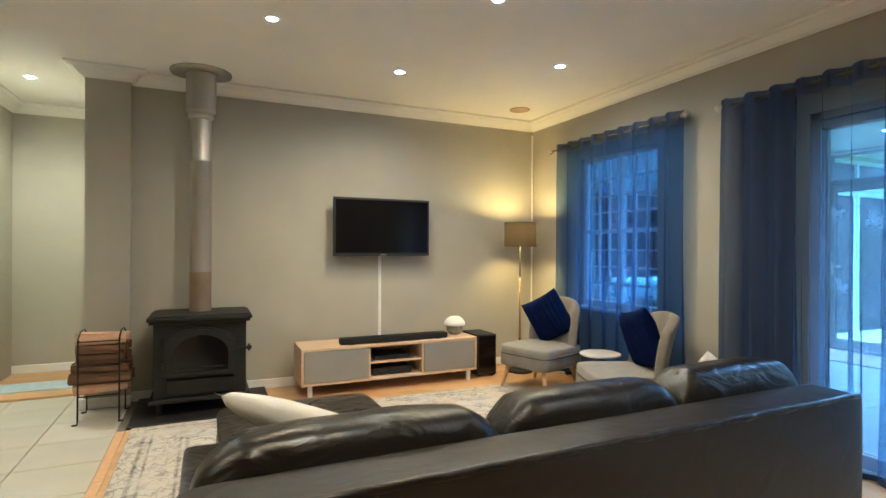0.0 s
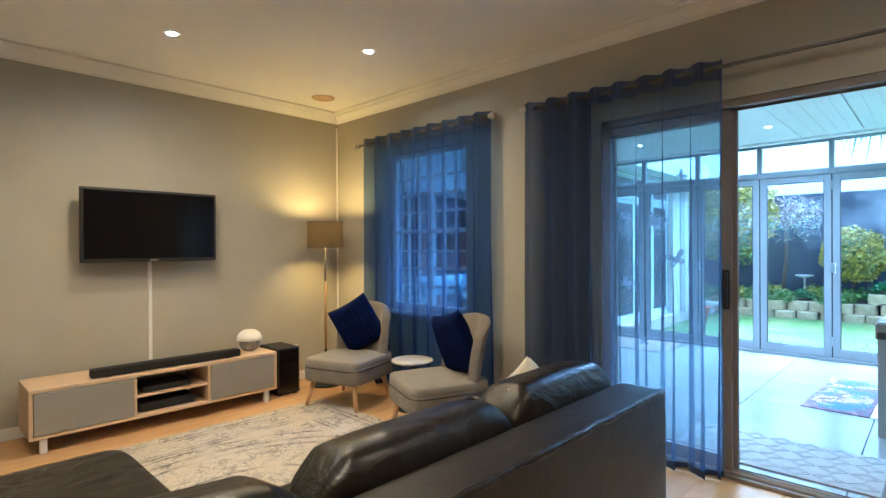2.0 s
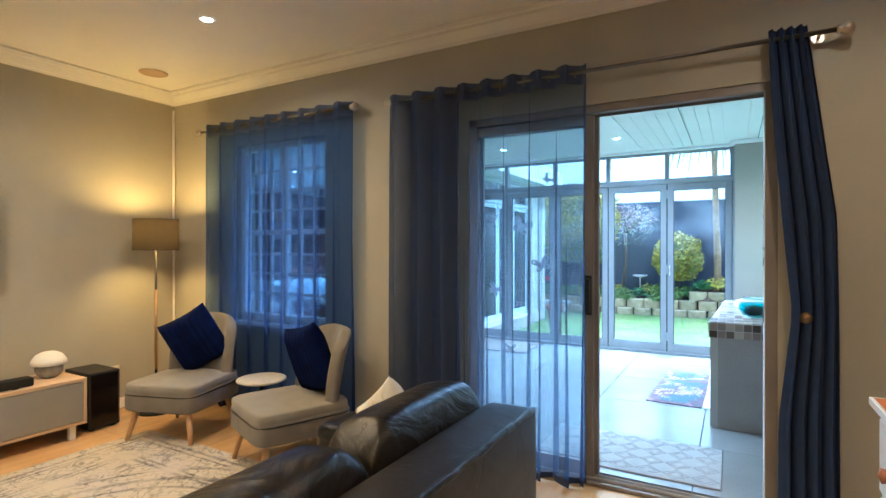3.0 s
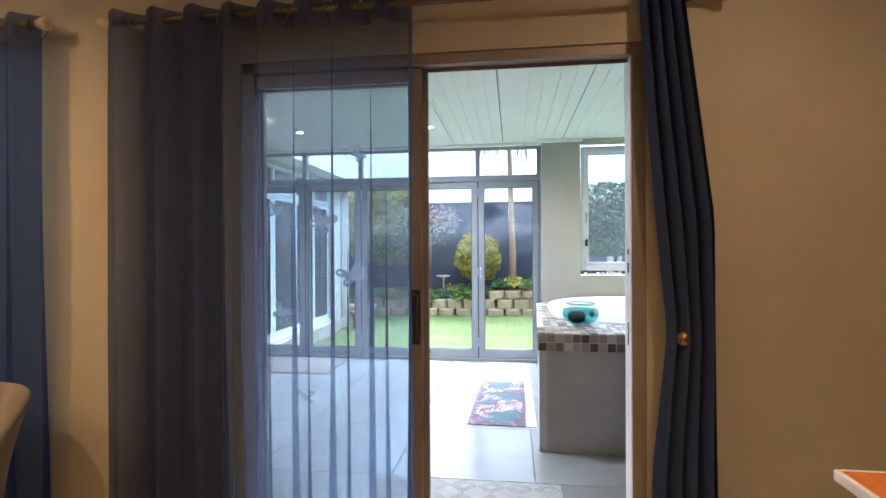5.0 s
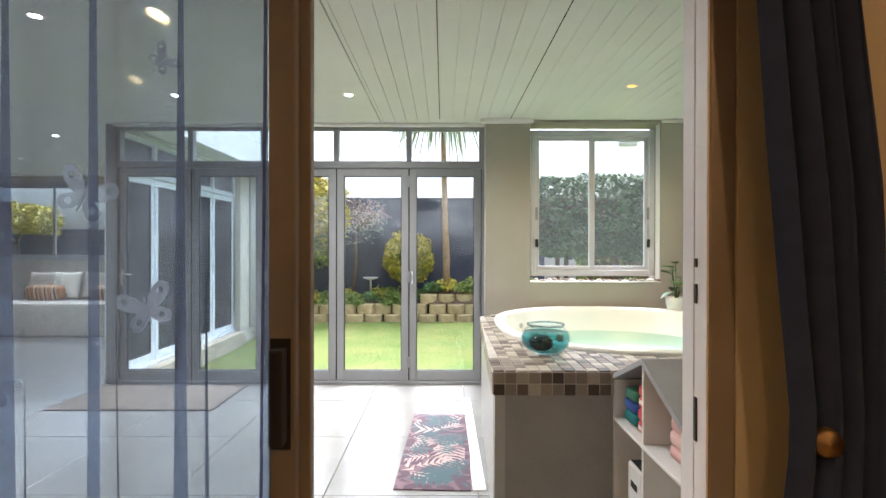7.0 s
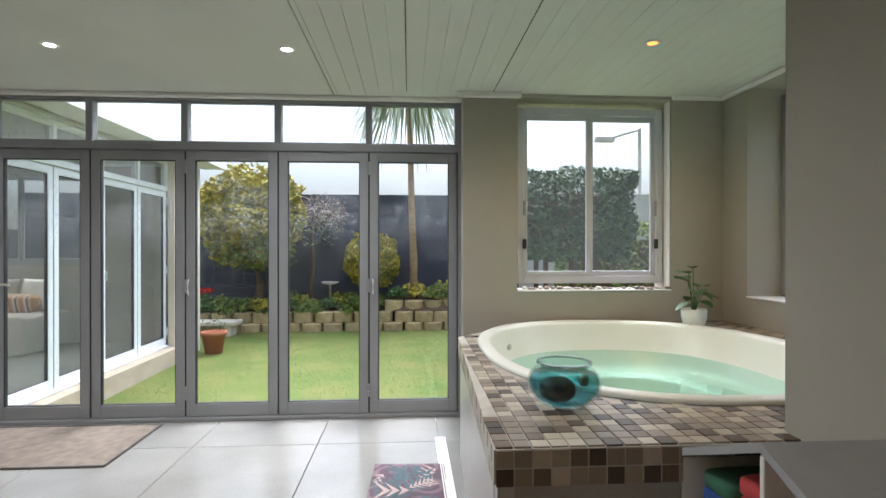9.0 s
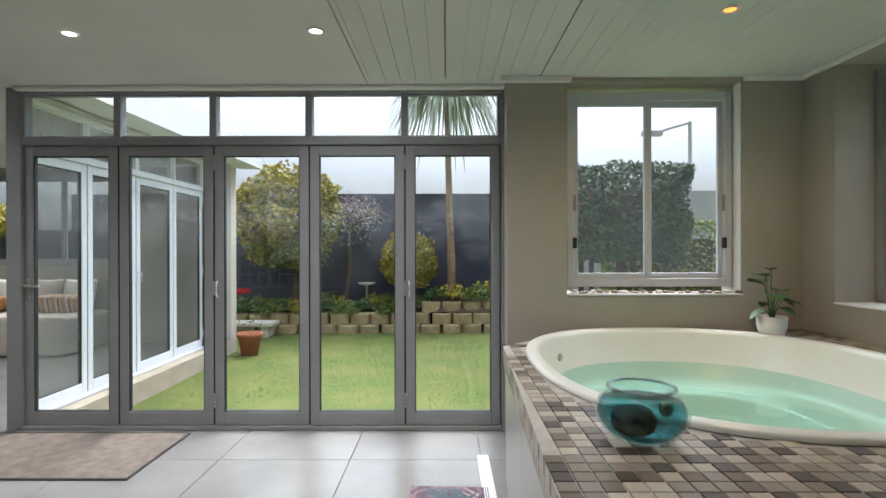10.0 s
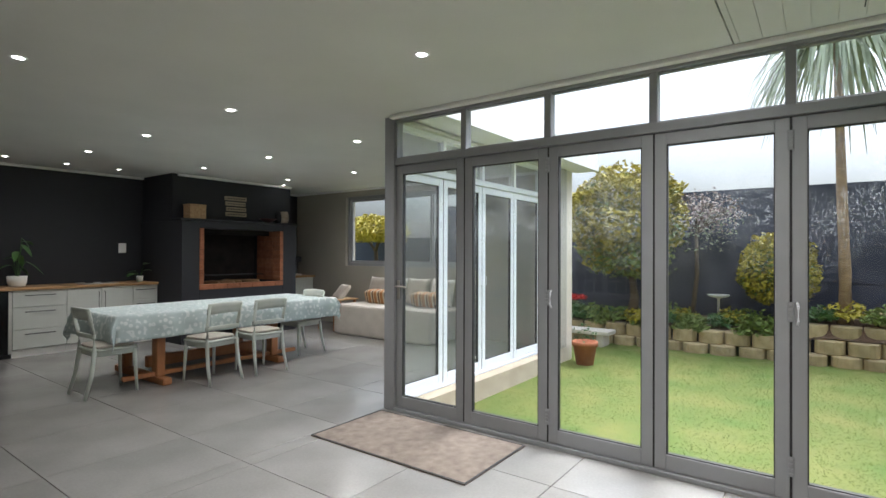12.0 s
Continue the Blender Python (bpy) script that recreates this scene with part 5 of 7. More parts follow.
for nm, prof in (("plate", [(0.024, 0), (0.022, 0.005), (0.0001, 0.008)]), ("stem", [(0.007, 0.004), (0.007, 0.1)]), ("knob", [(0.008, 0.094), (0.021, 0.1), (0.027, 0.107), (0.027, 0.114), (0.019, 0.123), (0.0001, 0.13)])):
    bm = lathe(bmesh.new(), prof, 22)
    bmesh.ops.transform(bm, matrix=turned, verts=bm.verts)
    smooth(part(nm, bm, BRASS, tb))

# ---- sofa ----
sf = thing("sofa", pose(0, 0, 0), "dark brown leather corner sofa with a chaise and loose back cushions", "sofa")
random.seed(11)


def slab(lo, hi, e=0.16, rough=0.012, seed=0, nu=40, nv=20):
    c = [(a + b) / 2 for a, b in zip(lo, hi)]
    bm = puff(bmesh.new(), [b - a for a, b in zip(lo, hi)], e, e, rough, seed, pose(*c), nu, nv, 5.0)
    bmesh.ops.remove_doubles(bm, verts=bm.verts, dist=1e-5)
    bmesh.ops.holes_fill(bm, edges=bm.edges, sides=0)
    return bm


smooth(part("back_frame", slab((0.5, 2.03, 0.06), (3.0, 2.22, 0.725), 0.07, 0.008, 1, 96, 30), LEATHER_BACK, sf))
# glossier lip added along the top edge to draw its thin highlight
smooth(part("top_seam", tube(bmesh.new(), [(0.53 + 2.44 * k / 40, 2.041 + 0.002 * math.sin(k * 1.7), 0.714 + 0.0015 * math.sin(k * 2.3)) for k in range(41)], 0.013, 8), LEATHER, sf))
smooth(part("seat_base", slab((0.6, 2.15, 0.07), (2.98, 2.95, 0.32), 0.08, 0.004, 2), LEATHER, sf))
smooth(part("arm", slab((2.76, 2.06, 0.06), (3.0, 2.98, 0.57), 0.14, 0.012, 3), LEATHER, sf))
smooth(part("arm", slab((0.5, 2.06, 0.06), (0.66, 2.9, 0.6), 0.14, 0.012, 4), LEATHER, sf))
smooth(part("chaise_base", slab((0.62, 2.9, 0.07), (1.44, 3.86, 0.32), 0.08, 0.004, 5), LEATHER, sf))
smooth(part("chaise_cushion", slab((0.62, 2.3, 0.29), (1.45, 3.88, 0.44), 0.14, 0.012, 6), LEATHER, sf))
for a, b, s in ((1.45, 2.1, 7), (2.1, 2.77, 8)):
    smooth(part("seat_cushion", slab((a, 2.3, 0.29), (b, 2.97, 0.45), 0.16, 0.012, s), LEATHER, sf))


def back_cushion(x0, x1, seed, ztop):
    w = x1 - x0
    m = pose((x0 + x1) / 2, 2.34, (0.43 + ztop) / 2 + 0.0, -8, 0, 0)

    def at(u, v):
        th, ph = math.tau * u, math.pi * (v - 0.5)
        pw = lambda q, k: math.copysign(abs(q) ** k, q)
        p = Vector((w / 2 * pw(math.cos(ph), 0.5) * pw(math.cos(th), 0.3), 0.128 * pw(math.cos(ph), 0.75) * pw(math.sin(th), 0.5), (ztop - 0.43) / 2 * pw(math.sin(ph), 0.42)))
        q = p * 4 + Vector((seed * 5.1, 0, 0))
        fold = noise.noise(Vector((q.x * 3.2, q.y, q.z * 1.1 + q.x * 0.6)))
        p.y *= 1 + 0.09 * fold + 0.07 * noise.noise(q * 1.5)
        p.z *= 1 + 0.045 * noise.noise(Vector((p.x * 5, seed, 0)))
        edge = abs(p.x) / (w / 2)
        p.z -= 0.05 * max(0, edge - 0.72) / 0.28 * (1 if p.z > 0 else 0)
        return m @ p
    bm = sheet(bmesh.new(), at, 72, 40, True)
    bmesh.ops.remove_doubles(bm, verts=bm.verts, dist=1e-5)
    return smooth(part("back_cushion", bm, LEATHER, sf, "puffy creased leather back cushion"))


back_cushion(0.53, 1.46, 1, 0.8)
back_cushion(1.44, 2.24, 2, 0.805)
back_cushion(2.22, 2.97, 3, 0.825)
for x in (0.58, 2.88):
    for y in (2.12, 2.85):
        part("foot", boxed((x, y, 0.0), (x + 0.05, y + 0.05, 0.08), 0.004), BLACK, sf)
for x in (0.68, 1.34):
    part("foot", boxed((x, 3.74, 0.011), (x + 0.05, 3.79, 0.08), 0.004), BLACK, sf)
scatter_cushion(pose(1.0, 2.86, 0.57) @ pose(0, 0, 0, 0, 0, -46) @ pose(0, 0, 0, 58, 6, 0), 0.64, 0.125, CREAM, "cream linen cushion lying against the sofa back", 0, 5)
scatter_cushion(pose(2.9, 2.66, 0.575) @ pose(0, 0, 0, 0, 0, 72) @ pose(0, 0, 0, -12, 38, 0), 0.32, 0.13, CREAM, "cream ribbed cushion in the sofa corner", 7, 6)

# chest of drawers
cd = thing("chest_of_drawers", pose(2.2, 0.5, 0), "white painted chest of drawers with an orange pine top", "chest of drawers")
part("carcass", boxed((0.02, 0.01, 0.05), (0.95, 0.45, 0.835), 0.004), WHITE, cd)
part("top", boxed((-0.01, -0.01, 0.835), (0.98, 0.475, 0.86), 0.004), PINE_TOP, cd, "orange stained pine top")
part("top_edge", boxed((-0.012, 0.465, 0.836), (0.982, 0.478, 0.8605), 0.002), WHITE, cd)
part("top_edge", boxed((0.972, -0.01, 0.836), (0.984, 0.465, 0.8605), 0.002), WHITE, cd)
for k in range(3):
    z = 0.1 + 0.245 * k
    d_ = part("drawer", boxed((0.06, 0.45, z), (0.91, 0.465, z + 0.225), 0.004), WHITE, cd)
    for x in (0.25, 0.72):
        bm = lathe(bmesh.new(), [(0.008, 0), (0.008, 0.015), (0.02, 0.022), (0.022, 0.032), (0.0001, 0.04)], 16)
        bmesh.ops.transform(bm, matrix=pose(x, 0.465, z + 0.11, -90, 0, 0), verts=bm.verts)
        smooth(part("knob", bm, TABLE_WOOD, d_, "dark wooden knob"))
for x in (0.02, 0.9):
    for y in (0.02, 0.4):
        part("foot", boxed((x, y, 0), (x + 0.05, y + 0.05, 0.05)), WHITE, cd)


# ---- sunroom things ----
for x, y in ((5.69, 2.51), (7.11, 2.51), (7.13, 3.9), (5.7, 3.9), (5.72, 5.95), (7.15, 5.97), (8.65, 6.0), (7.19, 7.57), (8.68, 7.61), (10.16, 7.62), (7.19, 9.05), (8.64, 9.08), (10.1, 9.1), (8.0, 10.25), (7.37, 10.3), (6.69, 10.26), (10.5, 9.75), (5.7, 7.57)):
    lit = (x, y) in ((5.69, 2.51), (7.11, 2.51), (5.7, 3.9), (7.15, 5.97), (8.68, 7.61), (7.19, 9.05), (10.16, 7.62))
    downlight(x, y, SZ, GLOW_COOL, watts=SUN_W if lit else 0, colour=(1.0, 0.95, 0.88))
downlight(6.87, 0.34, SZ, GLOW_AMBER, label="round recessed downlight glowing amber", watts=SUN_W * 0.6, colour=(1.0, 0.65, 0.32))

# tub surround: deck, sides and basin
TZ = 0.79
deck = [(5.4, 0.562), (5.4, 1.525), (7.31, 1.446), (7.916, 0.85), (7.916, -0.75), (5.502, -0.75), (5.502, 0.562)]
TC, TA, TB = (6.82, 0.41), 1.035, 0.915


def rim(t, k=1.0):
    c, s = math.cos(t), math.sin(t)
    e = 0.84
    return TC[0] + TA * k * math.copysign(abs(c) ** e, c), TC[1] + TB * k * math.copysign(abs(s) ** e, s)


tub = thing("hot_tub", pose(0, 0, 0), "ivory acrylic corner hot tub filled with turquoise water", "hot tub")
N = 72
bm = bmesh.new()
prof = [(1.04, TZ - 0.002), (1.042, TZ + 0.01), (1.034, TZ + 0.018), (0.98, TZ + 0.02), (0.962, TZ + 0.014), (0.95, TZ - 0.008), (0.93, TZ - 0.06), (0.875, TZ - 0.17), (0.83, TZ - 0.26), (0.77, TZ - 0.3), (0.6, TZ - 0.315), (0.575, TZ - 0.33), (0.52, TZ - 0.5), (0.47, TZ - 0.53), (0.01, TZ - 0.54)]
rings = [[bm.verts.new((*rim(math.tau * k / N, q), z)) for k in range(N)] for q, z in prof]
for a, b in zip(rings, rings[1:]):
    for k in range(N):
        bm.faces.new((a[k], b[k], b[(k + 1) % N], a[(k + 1) % N]))
bm.faces.new(rings[-1])
bmesh.ops.recalc_face_normals(bm, faces=bm.faces)
smooth(part("basin", bm, ACRYLIC, tub))
water_m, wnn, wll, wp = mat("turquoise_water")
wnn.remove(wp)
wt, wg, wm_ = wnn.new("ShaderNodeBsdfTransparent"), wnn.new("ShaderNodeBsdfGlossy"), wnn.new("ShaderNodeMixShader")
wt.inputs[0].default_value, wg.inputs["Roughness"].default_value = (0.66, 0.87, 0.8, 1), 0.03
wnz, wbp = wnn.new("ShaderNodeTexNoise"), wnn.new("ShaderNodeBump")
wnz.inputs["Scale"].default_value, wbp.inputs["Strength"].default_value, wbp.inputs["Distance"].default_value = 5, 0.08, 0.02
wll.new(wnz.outputs[0], wbp.inputs["Height"])
wll.new(wbp.outputs[0], wg.inputs["Normal"])
wll.new(grazing(wnn, wll, 0.02), wm_.inputs[0])
wll.new(wt.outputs[0], wm_.inputs[1])
wll.new(wg.outputs[0], wm_.inputs[2])
wll.new(wm_.outputs[0], wnn["Material Output"].inputs["Surface"])
bm = bmesh.new()
bm.faces.new([bm.verts.new((*rim(math.tau * k / N, 0.869), TZ - 0.185)) for k in range(N)])
part("water", bm, water_m, tub, "still turquoise water")
for t, q, z in ((1.9, 0.9, TZ - 0.1), (0.9, 0.9, TZ - 0.1), (3.4, 0.9, TZ - 0.1), (0.2, 0.86, TZ - 0.25), (2.4, 0.84, TZ - 0.28)):
    x, y = rim(t, q)
    bm = lathe(bmesh.new(), [(0.0001, 0.008), (0.02, 0.008), (0.026, 0.0)], 16)
    d_ = Vector((TC[0] - x, TC[1] - y, 0)).normalized()
    bmesh.ops.transform(bm, matrix=Matrix.Translation((x, y, z)) @ d_.to_track_quat("Z", "Y").to_matrix().to_4x4(), verts=bm.verts)
    smooth(part("jet", bm, CHROME, tub))

# masonry box round the tub
surround = tagged(new("tub_surround"), "mosaic-tiled tub surround with grey rendered front", "tub surround", kind="structure")
GREY_RENDER = surface("grey_cement_render", (0.28, 0.27, 0.25), (0.37, 0.355, 0.33), 0.7, 3, 0.3, 90)
PANEL = surface("pale_gloss_side_panel", (0.4, 0.39, 0.36), (0.46, 0.45, 0.42), 0.25, 3, 0.03, 60)
part("front", boxed((5.41, 0.56, 0), (5.5, 1.51, 0.6765)), GREY_RENDER, surround, "grey cement front")
bm = bmesh.new()
for (x0, y0), (x1, y1) in (((5.41, 1.512), (6.4, 1.471)), ((6.404, 1.471), (7.3, 1.434)), ((7.3, 1.434), (7.91, 0.84))):
    d_ = Vector((x1 - x0, y1 - y0, 0))
    q_ = Vector((d_.y, -d_.x, 0)).normalized() * 0.05
    lo = [bm.verts.new(p) for p in ((x0, y0, 0), (x1, y1, 0), (x1 + q_.x, y1 + q_.y, 0), (x0 + q_.x, y0 + q_.y, 0))]
    hi = [bm.verts.new((v.co.x, v.co.y, 0.69)) for v in lo]
    bm.faces.new(lo[::-1])
    bm.faces.new(hi)
    for k in range(4):
        bm.faces.new((lo[k], lo[(k + 1) % 4], hi[(k + 1) % 4], hi[k]))
part("side_panel", bm, PANEL, surround, "pale glossy side panel")
bm = bmesh.new()
outer = [bm.verts.new((x, y, TZ - 0.006)) for x, y in deck]
inner = [bm.verts.new((*rim(math.tau * k / N, 1.0), TZ - 0.006)) for k in range(N)]
es = [bm.edges.new((a[k], a[(k + 1) % len(a)])) for a in (outer, inner) for k in range(len(a))]
bmesh.ops.triangle_fill(bm, edges=es, use_beauty=True)
r = bmesh.ops.extrude_face_region(bm, geom=bm.faces[:])
bmesh.ops.translate(bm, vec=(0, 0, -0.1), verts=[v for v in r["geom"] if isinstance(v, bmesh.types.BMVert)])
bmesh.ops.recalc_face_normals(bm, faces=bm.faces)
part("deck_bed", bm, surface("pale_mosaic_grout", (0.42, 0.4, 0.36), (0.52, 0.5, 0.45), 0.85, 20, 0.3, 200), surround, "pale grouted bed")

# floor drain grating beside the tub
gr = thing("drain_grating", pose(0, 0, 0), "white slotted floor grating along the tub", "drain grating")
part("frame", boxed((5.88, 1.51, 0.0), (7.64, 1.585, 0.006), 0.001), WHITE, gr)
for k in range(5):
    part("slat", boxed((5.89, 1.519 + 0.0125 * k, 0.006), (7.63, 1.526 + 0.0125 * k, 0.011), 0.001), WHITE, gr)

# fish bowl
fb = thing("fish_bowl", pose(5.8, 1.195, TZ + 0.002), "round glass bowl of teal water with a dark stone", "glass bowl")
bowl_prof = [(0.0001, 0.004), (0.07, 0.004), (0.1, 0.02), (0.128, 0.055), (0.134, 0.085), (0.122, 0.118), (0.1, 0.138), (0.094, 0.145), (0.1, 0.155)]
smooth(part("glass", lathe(bmesh.new(), [(0.0001, 0.0), (0.075, 0.0)] + [(r_ + 0.003, z) for r_, z in bowl_prof[2:]] + [(0.094, 0.158), (0.088, 0.15), (0.09, 0.142)], 40), pane_glass("bowl_glass", (0.9, 0.97, 0.97), gloss_base=0.06), fb, "clear glass"))
smooth(part("rim", tube(bmesh.new(), [(0.097 * math.cos(math.tau * k / 36), 0.097 * math.sin(math.tau * k / 36), 0.157) for k in range(37)], 0.0055, 8), pane_glass("thick_rim_glass", (0.8, 0.87, 0.87), gloss_base=0.35), fb, "thick rolled rim"))
teal_m, tn_, tl_, tp_ = mat("teal_bowl_water")
tn_.remove(tp_)
t_t, t_g, t_x = tn_.new("ShaderNodeBsdfTransparent"), tn_.new("ShaderNodeBsdfGlossy"), tn_.new("ShaderNodeMixShader")
t_t.inputs[0].default_value, t_g.inputs["Roughness"].default_value = (0.3, 0.62, 0.66, 1), 0.04
tl_.new(grazing(tn_, tl_, 0.07), t_x.inputs[0])
tl_.new(t_t.outputs[0], t_x.inputs[1])
tl_.new(t_g.outputs[0], t_x.inputs[2])
tl_.new(t_x.outputs[0], tn_["Material Output"].inputs["Surface"])
smooth(part("water", lathe(bmesh.new(), [(0.0001, 0.008), (0.066, 0.008), (0.096, 0.022), (0.123, 0.055), (0.129, 0.085), (0.117, 0.115), (0.0001, 0.115)], 40), teal_m, fb, "teal water"))
smooth(part("stone", puff(bmesh.new(), (0.12, 0.13, 0.085), 0.8, 0.8, 0.2, 3, pose(-0.01, 0.03, 0.055), 20, 12), IRON, fb, "dark stone"))
for ch in fb.children:
    if "stone" not in ch.name:
        ch.visible_shadow = False
smooth(part("stone", puff(bmesh.new(), (0.045, 0.04, 0.05), 0.8, 0.8, 0.2, 4, pose(0.03, -0.085, 0.08), 14, 10), STEEL_HOT, fb, "brown pebble"))


def leaf_blade(bm, base, tip, w, droop=0.2):
    base, tip = Vector(base), Vector(tip)
    d = tip - base
    side = d.cross(Vector((0, 0, 1)))
    side = side.normalized() if side.length > 1e-4 else Vector((1, 0, 0))
    row = []
    for k in range(6):
        t = k / 5
        p = base + d * t - Vector((0, 0, droop * d.length * t * t))
        ww = w * 1.25 * math.sin(math.pi * min(1, 0.1 + 0.9 * t ** 0.8)) ** 0.7 if t < 1 else 0.001
        up = Vector((0, 0, 0.25 * ww))
        row.append((bm.verts.new(p + side * ww + up), bm.verts.new(p), bm.verts.new(p - side * ww + up)))
    for a, b in zip(row, row[1:]):
        bm.faces.new((a[0], a[1], b[1], b[0]))
        bm.faces.new((a[1], a[2], b[2], b[1]))


def pot_plant(m, label, pot_r, pot_h, pot_mat, leaves, seed, trailing=0.2):
    random.seed(seed)
    p = thing("pot_plant", m, label, "pot plant")
    smooth(part("pot", lathe(bmesh.new(), [(0.0001, 0.0), (pot_r * 0.72, 0.0), (pot_r * 0.8, pot_h * 0.04), (pot_r * 0.97, pot_h * 0.5), (pot_r, pot_h), (pot_r * 0.92, pot_h), (pot_r * 0.9, pot_h * 0.85), (0.0001, pot_h * 0.85)], 28), pot_mat, p))
    part("soil", lathe(bmesh.new(), [(0.0001, pot_h * 0.87), (pot_r * 0.88, pot_h * 0.86)], 20), SOIL, p)
    for h, reach, ang, w, lift in leaves:
        a = radians(ang)
        top = Vector((reach * 0.45 * math.cos(a), reach * 0.45 * math.sin(a), pot_h + h))
        part("stem", tube(bmesh.new(), [(0.01 * math.cos(a), 0.01 * math.sin(a), pot_h * 0.85), tuple(top * 0.5 + Vector((0, 0, pot_h * 0.5))), tuple(top)], 0.003, 5), LEAF, p)
        bm = bmesh.new()
        leaf_blade(bm, top, top + Vector((reach * math.cos(a), reach * math.sin(a), lift)), w, trailing)
        lf = smooth(part("leaf", bm, LEAF, p))
    return p


pot_plant(pose(7.62, -0.34, TZ + 0.002), "green leafy plant in a white pot on the tub deck", 0.09, 0.13, WHITE,
          [(0.26, 0.1, 100, 0.05, 0.03), (0.22, 0.12, 20, 0.055, 0.02), (0.14, 0.13, 160, 0.055, 0.0), (0.1, 0.12, 240, 0.05, 0.0), (0.16, 0.12, 300, 0.055, 0.02), (0.06, 0.11, 200, 0.04, -0.02), (0.08, 0.1, 350, 0.04, -0.02), (0.2, 0.09, 60, 0.035, 0.04), (0.04, 0.1, 90, 0.04, -0.04), (0.12, 0.1, 270, 0.04, -0.04), (0.3, 0.07, 140, 0.03, 0.03)], 4)

# pebbles on the ledge
random.seed(8)
y = 0.88
while y > -0.28:
    s = random.uniform(0.03, 0.075)
    bm = puff(bmesh.new(), (s * 0.8, s, random.uniform(0.014, 0.03)), 0.9, 0.9, 0.12, y * 9, None, 12, 8)
    lowest = -min(v.co.z for v in bm.verts)
    pb = smooth(part("pebble", bm, PALE_STONE if random.random() < 0.22 else STONE))
    pb.matrix_basis = pose(7.95 + random.uniform(-0.015, 0.015), y - s / 2, 1.043 + lowest, 0, 0, random.uniform(-20, 20))
    tagged(pb, "smooth collected pebble on the window ledge", "pebble", "pebbles on the ledge")
    y -= s + random.uniform(0.001, 0.015)

# house-shaped white shelf with a pitched grey roof, open towards the doors
# roof boards are greyer than the white carcass
GREY_TOP = surface("grey_roof_board", (0.3, 0.305, 0.31), (0.36, 0.365, 0.37), 0.6, 5, 0.05, 120)
sh = thing("shelf_unit", pose(4.70, 0.575, 0), "low white house-shaped shelf with a grey pitched top and towels", "shelf unit")
SHW, SHD, EAVE, RIDGE = 0.71, 0.38, 0.75, 0.9
for lo, hi, nm in (((0, 0, 0), (SHW, SHD, 0.03), "bottom"), ((0, 0, 0.03), (0.016, SHD, EAVE), "side"), ((SHW - 0.016, 0, 0.03), (SHW, SHD, EAVE), "side"), ((0.016, 0, 0.03), (SHW - 0.016, 0.01, EAVE), "back"),
                   ((0.016, 0.01, 0.56), (SHW - 0.016, SHD, 0.576), "shelf"), ((0.016, 0.01, 0.185), (SHW - 0.016, SHD, 0.201), "shelf"), ((0.352, 0.01, 0.576), (0.368, SHD - 0.004, RIDGE - 0.012), "divider"), ((0.352, 0.01, 0.201), (0.368, SHD - 0.004, 0.56), "divider"), ((0.352, 0.01, 0.03), (0.368, SHD - 0.004, 0.185), "divider")):
    part(nm, boxed(lo, hi, 0.002), WHITE, sh)
for s_ in (-1, 1):
    bm = bmesh.new()
    lo_x, mid = (SHW / 2 + s_ * (SHW / 2 + 0.012)), SHW / 2
    outline = [(lo_x, EAVE - 0.006), (lo_x, EAVE + 0.018), (mid, RIDGE + 0.022), (mid, RIDGE - 0.002)]
    front, rear = [bm.verts.new((x, SHD + 0.004, z)) for x, z in outline], [bm.verts.new((x, 0.0, z)) for x, z in outline]
    bm.faces.new(front)
    bm.faces.new(rear[::-1])
    for k in range(4):
        bm.faces.new((front[k], rear[k], rear[(k + 1) % 4], front[(k + 1) % 4]))
    bmesh.ops.recalc_face_normals(bm, faces=bm.faces)
    part("roof_board", bm, GREY_TOP, sh, "grey pitched top board")


def folded(x, y, z, w, d, n, mats, label):
    t = thing("towel", pose(x, y, z), label, "towel", "towels on the shelf")
    zz = 0.0
    for k in range(n):
        h = 0.055
        smooth(part("fold", puff(bmesh.new(), (w, d, h), 0.35, 0.3, 0.03, k, pose(0, 0, zz + h / 2), 24, 12), mats[k % len(mats)], t))
        zz += h * 0.93


C1 = [plain("teal_towel", (0.03, 0.2, 0.2), 0.95), plain("blue_towel", (0.04, 0.09, 0.3), 0.95), plain("green_towel", (0.05, 0.16, 0.1), 0.95)]
C2 = [striped("candy_stripe_towel", [(0.55, 0.08, 0.06), (0.7, 0.66, 0.62)], 0.018, 2), plain("red_towel", (0.45, 0.06, 0.06), 0.95)]
C3 = [plain("pink_towel", (0.6, 0.36, 0.33), 0.95), plain("blush_towel", (0.66, 0.45, 0.4), 0.95)]
folded(5.305, 0.79, 0.577, 0.14, 0.26, 3, C1, "stack of folded teal and blue towels")
folded(5.145, 0.79, 0.577, 0.13, 0.26, 4, C2, "folded red and white striped towels")
folded(4.85, 0.77, 0.577, 0.2, 0.26, 3, C3, "stack of folded pink towels")
bx = thing("storage_box", pose(5.09, 0.745, 0.202), "white storage box with a dark hand slot", "storage box")
part("box", boxed((0, 0, 0), (0.15, 0.2, 0.24), 0.008), WHITE, bx)
# thin black plates draw the shaded inside at the top and hand slot
part("shaded_opening", boxed((0.01, 0.01, 0.24), (0.14, 0.19, 0.2415)), GASKET, bx)
part("shaded_slot", boxed((0.04, 0.2, 0.14), (0.11, 0.2015, 0.17), 0.0005), GASKET, bx)
jr = thing("plastic_tub", pose(5.325, 0.86, 0.202), "yellow plastic tub with a red lid on the shelf", "plastic tub")
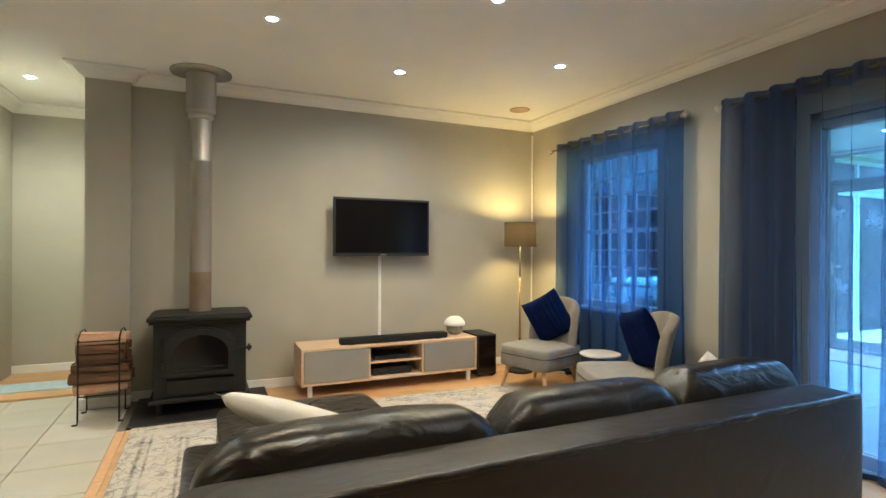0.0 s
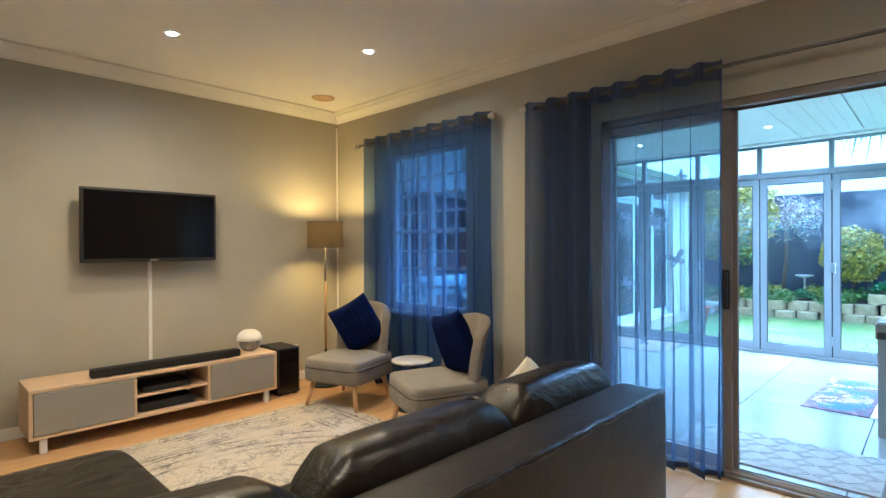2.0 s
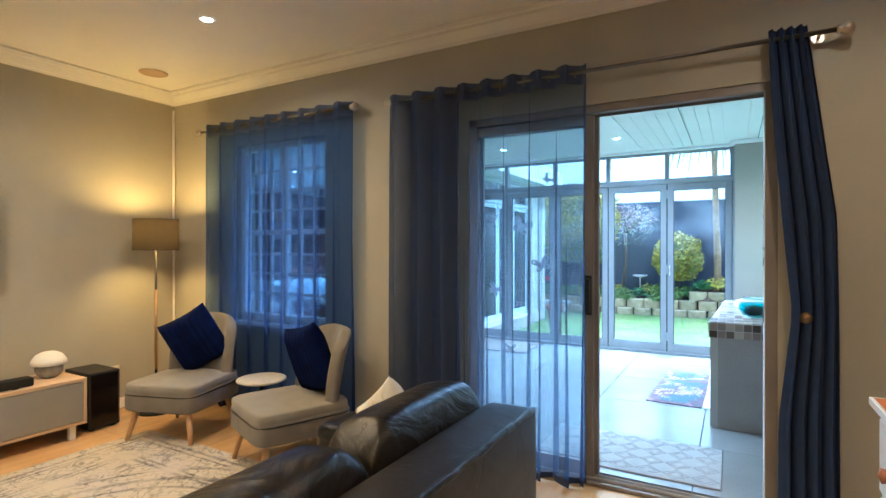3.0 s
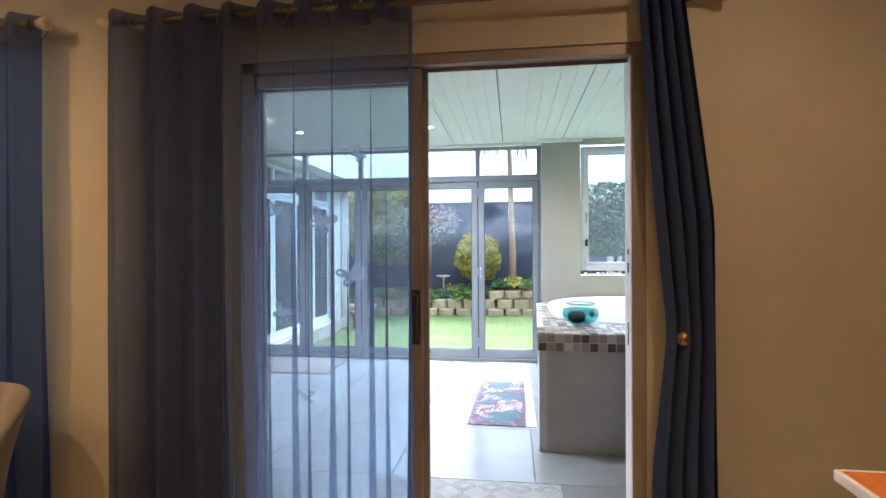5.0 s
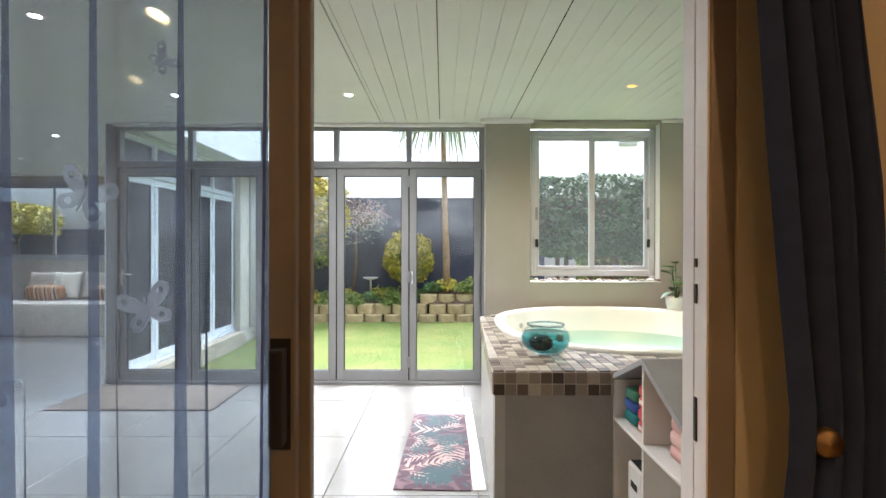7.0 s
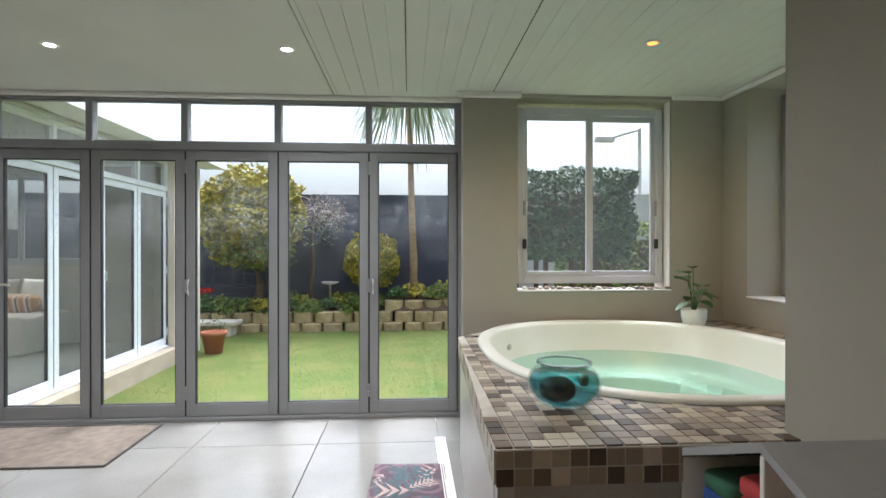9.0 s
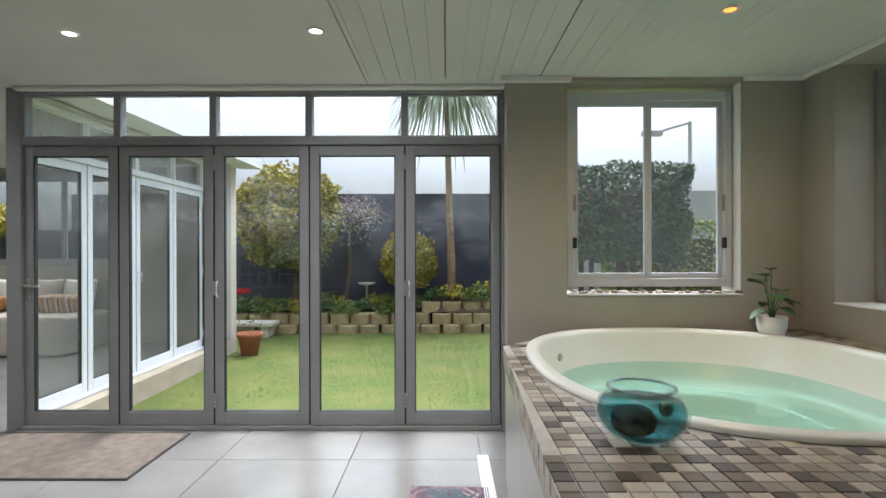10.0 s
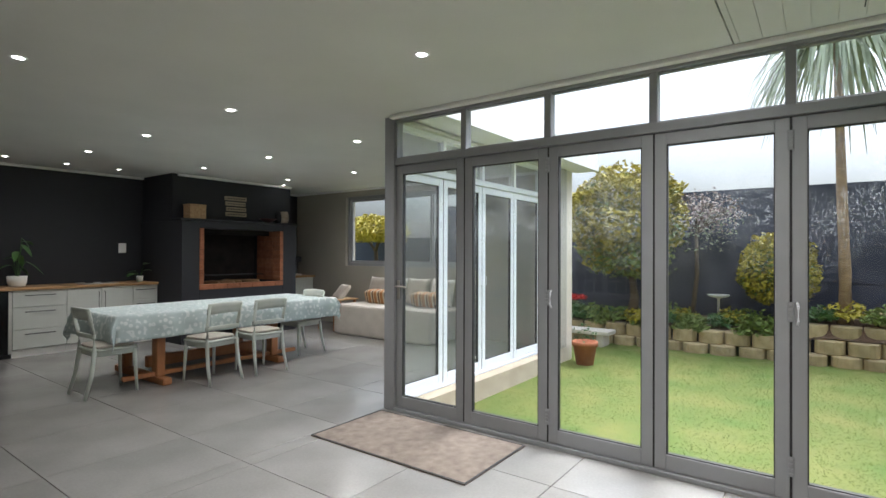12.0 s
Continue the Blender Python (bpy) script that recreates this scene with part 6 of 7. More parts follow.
smooth(part("tub", lathe(bmesh.new(), [(0.0001, 0), (0.035, 0), (0.04, 0.12), (0.0001, 0.12)], 20), plain("yellow_plastic", (0.6, 0.42, 0.04), 0.4), jr))
smooth(part("lid", lathe(bmesh.new(), [(0.0001, 0.12), (0.043, 0.12), (0.043, 0.14), (0.0001, 0.142)], 20), plain("red_plastic", (0.5, 0.04, 0.04), 0.4), jr, "red lid"))

# mats
fm = thing("floor_mat", pose(6.53, 1.79, 0.0, 0, 0, -2.2), "tropical leaf print mat in plum, teal and blush", "mat")
part("mat", boxed((-0.655, -0.22, 0), (0.655, 0.22, 0.008), 0.002), TROPIC, fm)
random.seed(21)
for k in range(40):
    x, y, a, ln = random.uniform(-0.6, 0.6), random.uniform(-0.2, 0.2), random.uniform(0, 360), random.uniform(0.16, 0.32)
    bm = bmesh.new()
    for s in (-1, 1):
        for q in range(6):
            t = q / 6
            b0, l0 = ln * t, ln * 0.42 * math.sin(math.pi * (0.15 + 0.8 * t))
            vs = [bm.verts.new(p) for p in ((b0, 0, 0), (b0 + ln * 0.13, 0, 0), (b0 + l0 * 0.75 + ln * 0.05, s * l0, 0))]
            bm.faces.new(vs if s > 0 else vs[::-1])
    bmesh.ops.transform(bm, matrix=pose(x, y, 0.0082 + 0.0001 * (k % 10), 0, 0, a), verts=bm.verts)
    bad = [v for v in bm.verts if abs(v.co.x) > 0.65 or abs(v.co.y) > 0.215]
    bmesh.ops.delete(bm, geom=bad, context="VERTS")
    if bm.faces:
        part("printed_leaf", bm, (TEAL_LEAF, PINK_LEAF, TEAL_LEAF)[k % 3], fm)
    else:
        bm.free()
dm = tagged(part("doormat", boxed((7.27, 3.67, 0), (8.05, 5.07, 0.009), 0.003), COIR), "beige coir doormat with a dark edge by the folding doors", "doormat")
for lo, hi in (((7.27, 3.67, 0.009), (8.05, 3.685, 0.0105)), ((7.27, 5.055, 0.009), (8.05, 5.07, 0.0105)), ((7.27, 3.685, 0.009), (7.285, 5.055, 0.0105)), ((8.035, 3.685, 0.009), (8.05, 5.055, 0.0105))):
    part("edging", boxed(lo, hi), GASKET, dm, "dark rubber edging")
bmx = tagged(part("bath_mat", boxed((4.28, 1.42, 0), (4.92, 2.5, 0.01), 0.004), RAISED), "pale grey mat with raised diamonds at the sliding door", "mat")
for i in range(4):
    for j in range(7):
        cx, cy = 4.36 + 0.16 * i, 1.5 + 0.155 * j
        bm = bmesh.new()
        for s in (0.07, 0.042):
            tube(bm, [(cx + s, cy, 0.0105), (cx, cy + s, 0.0105), (cx - s, cy, 0.0105), (cx, cy - s, 0.0105), (cx + s, cy, 0.0105)], 0.0022, 4)
        part("raised_diamond", bm, RAISED, bmx)

# dining table with cloth
tx0, tx1, ty0, ty1, th = 6.88, 9.68, 7.47, 8.55, 0.745
tb_ = thing("dining_table", pose(0, 0, 0), "long reddish wooden trestle dining table", "dining table")
part("tabletop", boxed((tx0 + 0.02, ty0 + 0.02, th - 0.04), (tx1 - 0.02, ty1 - 0.02, th), 0.005), TABLE_WOOD, tb_)
for x in (7.35, 8.75):
    for y in (7.62, 8.38):
        part("leg", boxed((x - 0.045, y - 0.06, 0.07), (x + 0.045, y + 0.06, th - 0.1), 0.008), TABLE_WOOD, tb_)
    part("foot", boxed((x - 0.05, 7.42, 0.0), (x + 0.05, 8.58, 0.075), 0.02, 2), TABLE_WOOD, tb_)
    part("bearer", boxed((x - 0.04, 7.52, th - 0.1), (x + 0.04, 8.5, th - 0.04), 0.006), TABLE_WOOD, tb_)
part("stretcher", boxed((7.4, 7.97, 0.1), (8.7, 8.05, 0.22), 0.006), TABLE_WOOD, tb_)
part("stretcher", boxed((7.0, 7.6, 0.075), (9.1, 7.66, 0.12), 0.006), TABLE_WOOD, tb_)


def cloth_at(u, v):
    """A cloth laid over the table, hanging in soft folds from its edges."""
    o = 0.25
    sx, sy = (tx1 - tx0) + 2 * o, (ty1 - ty0) + 2 * o
    x, y = tx0 - o + sx * u, ty0 - o + sy * v
    dx, dy = max(tx0 - x, 0, x - tx1), max(ty0 - y, 0, y - ty1)
    hang = max(dx, dy) + 0.35 * min(dx, dy)
    cx, cy = min(max(x, tx0), tx1), min(max(y, ty0), ty1)
    wave = 0.014 * math.sin(x * 19 + 2 * math.sin(y * 3)) * (dy > 0) + 0.014 * math.sin(y * 17) * (dx > 0)
    flare = 0.03 * min(1, hang / 0.1) + 0.05 * hang + wave * min(1, hang / 0.12)
    px = cx + (flare if x > tx1 else -flare if x < tx0 else 0)
    py = cy + (flare if y > ty1 else -flare if y < ty0 else 0)
    return Vector((px, py, th + 0.004 - hang + 0.001 * noise.noise(Vector((x * 4, y * 4, 0)))))


tc = smooth(part("tablecloth", sheet(bmesh.new(), cloth_at, 160, 64), CLOTH))
tagged(tc, "pale sage scale-print tablecloth hanging over the table edges", "tablecloth")
so = tc.modifiers.new("thickness", "SOLIDIFY")
so.thickness, so.offset = 0.003, 1


def dining_chair(m, label):
    """A sage painted kitchen chair; its front is local +y."""
    c = thing("dining_chair", m, label, "dining chair", "chairs round the table")
    smooth(part("seat", puff(bmesh.new(), (0.42, 0.42, 0.035), 0.3, 0.3, m=pose(0, 0, 0.44)), SAGE, c))
    smooth(part("seat_pad", puff(bmesh.new(), (0.39, 0.38, 0.04), 0.5, 0.35, 0.03, 2, pose(0, 0.0, 0.472)), LINEN, c, "thin beige seat pad"))
    part("apron", boxed((-0.18, -0.18, 0.38), (0.18, 0.18, 0.425), 0.005), SAGE, c)
    for s in (-1, 1):
        smooth(part("front_leg", cyl(bmesh.new(), (s * 0.185, 0.19, 0), (s * 0.17, 0.17, 0.43), 0.013, 0.02, 12), SAGE, c))
        bm = tube(bmesh.new(), [(s * 0.2, -0.27, 0.0), (s * 0.19, -0.215, 0.2), (s * 0.18, -0.185, 0.44), (s * 0.185, -0.2, 0.62), (s * 0.195, -0.25, 0.83)], [0.015, 0.019, 0.021, 0.018, 0.015], 10)
        smooth(part("rear_leg", bm, SAGE, c))

    def rail(z0, z1):
        bm = sheet(bmesh.new(), lambda u, v: Vector(((u - 0.5) * 0.42, -0.2 - 0.045 * (1 - (2 * u - 1) ** 2) - 0.22 * max(0, z0 + (z1 - z0) * v - 0.62), z0 + (z1 - z0) * v + 0.012 * (1 - (2 * u - 1) ** 2))), 12, 3)
        bmesh.ops.recalc_face_normals(bm, faces=bm.faces)
        bmesh.ops.solidify(bm, geom=bm.faces[:], thickness=0.018)
        return bm
    smooth(part("top_rail", rail(0.73, 0.84), SAGE, c))
    smooth(part("cross_rail", rail(0.56, 0.6), SAGE, c))
    return c


c0 = dining_chair(pose(7.75, 7.31, 0, 0, 0, 7), "sage painted wooden dining chair with a beige seat pad")
for x, y, a in ((8.35, 7.31, -2), (6.89, 7.67, -90), (9.32, 7.78, 92)):
    copy_thing(c0, pose(x, y, 0, 0, 0, a))

# braai fireplace
br = tagged(new("braai_fireplace"), "charcoal built-in barbecue fireplace edged in red brick", "fireplace", kind="structure")
part("chimney_breast", boxed((8.62, 9.95, 1.85), (10.8, 10.9, SZ)), DARK_WALL, br)
FY = 9.6
for lo, hi in (((8.6, FY, 0), (8.87, 10.9, 1.85)), ((10.38, FY, 0), (10.66, 10.9, 1.85)), ((8.87, FY, 1.745), (10.38, 10.9, 1.85)), ((8.87, FY, 0.3), (10.38, 10.9, 0.8)), ((8.87, FY + 0.45, 0.0), (10.38, 10.9, 0.3))):
    part("masonry", boxed(lo, hi, 0.004), DARK_WALL, br)
part("mantel", boxed((8.57, FY - 0.03, 1.85), (10.69, 9.95, 1.885), 0.006), DARK_WALL, br)
part("log_store", boxed((8.88, FY + 0.4, 0.005), (10.37, FY + 0.45, 0.295)), SOOT, br)
part("fire_back", boxed((8.94, 10.35, 0.8), (10.31, 10.42, 1.745)), SOOT, br, "sooty firebox back")
part("fire_floor", boxed((8.87, FY + 0.01, 0.8), (10.38, 10.35, 0.81)), SOOT, br)
part("fire_lintel", boxed((8.94, FY + 0.3, 1.66), (10.31, FY + 0.35, 1.745)), SOOT, br)
for k in range(6):
    part("grid_bar", cyl(bmesh.new(), (9.15, 9.75 + 0.07 * k, 1.0), (10.1, 9.75 + 0.07 * k, 1.0), 0.006, n=6), IRON, br)
random.seed(4)
for k in range(7):
    x = 9.25 + 0.12 * k
    lg = smooth(part("log", puff(bmesh.new(), (0.3, 0.1, 0.1), 0.6, 0.5, 0.15, k, None, 14, 8), BARK))
    lg.matrix_basis = pose(x, 10.0 + random.uniform(-0.1, 0.15), 0.865, 0, 0, random.uniform(-60, 60))
    tagged(lg, "charred log lying in the firebox", "log", "logs in the firebox")


def brick_at(x, y, z, w, d, h):
    part("brick", boxed((x, y, z), (x + w, y + d, z + h), 0.004), BRICK_RED, br)


x = 8.872
while x < 10.36:
    brick_at(x, FY - 0.012, 0.8, min(0.222, 10.378 - x), 0.11, 0.078)
    x += 0.2245
z = 0.885
while z < 1.72:
    for x in (8.872, 10.313):
        brick_at(x, FY - 0.012, z, 0.066, 0.22, min(0.073, 1.74 - z))
        brick_at(x, FY + 0.22, z, 0.066, 0.22, min(0.073, 1.74 - z))
        brick_at(x, FY + 0.45, z, 0.066, 0.22, min(0.073, 1.74 - z))
    z += 0.0758
fsb = thing("wooden_sign", pose(9.68, 9.945, 1.975), "stack of four weathered plank signs on the chimney", "wall sign")
for k in range(4):
    pl = part("plank", boxed((-0.19 + 0.015 * (k % 2) - (0.03 if k == 3 else 0), -0.015, 0.088 * k), (0.2 - 0.01 * (k % 3), 0.0, 0.088 * k + 0.066), 0.004), DRIFT, fsb)
    for q in range(7):
        part("letter_bar", boxed((-0.15 + 0.048 * q, -0.0165, 0.088 * k + 0.024), (-0.15 + 0.048 * q + 0.03, -0.0148, 0.088 * k + 0.04)), BLACK, pl)
bk = thing("basket", pose(8.89, 9.78, 1.886), "square wicker box on the mantel", "basket")
part("body", boxed((-0.13, -0.1, 0), (0.13, 0.1, 0.22), 0.012, 2), WICKER, bk)
part("rim", boxed((-0.135, -0.105, 0.2), (0.135, 0.105, 0.225), 0.006), WICKER, bk)
bk = thing("bowl", pose(10.2, 9.78, 1.886), "dark red ornamental dish on the mantel", "bowl")
smooth(part("dish", lathe(bmesh.new(), [(0.05, 0), (0.12, 0.05), (0.15, 0.07), (0.14, 0.07), (0.05, 0.015), (0.0001, 0.012)], 28), plain("dark_red_glaze", (0.07, 0.015, 0.012), 0.3), bk))
for x, r_, h, mt in ((10.42, 0.06, 0.2, IRON), (10.55, 0.08, 0.22, DRIFT)):
    va = thing("vase", pose(x, 9.8, 1.886), "dark pottery jar on the mantel", "vase")
    smooth(part("body", lathe(bmesh.new(), [(r_ * 0.7, 0), (r_, h * 0.3), (r_, h * 0.7), (r_ * 0.75, h), (r_ * 0.65, h), (r_ * 0.6, h * 0.9), (0.0001, h * 0.9)], 24), mt, va))

# kitchen counter
def kitchen_unit(x0, x1, layout, label):
    k = thing("kitchen_cabinet", pose(x0, 10.33, 0), label, "kitchen cabinet", "kitchen cabinets")
    w = x1 - x0
    part("body", boxed((0.001, 0.02, 0.1), (w - 0.001, 0.57, 0.87), 0.002), KITCHEN_FRONT, k)
    part("plinth", boxed((0.001, 0.05, 0), (w - 0.001, 0.5, 0.1)), WHITE, k)
    for a, b, c, d, hd in layout:
        fr = part("drawer" if hd == "h" else "door", boxed((a * w + 0.002, 0.0, c), (b * w - 0.002, 0.02, d), 0.003), KITCHEN_FRONT, k)
        if hd == "h":
            cx = (a + b) / 2 * w
            L = min(0.16, (b - a) * w * 0.35)
            bm = tube(bmesh.new(), [(cx - L, 0.0, d - 0.06), (cx - L, -0.03, d - 0.06), (cx + L, -0.03, d - 0.06), (cx + L, 0.0, d - 0.06)], 0.006, 6)
        else:
            xx = b * w - 0.04 if hd == "r" else a * w + 0.04
            bm = tube(bmesh.new(), [(xx, 0, d - 0.06), (xx, -0.03, d - 0.06), (xx, -0.03, d - 0.3), (xx, 0, d - 0.3)], 0.006, 6)
        part("handle", bm, BLACK, fr, "black bar handle")
    return k


drawers = [(0, 1, 0.11, 0.36, "h"), (0, 1, 0.365, 0.65, "h"), (0, 1, 0.655, 0.865, "h")]
kitchen_unit(6.8, 7.395, drawers, "pale grey kitchen drawer unit with black handles")
kitchen_unit(7.395, 8.24, [(0, 0.5, 0.11, 0.865, "r"), (0.5, 1, 0.11, 0.865, "l")], "pale grey two-door kitchen cabinet with black handles")
kitchen_unit(8.24, 8.598, drawers, "narrow pale grey kitchen drawer unit with black handles")
kitchen_unit(11.12, 11.66, [(0, 1, 0.11, 0.865, "l")], "pale grey kitchen cabinet in the corner by the fireplace")
tagged(part("worktop", boxed((5.2, 10.3, 0.872), (8.6, 10.9, 0.91), 0.004), BUTCHER), "oiled wooden worktop along the charcoal wall", "worktop")
tagged(part("worktop", boxed((11.09, 10.3, 0.872), (11.69, 10.9, 0.91), 0.004), BUTCHER), "short oiled wooden worktop beside the fireplace", "worktop")
wc = thing("wine_cooler", pose(6.2, 10.34, 0), "black glass-fronted wine cooler under the worktop", "wine cooler")
part("body", boxed((0, 0.02, 0.02), (0.6, 0.55, 0.865), 0.005), BLACK, wc)
part("door", boxed((0.005, 0, 0.06), (0.595, 0.02, 0.86), 0.004), SCREEN, wc)
part("door_frame", boxed((0.56, -0.008, 0.06), (0.598, 0.0, 0.86), 0.003), STEEL, wc)
part("kick", boxed((0, 0.03, 0), (0.6, 0.5, 0.021)), BLACK, wc)
hb = thing("hob", pose(7.85, 10.58, 0.91), "slim steel gas hob set in the worktop", "hob")
part("plate", boxed((-0.22, -0.2, 0), (0.22, 0.2, 0.012), 0.004), STEEL, hb)
for x in (-0.1, 0.1):
    part("burner", lathe(bmesh.new(), [(0.05, 0.012), (0.05, 0.025), (0.0001, 0.028)], 16, (x, 0, 0)), IRON, hb)
cm = thing("coffee_machine", pose(11.4, 10.62, 0.91), "tall black coffee machine on the corner worktop", "coffee machine")
part("body", boxed((-0.1, -0.02, 0), (0.1, 0.16, 0.38), 0.02, 2), BLACK, cm)
part("head", boxed((-0.08, -0.16, 0.27), (0.08, 0.0, 0.38), 0.02, 2), BLACK, cm)
part("drip_tray", boxed((-0.08, -0.16, 0), (0.08, 0.0, 0.03), 0.006), STEEL, cm)
so_ = tagged(part("wall_socket", boxed((8.26, 10.888, 1.36), (8.37, 10.9, 1.51), 0.003), WHITE), "white double wall socket on the charcoal wall", "wall socket")
part("switch", boxed((8.27, 10.884, 1.44), (8.3, 10.889, 1.47), 0.001), WHITE, so_)
pot_plant(pose(6.92, 10.62, 0.91), "trailing fern in a white pot on the worktop", 0.11, 0.14, WHITE,
          [(0.1 + 0.045 * k, 0.1 + 0.05 * (k % 3), (20, 200, 330, 150, 60, 250, 10, 300, 40, 340)[k], 0.032, (-0.06, 0.0, -0.1, 0.02, -0.12)[k % 5]) for k in range(10)], 6, 0.35)
pot_plant(pose(8.45, 10.6, 0.91), "small leafy plant in a white pot on the worktop", 0.05, 0.09, WHITE,
          [(0.03, 0.16, 200, 0.06, -0.01), (0.17, 0.15, 10, 0.065, 0.05), (0.07, 0.12, 150, 0.045, 0.0), (0.08, 0.12, 330, 0.05, 0.02)], 7)

# daybed by the wide window
db = thing("daybed", pose(10.72, 6.6, 0), "linen-covered daybed under the wide window", "daybed")
smooth(part("mattress_cover", puff(bmesh.new(), (0.97, 2.1, 0.5), 0.12, 0.1, 0.01, 3, pose(0.485, 1.05, 0.25), 64, 24), LINEN, db))
bm = tube(bmesh.new(), [(0.02, 0.02 + 2.06 * k / 20, 0.49 + 0.003 * math.sin(k * 2)) for k in range(21)], 0.008, 6)
part("seam", bm, LINEN, db)
for y, s in ((6.95, 1), (7.45, 2), (7.95, 3), (8.35, 4)):
    scatter_cushion(pose(11.5, y, 0.72) @ pose(0, 0, 0, 0, 0, 90) @ pose(0, 0, 0, 15, 0, 0), 0.46, 0.16, CREAM if s % 2 else LINEN, "beige linen back cushion on the daybed", 0, s)
for y in (7.1, 8.15):
    bo = smooth(part("bolster", puff(bmesh.new(), (0.2, 0.62, 0.24), 0.45, 0.6, 0.02, y, None, 28, 16), STRIPES))
    bo.matrix_basis = pose(11.3, y, 0.615, 0, -14, 0)
    tagged(bo, "brown and orange striped bolster cushion on the daybed", "cushion")
cst = thing("side_table", pose(11.15, 9.05, 0), "low slatted wooden side table beside the daybed", "side table")
for k in range(5):
    part("slat", boxed((-0.3, -0.25 + 0.102 * k, 0.52), (0.3, -0.16 + 0.102 * k, 0.545), 0.003), BUTCHER, cst)
for x in (-0.26, 0.22):
    for y in (-0.22, 0.18):
        part("leg", boxed((x, y, 0), (x + 0.04, y + 0.04, 0.52), 0.003), TABLE_WOOD, cst)
scatter_cushion(pose(11.25, 9.05, 0.64) @ pose(0, 0, 0, 0, 0, 70) @ pose(0, 0, 0, 40, 0, 0), 0.36, 0.14, LINEN, "small beige cushion on the side table", 0, 9)


# ---- garden ----
GZ = -0.22
bm = bmesh.new()
bmesh.ops.create_grid(bm, x_segments=2, y_segments=2, size=600)
g_ = structure("ground", bm, LAWN, "green lawn running out from the house", "lawn")
g_.location = (40, 0, GZ)

random.seed(31)
verts, faces = [], []
for k in range(70000):
    x, y = random.uniform(8.3, 13.85), random.uniform(-1.2, 5.0)
    if noise.noise(Vector((x * 0.9, y * 0.9, 3))) < -0.38 and random.random() < 0.7:
        continue
    a, h, w = random.uniform(0, math.tau), random.uniform(0.005, 0.013), random.uniform(0.002, 0.004)
    dx, dy = w * math.cos(a), w * math.sin(a)
    lx, ly = random.uniform(-0.02, 0.02), random.uniform(-0.02, 0.02)
    i = len(verts)
    verts += [(x - dx, y - dy, GZ), (x + dx, y + dy, GZ), (x + lx, y + ly, GZ + h)]
    faces.append((i, i + 1, i + 2))
me = bpy.data.meshes.new("grass")
me.from_pydata(verts, [], faces)
me.materials.append(BLADE)
tagged(new("grass", me), "short wet green lawn grass with bare patches", "grass", kind="stuff")


def foliage(centre, radii, n, size, seed, inner=0.55, lumps=0.25, flat=0.0):
    """Leaves scattered over an uneven, lumpy crown, denser near its skin, with gaps."""
    rng = random.Random(seed)
    bm = bmesh.new()
    for k in range(n):
        while True:
            p = Vector((rng.gauss(0, 1), rng.gauss(0, 1), rng.gauss(0, 1)))
            if p.length > 0.01:
                break
        p.normalize()
        if flat and p.z < -flat:
            p.z = -flat * rng.random()
        if abs(p.z) > 0 and lumps:
            bump_ = 1 + lumps * noise.noise(p * 2.3 + Vector((seed, 0, 0))) + lumps * 0.5 * noise.noise(p * 5 + Vector((0, seed, 0)))
        else:
            bump_ = 1
        if noise.noise(p * 4 + Vector((0, 0, seed))) < -0.35 and rng.random() < 0.6:
            continue
        r = bump_ * (1 - (1 - inner) * rng.random() ** 2.2)
        c = Vector(centre) + Vector((p.x * radii[0], p.y * radii[1], p.z * radii[2])) * r
        u = Vector((rng.uniform(-1, 1), rng.uniform(-1, 1), rng.uniform(-0.6, 0.6))).normalized()
        v = u.cross(Vector((rng.uniform(-1, 1), rng.uniform(-1, 1), rng.uniform(-1, 1)))).normalized()
        s = size * rng.uniform(0.6, 1.3)
        vs = [bm.verts.new(c + q) for q in (u * s, v * s * 0.45, -u * s, -v * s * 0.45)]
        bm.faces.new(vs)
    return bm


def limbs(base, tips, r, seed):
    rng = random.Random(seed)
    bm = bmesh.new()
    for tip in tips:
        b, t = Vector(base), Vector(tip)
        m1 = b.lerp(t, 0.35) + Vector((rng.uniform(-0.08, 0.08), rng.uniform(-0.08, 0.08), 0.06))
        m2 = b.lerp(t, 0.7) + Vector((rng.uniform(-0.1, 0.1), rng.uniform(-0.1, 0.1), 0.04))
        tube(bm, [b, m1, m2, t], [r, r * 0.75, r * 0.45, r * 0.15], 7)
    return bm


def tree(name, base, trunk_top, r, tips, crowns, trunk_mat, label, category):
    """A tapered trunk, limbs to the tips, and crowns of leaves."""
    t = thing(name, pose(*base), label, category)
    b = Vector(base)
    mid = (Vector(trunk_top) - b) * 0.5 + Vector((0.03, -0.04, 0))
    smooth(part("trunk", tube(bmesh.new(), [(0, 0, -0.05), tuple(mid), tuple(Vector(trunk_top) - b)], [r * 1.25, r, r * 0.8], 10), trunk_mat, t))
    if tips:
        smooth(part("limbs", limbs(Vector(trunk_top) - b, [Vector(q) - b for q in tips], r * 0.7, 5), trunk_mat, t))
    for c, radii, n, size, seed, m_, kw in crowns:
        part("crown", foliage(Vector(c) - b, radii, n, size, seed, **kw), m_, t)
    return t


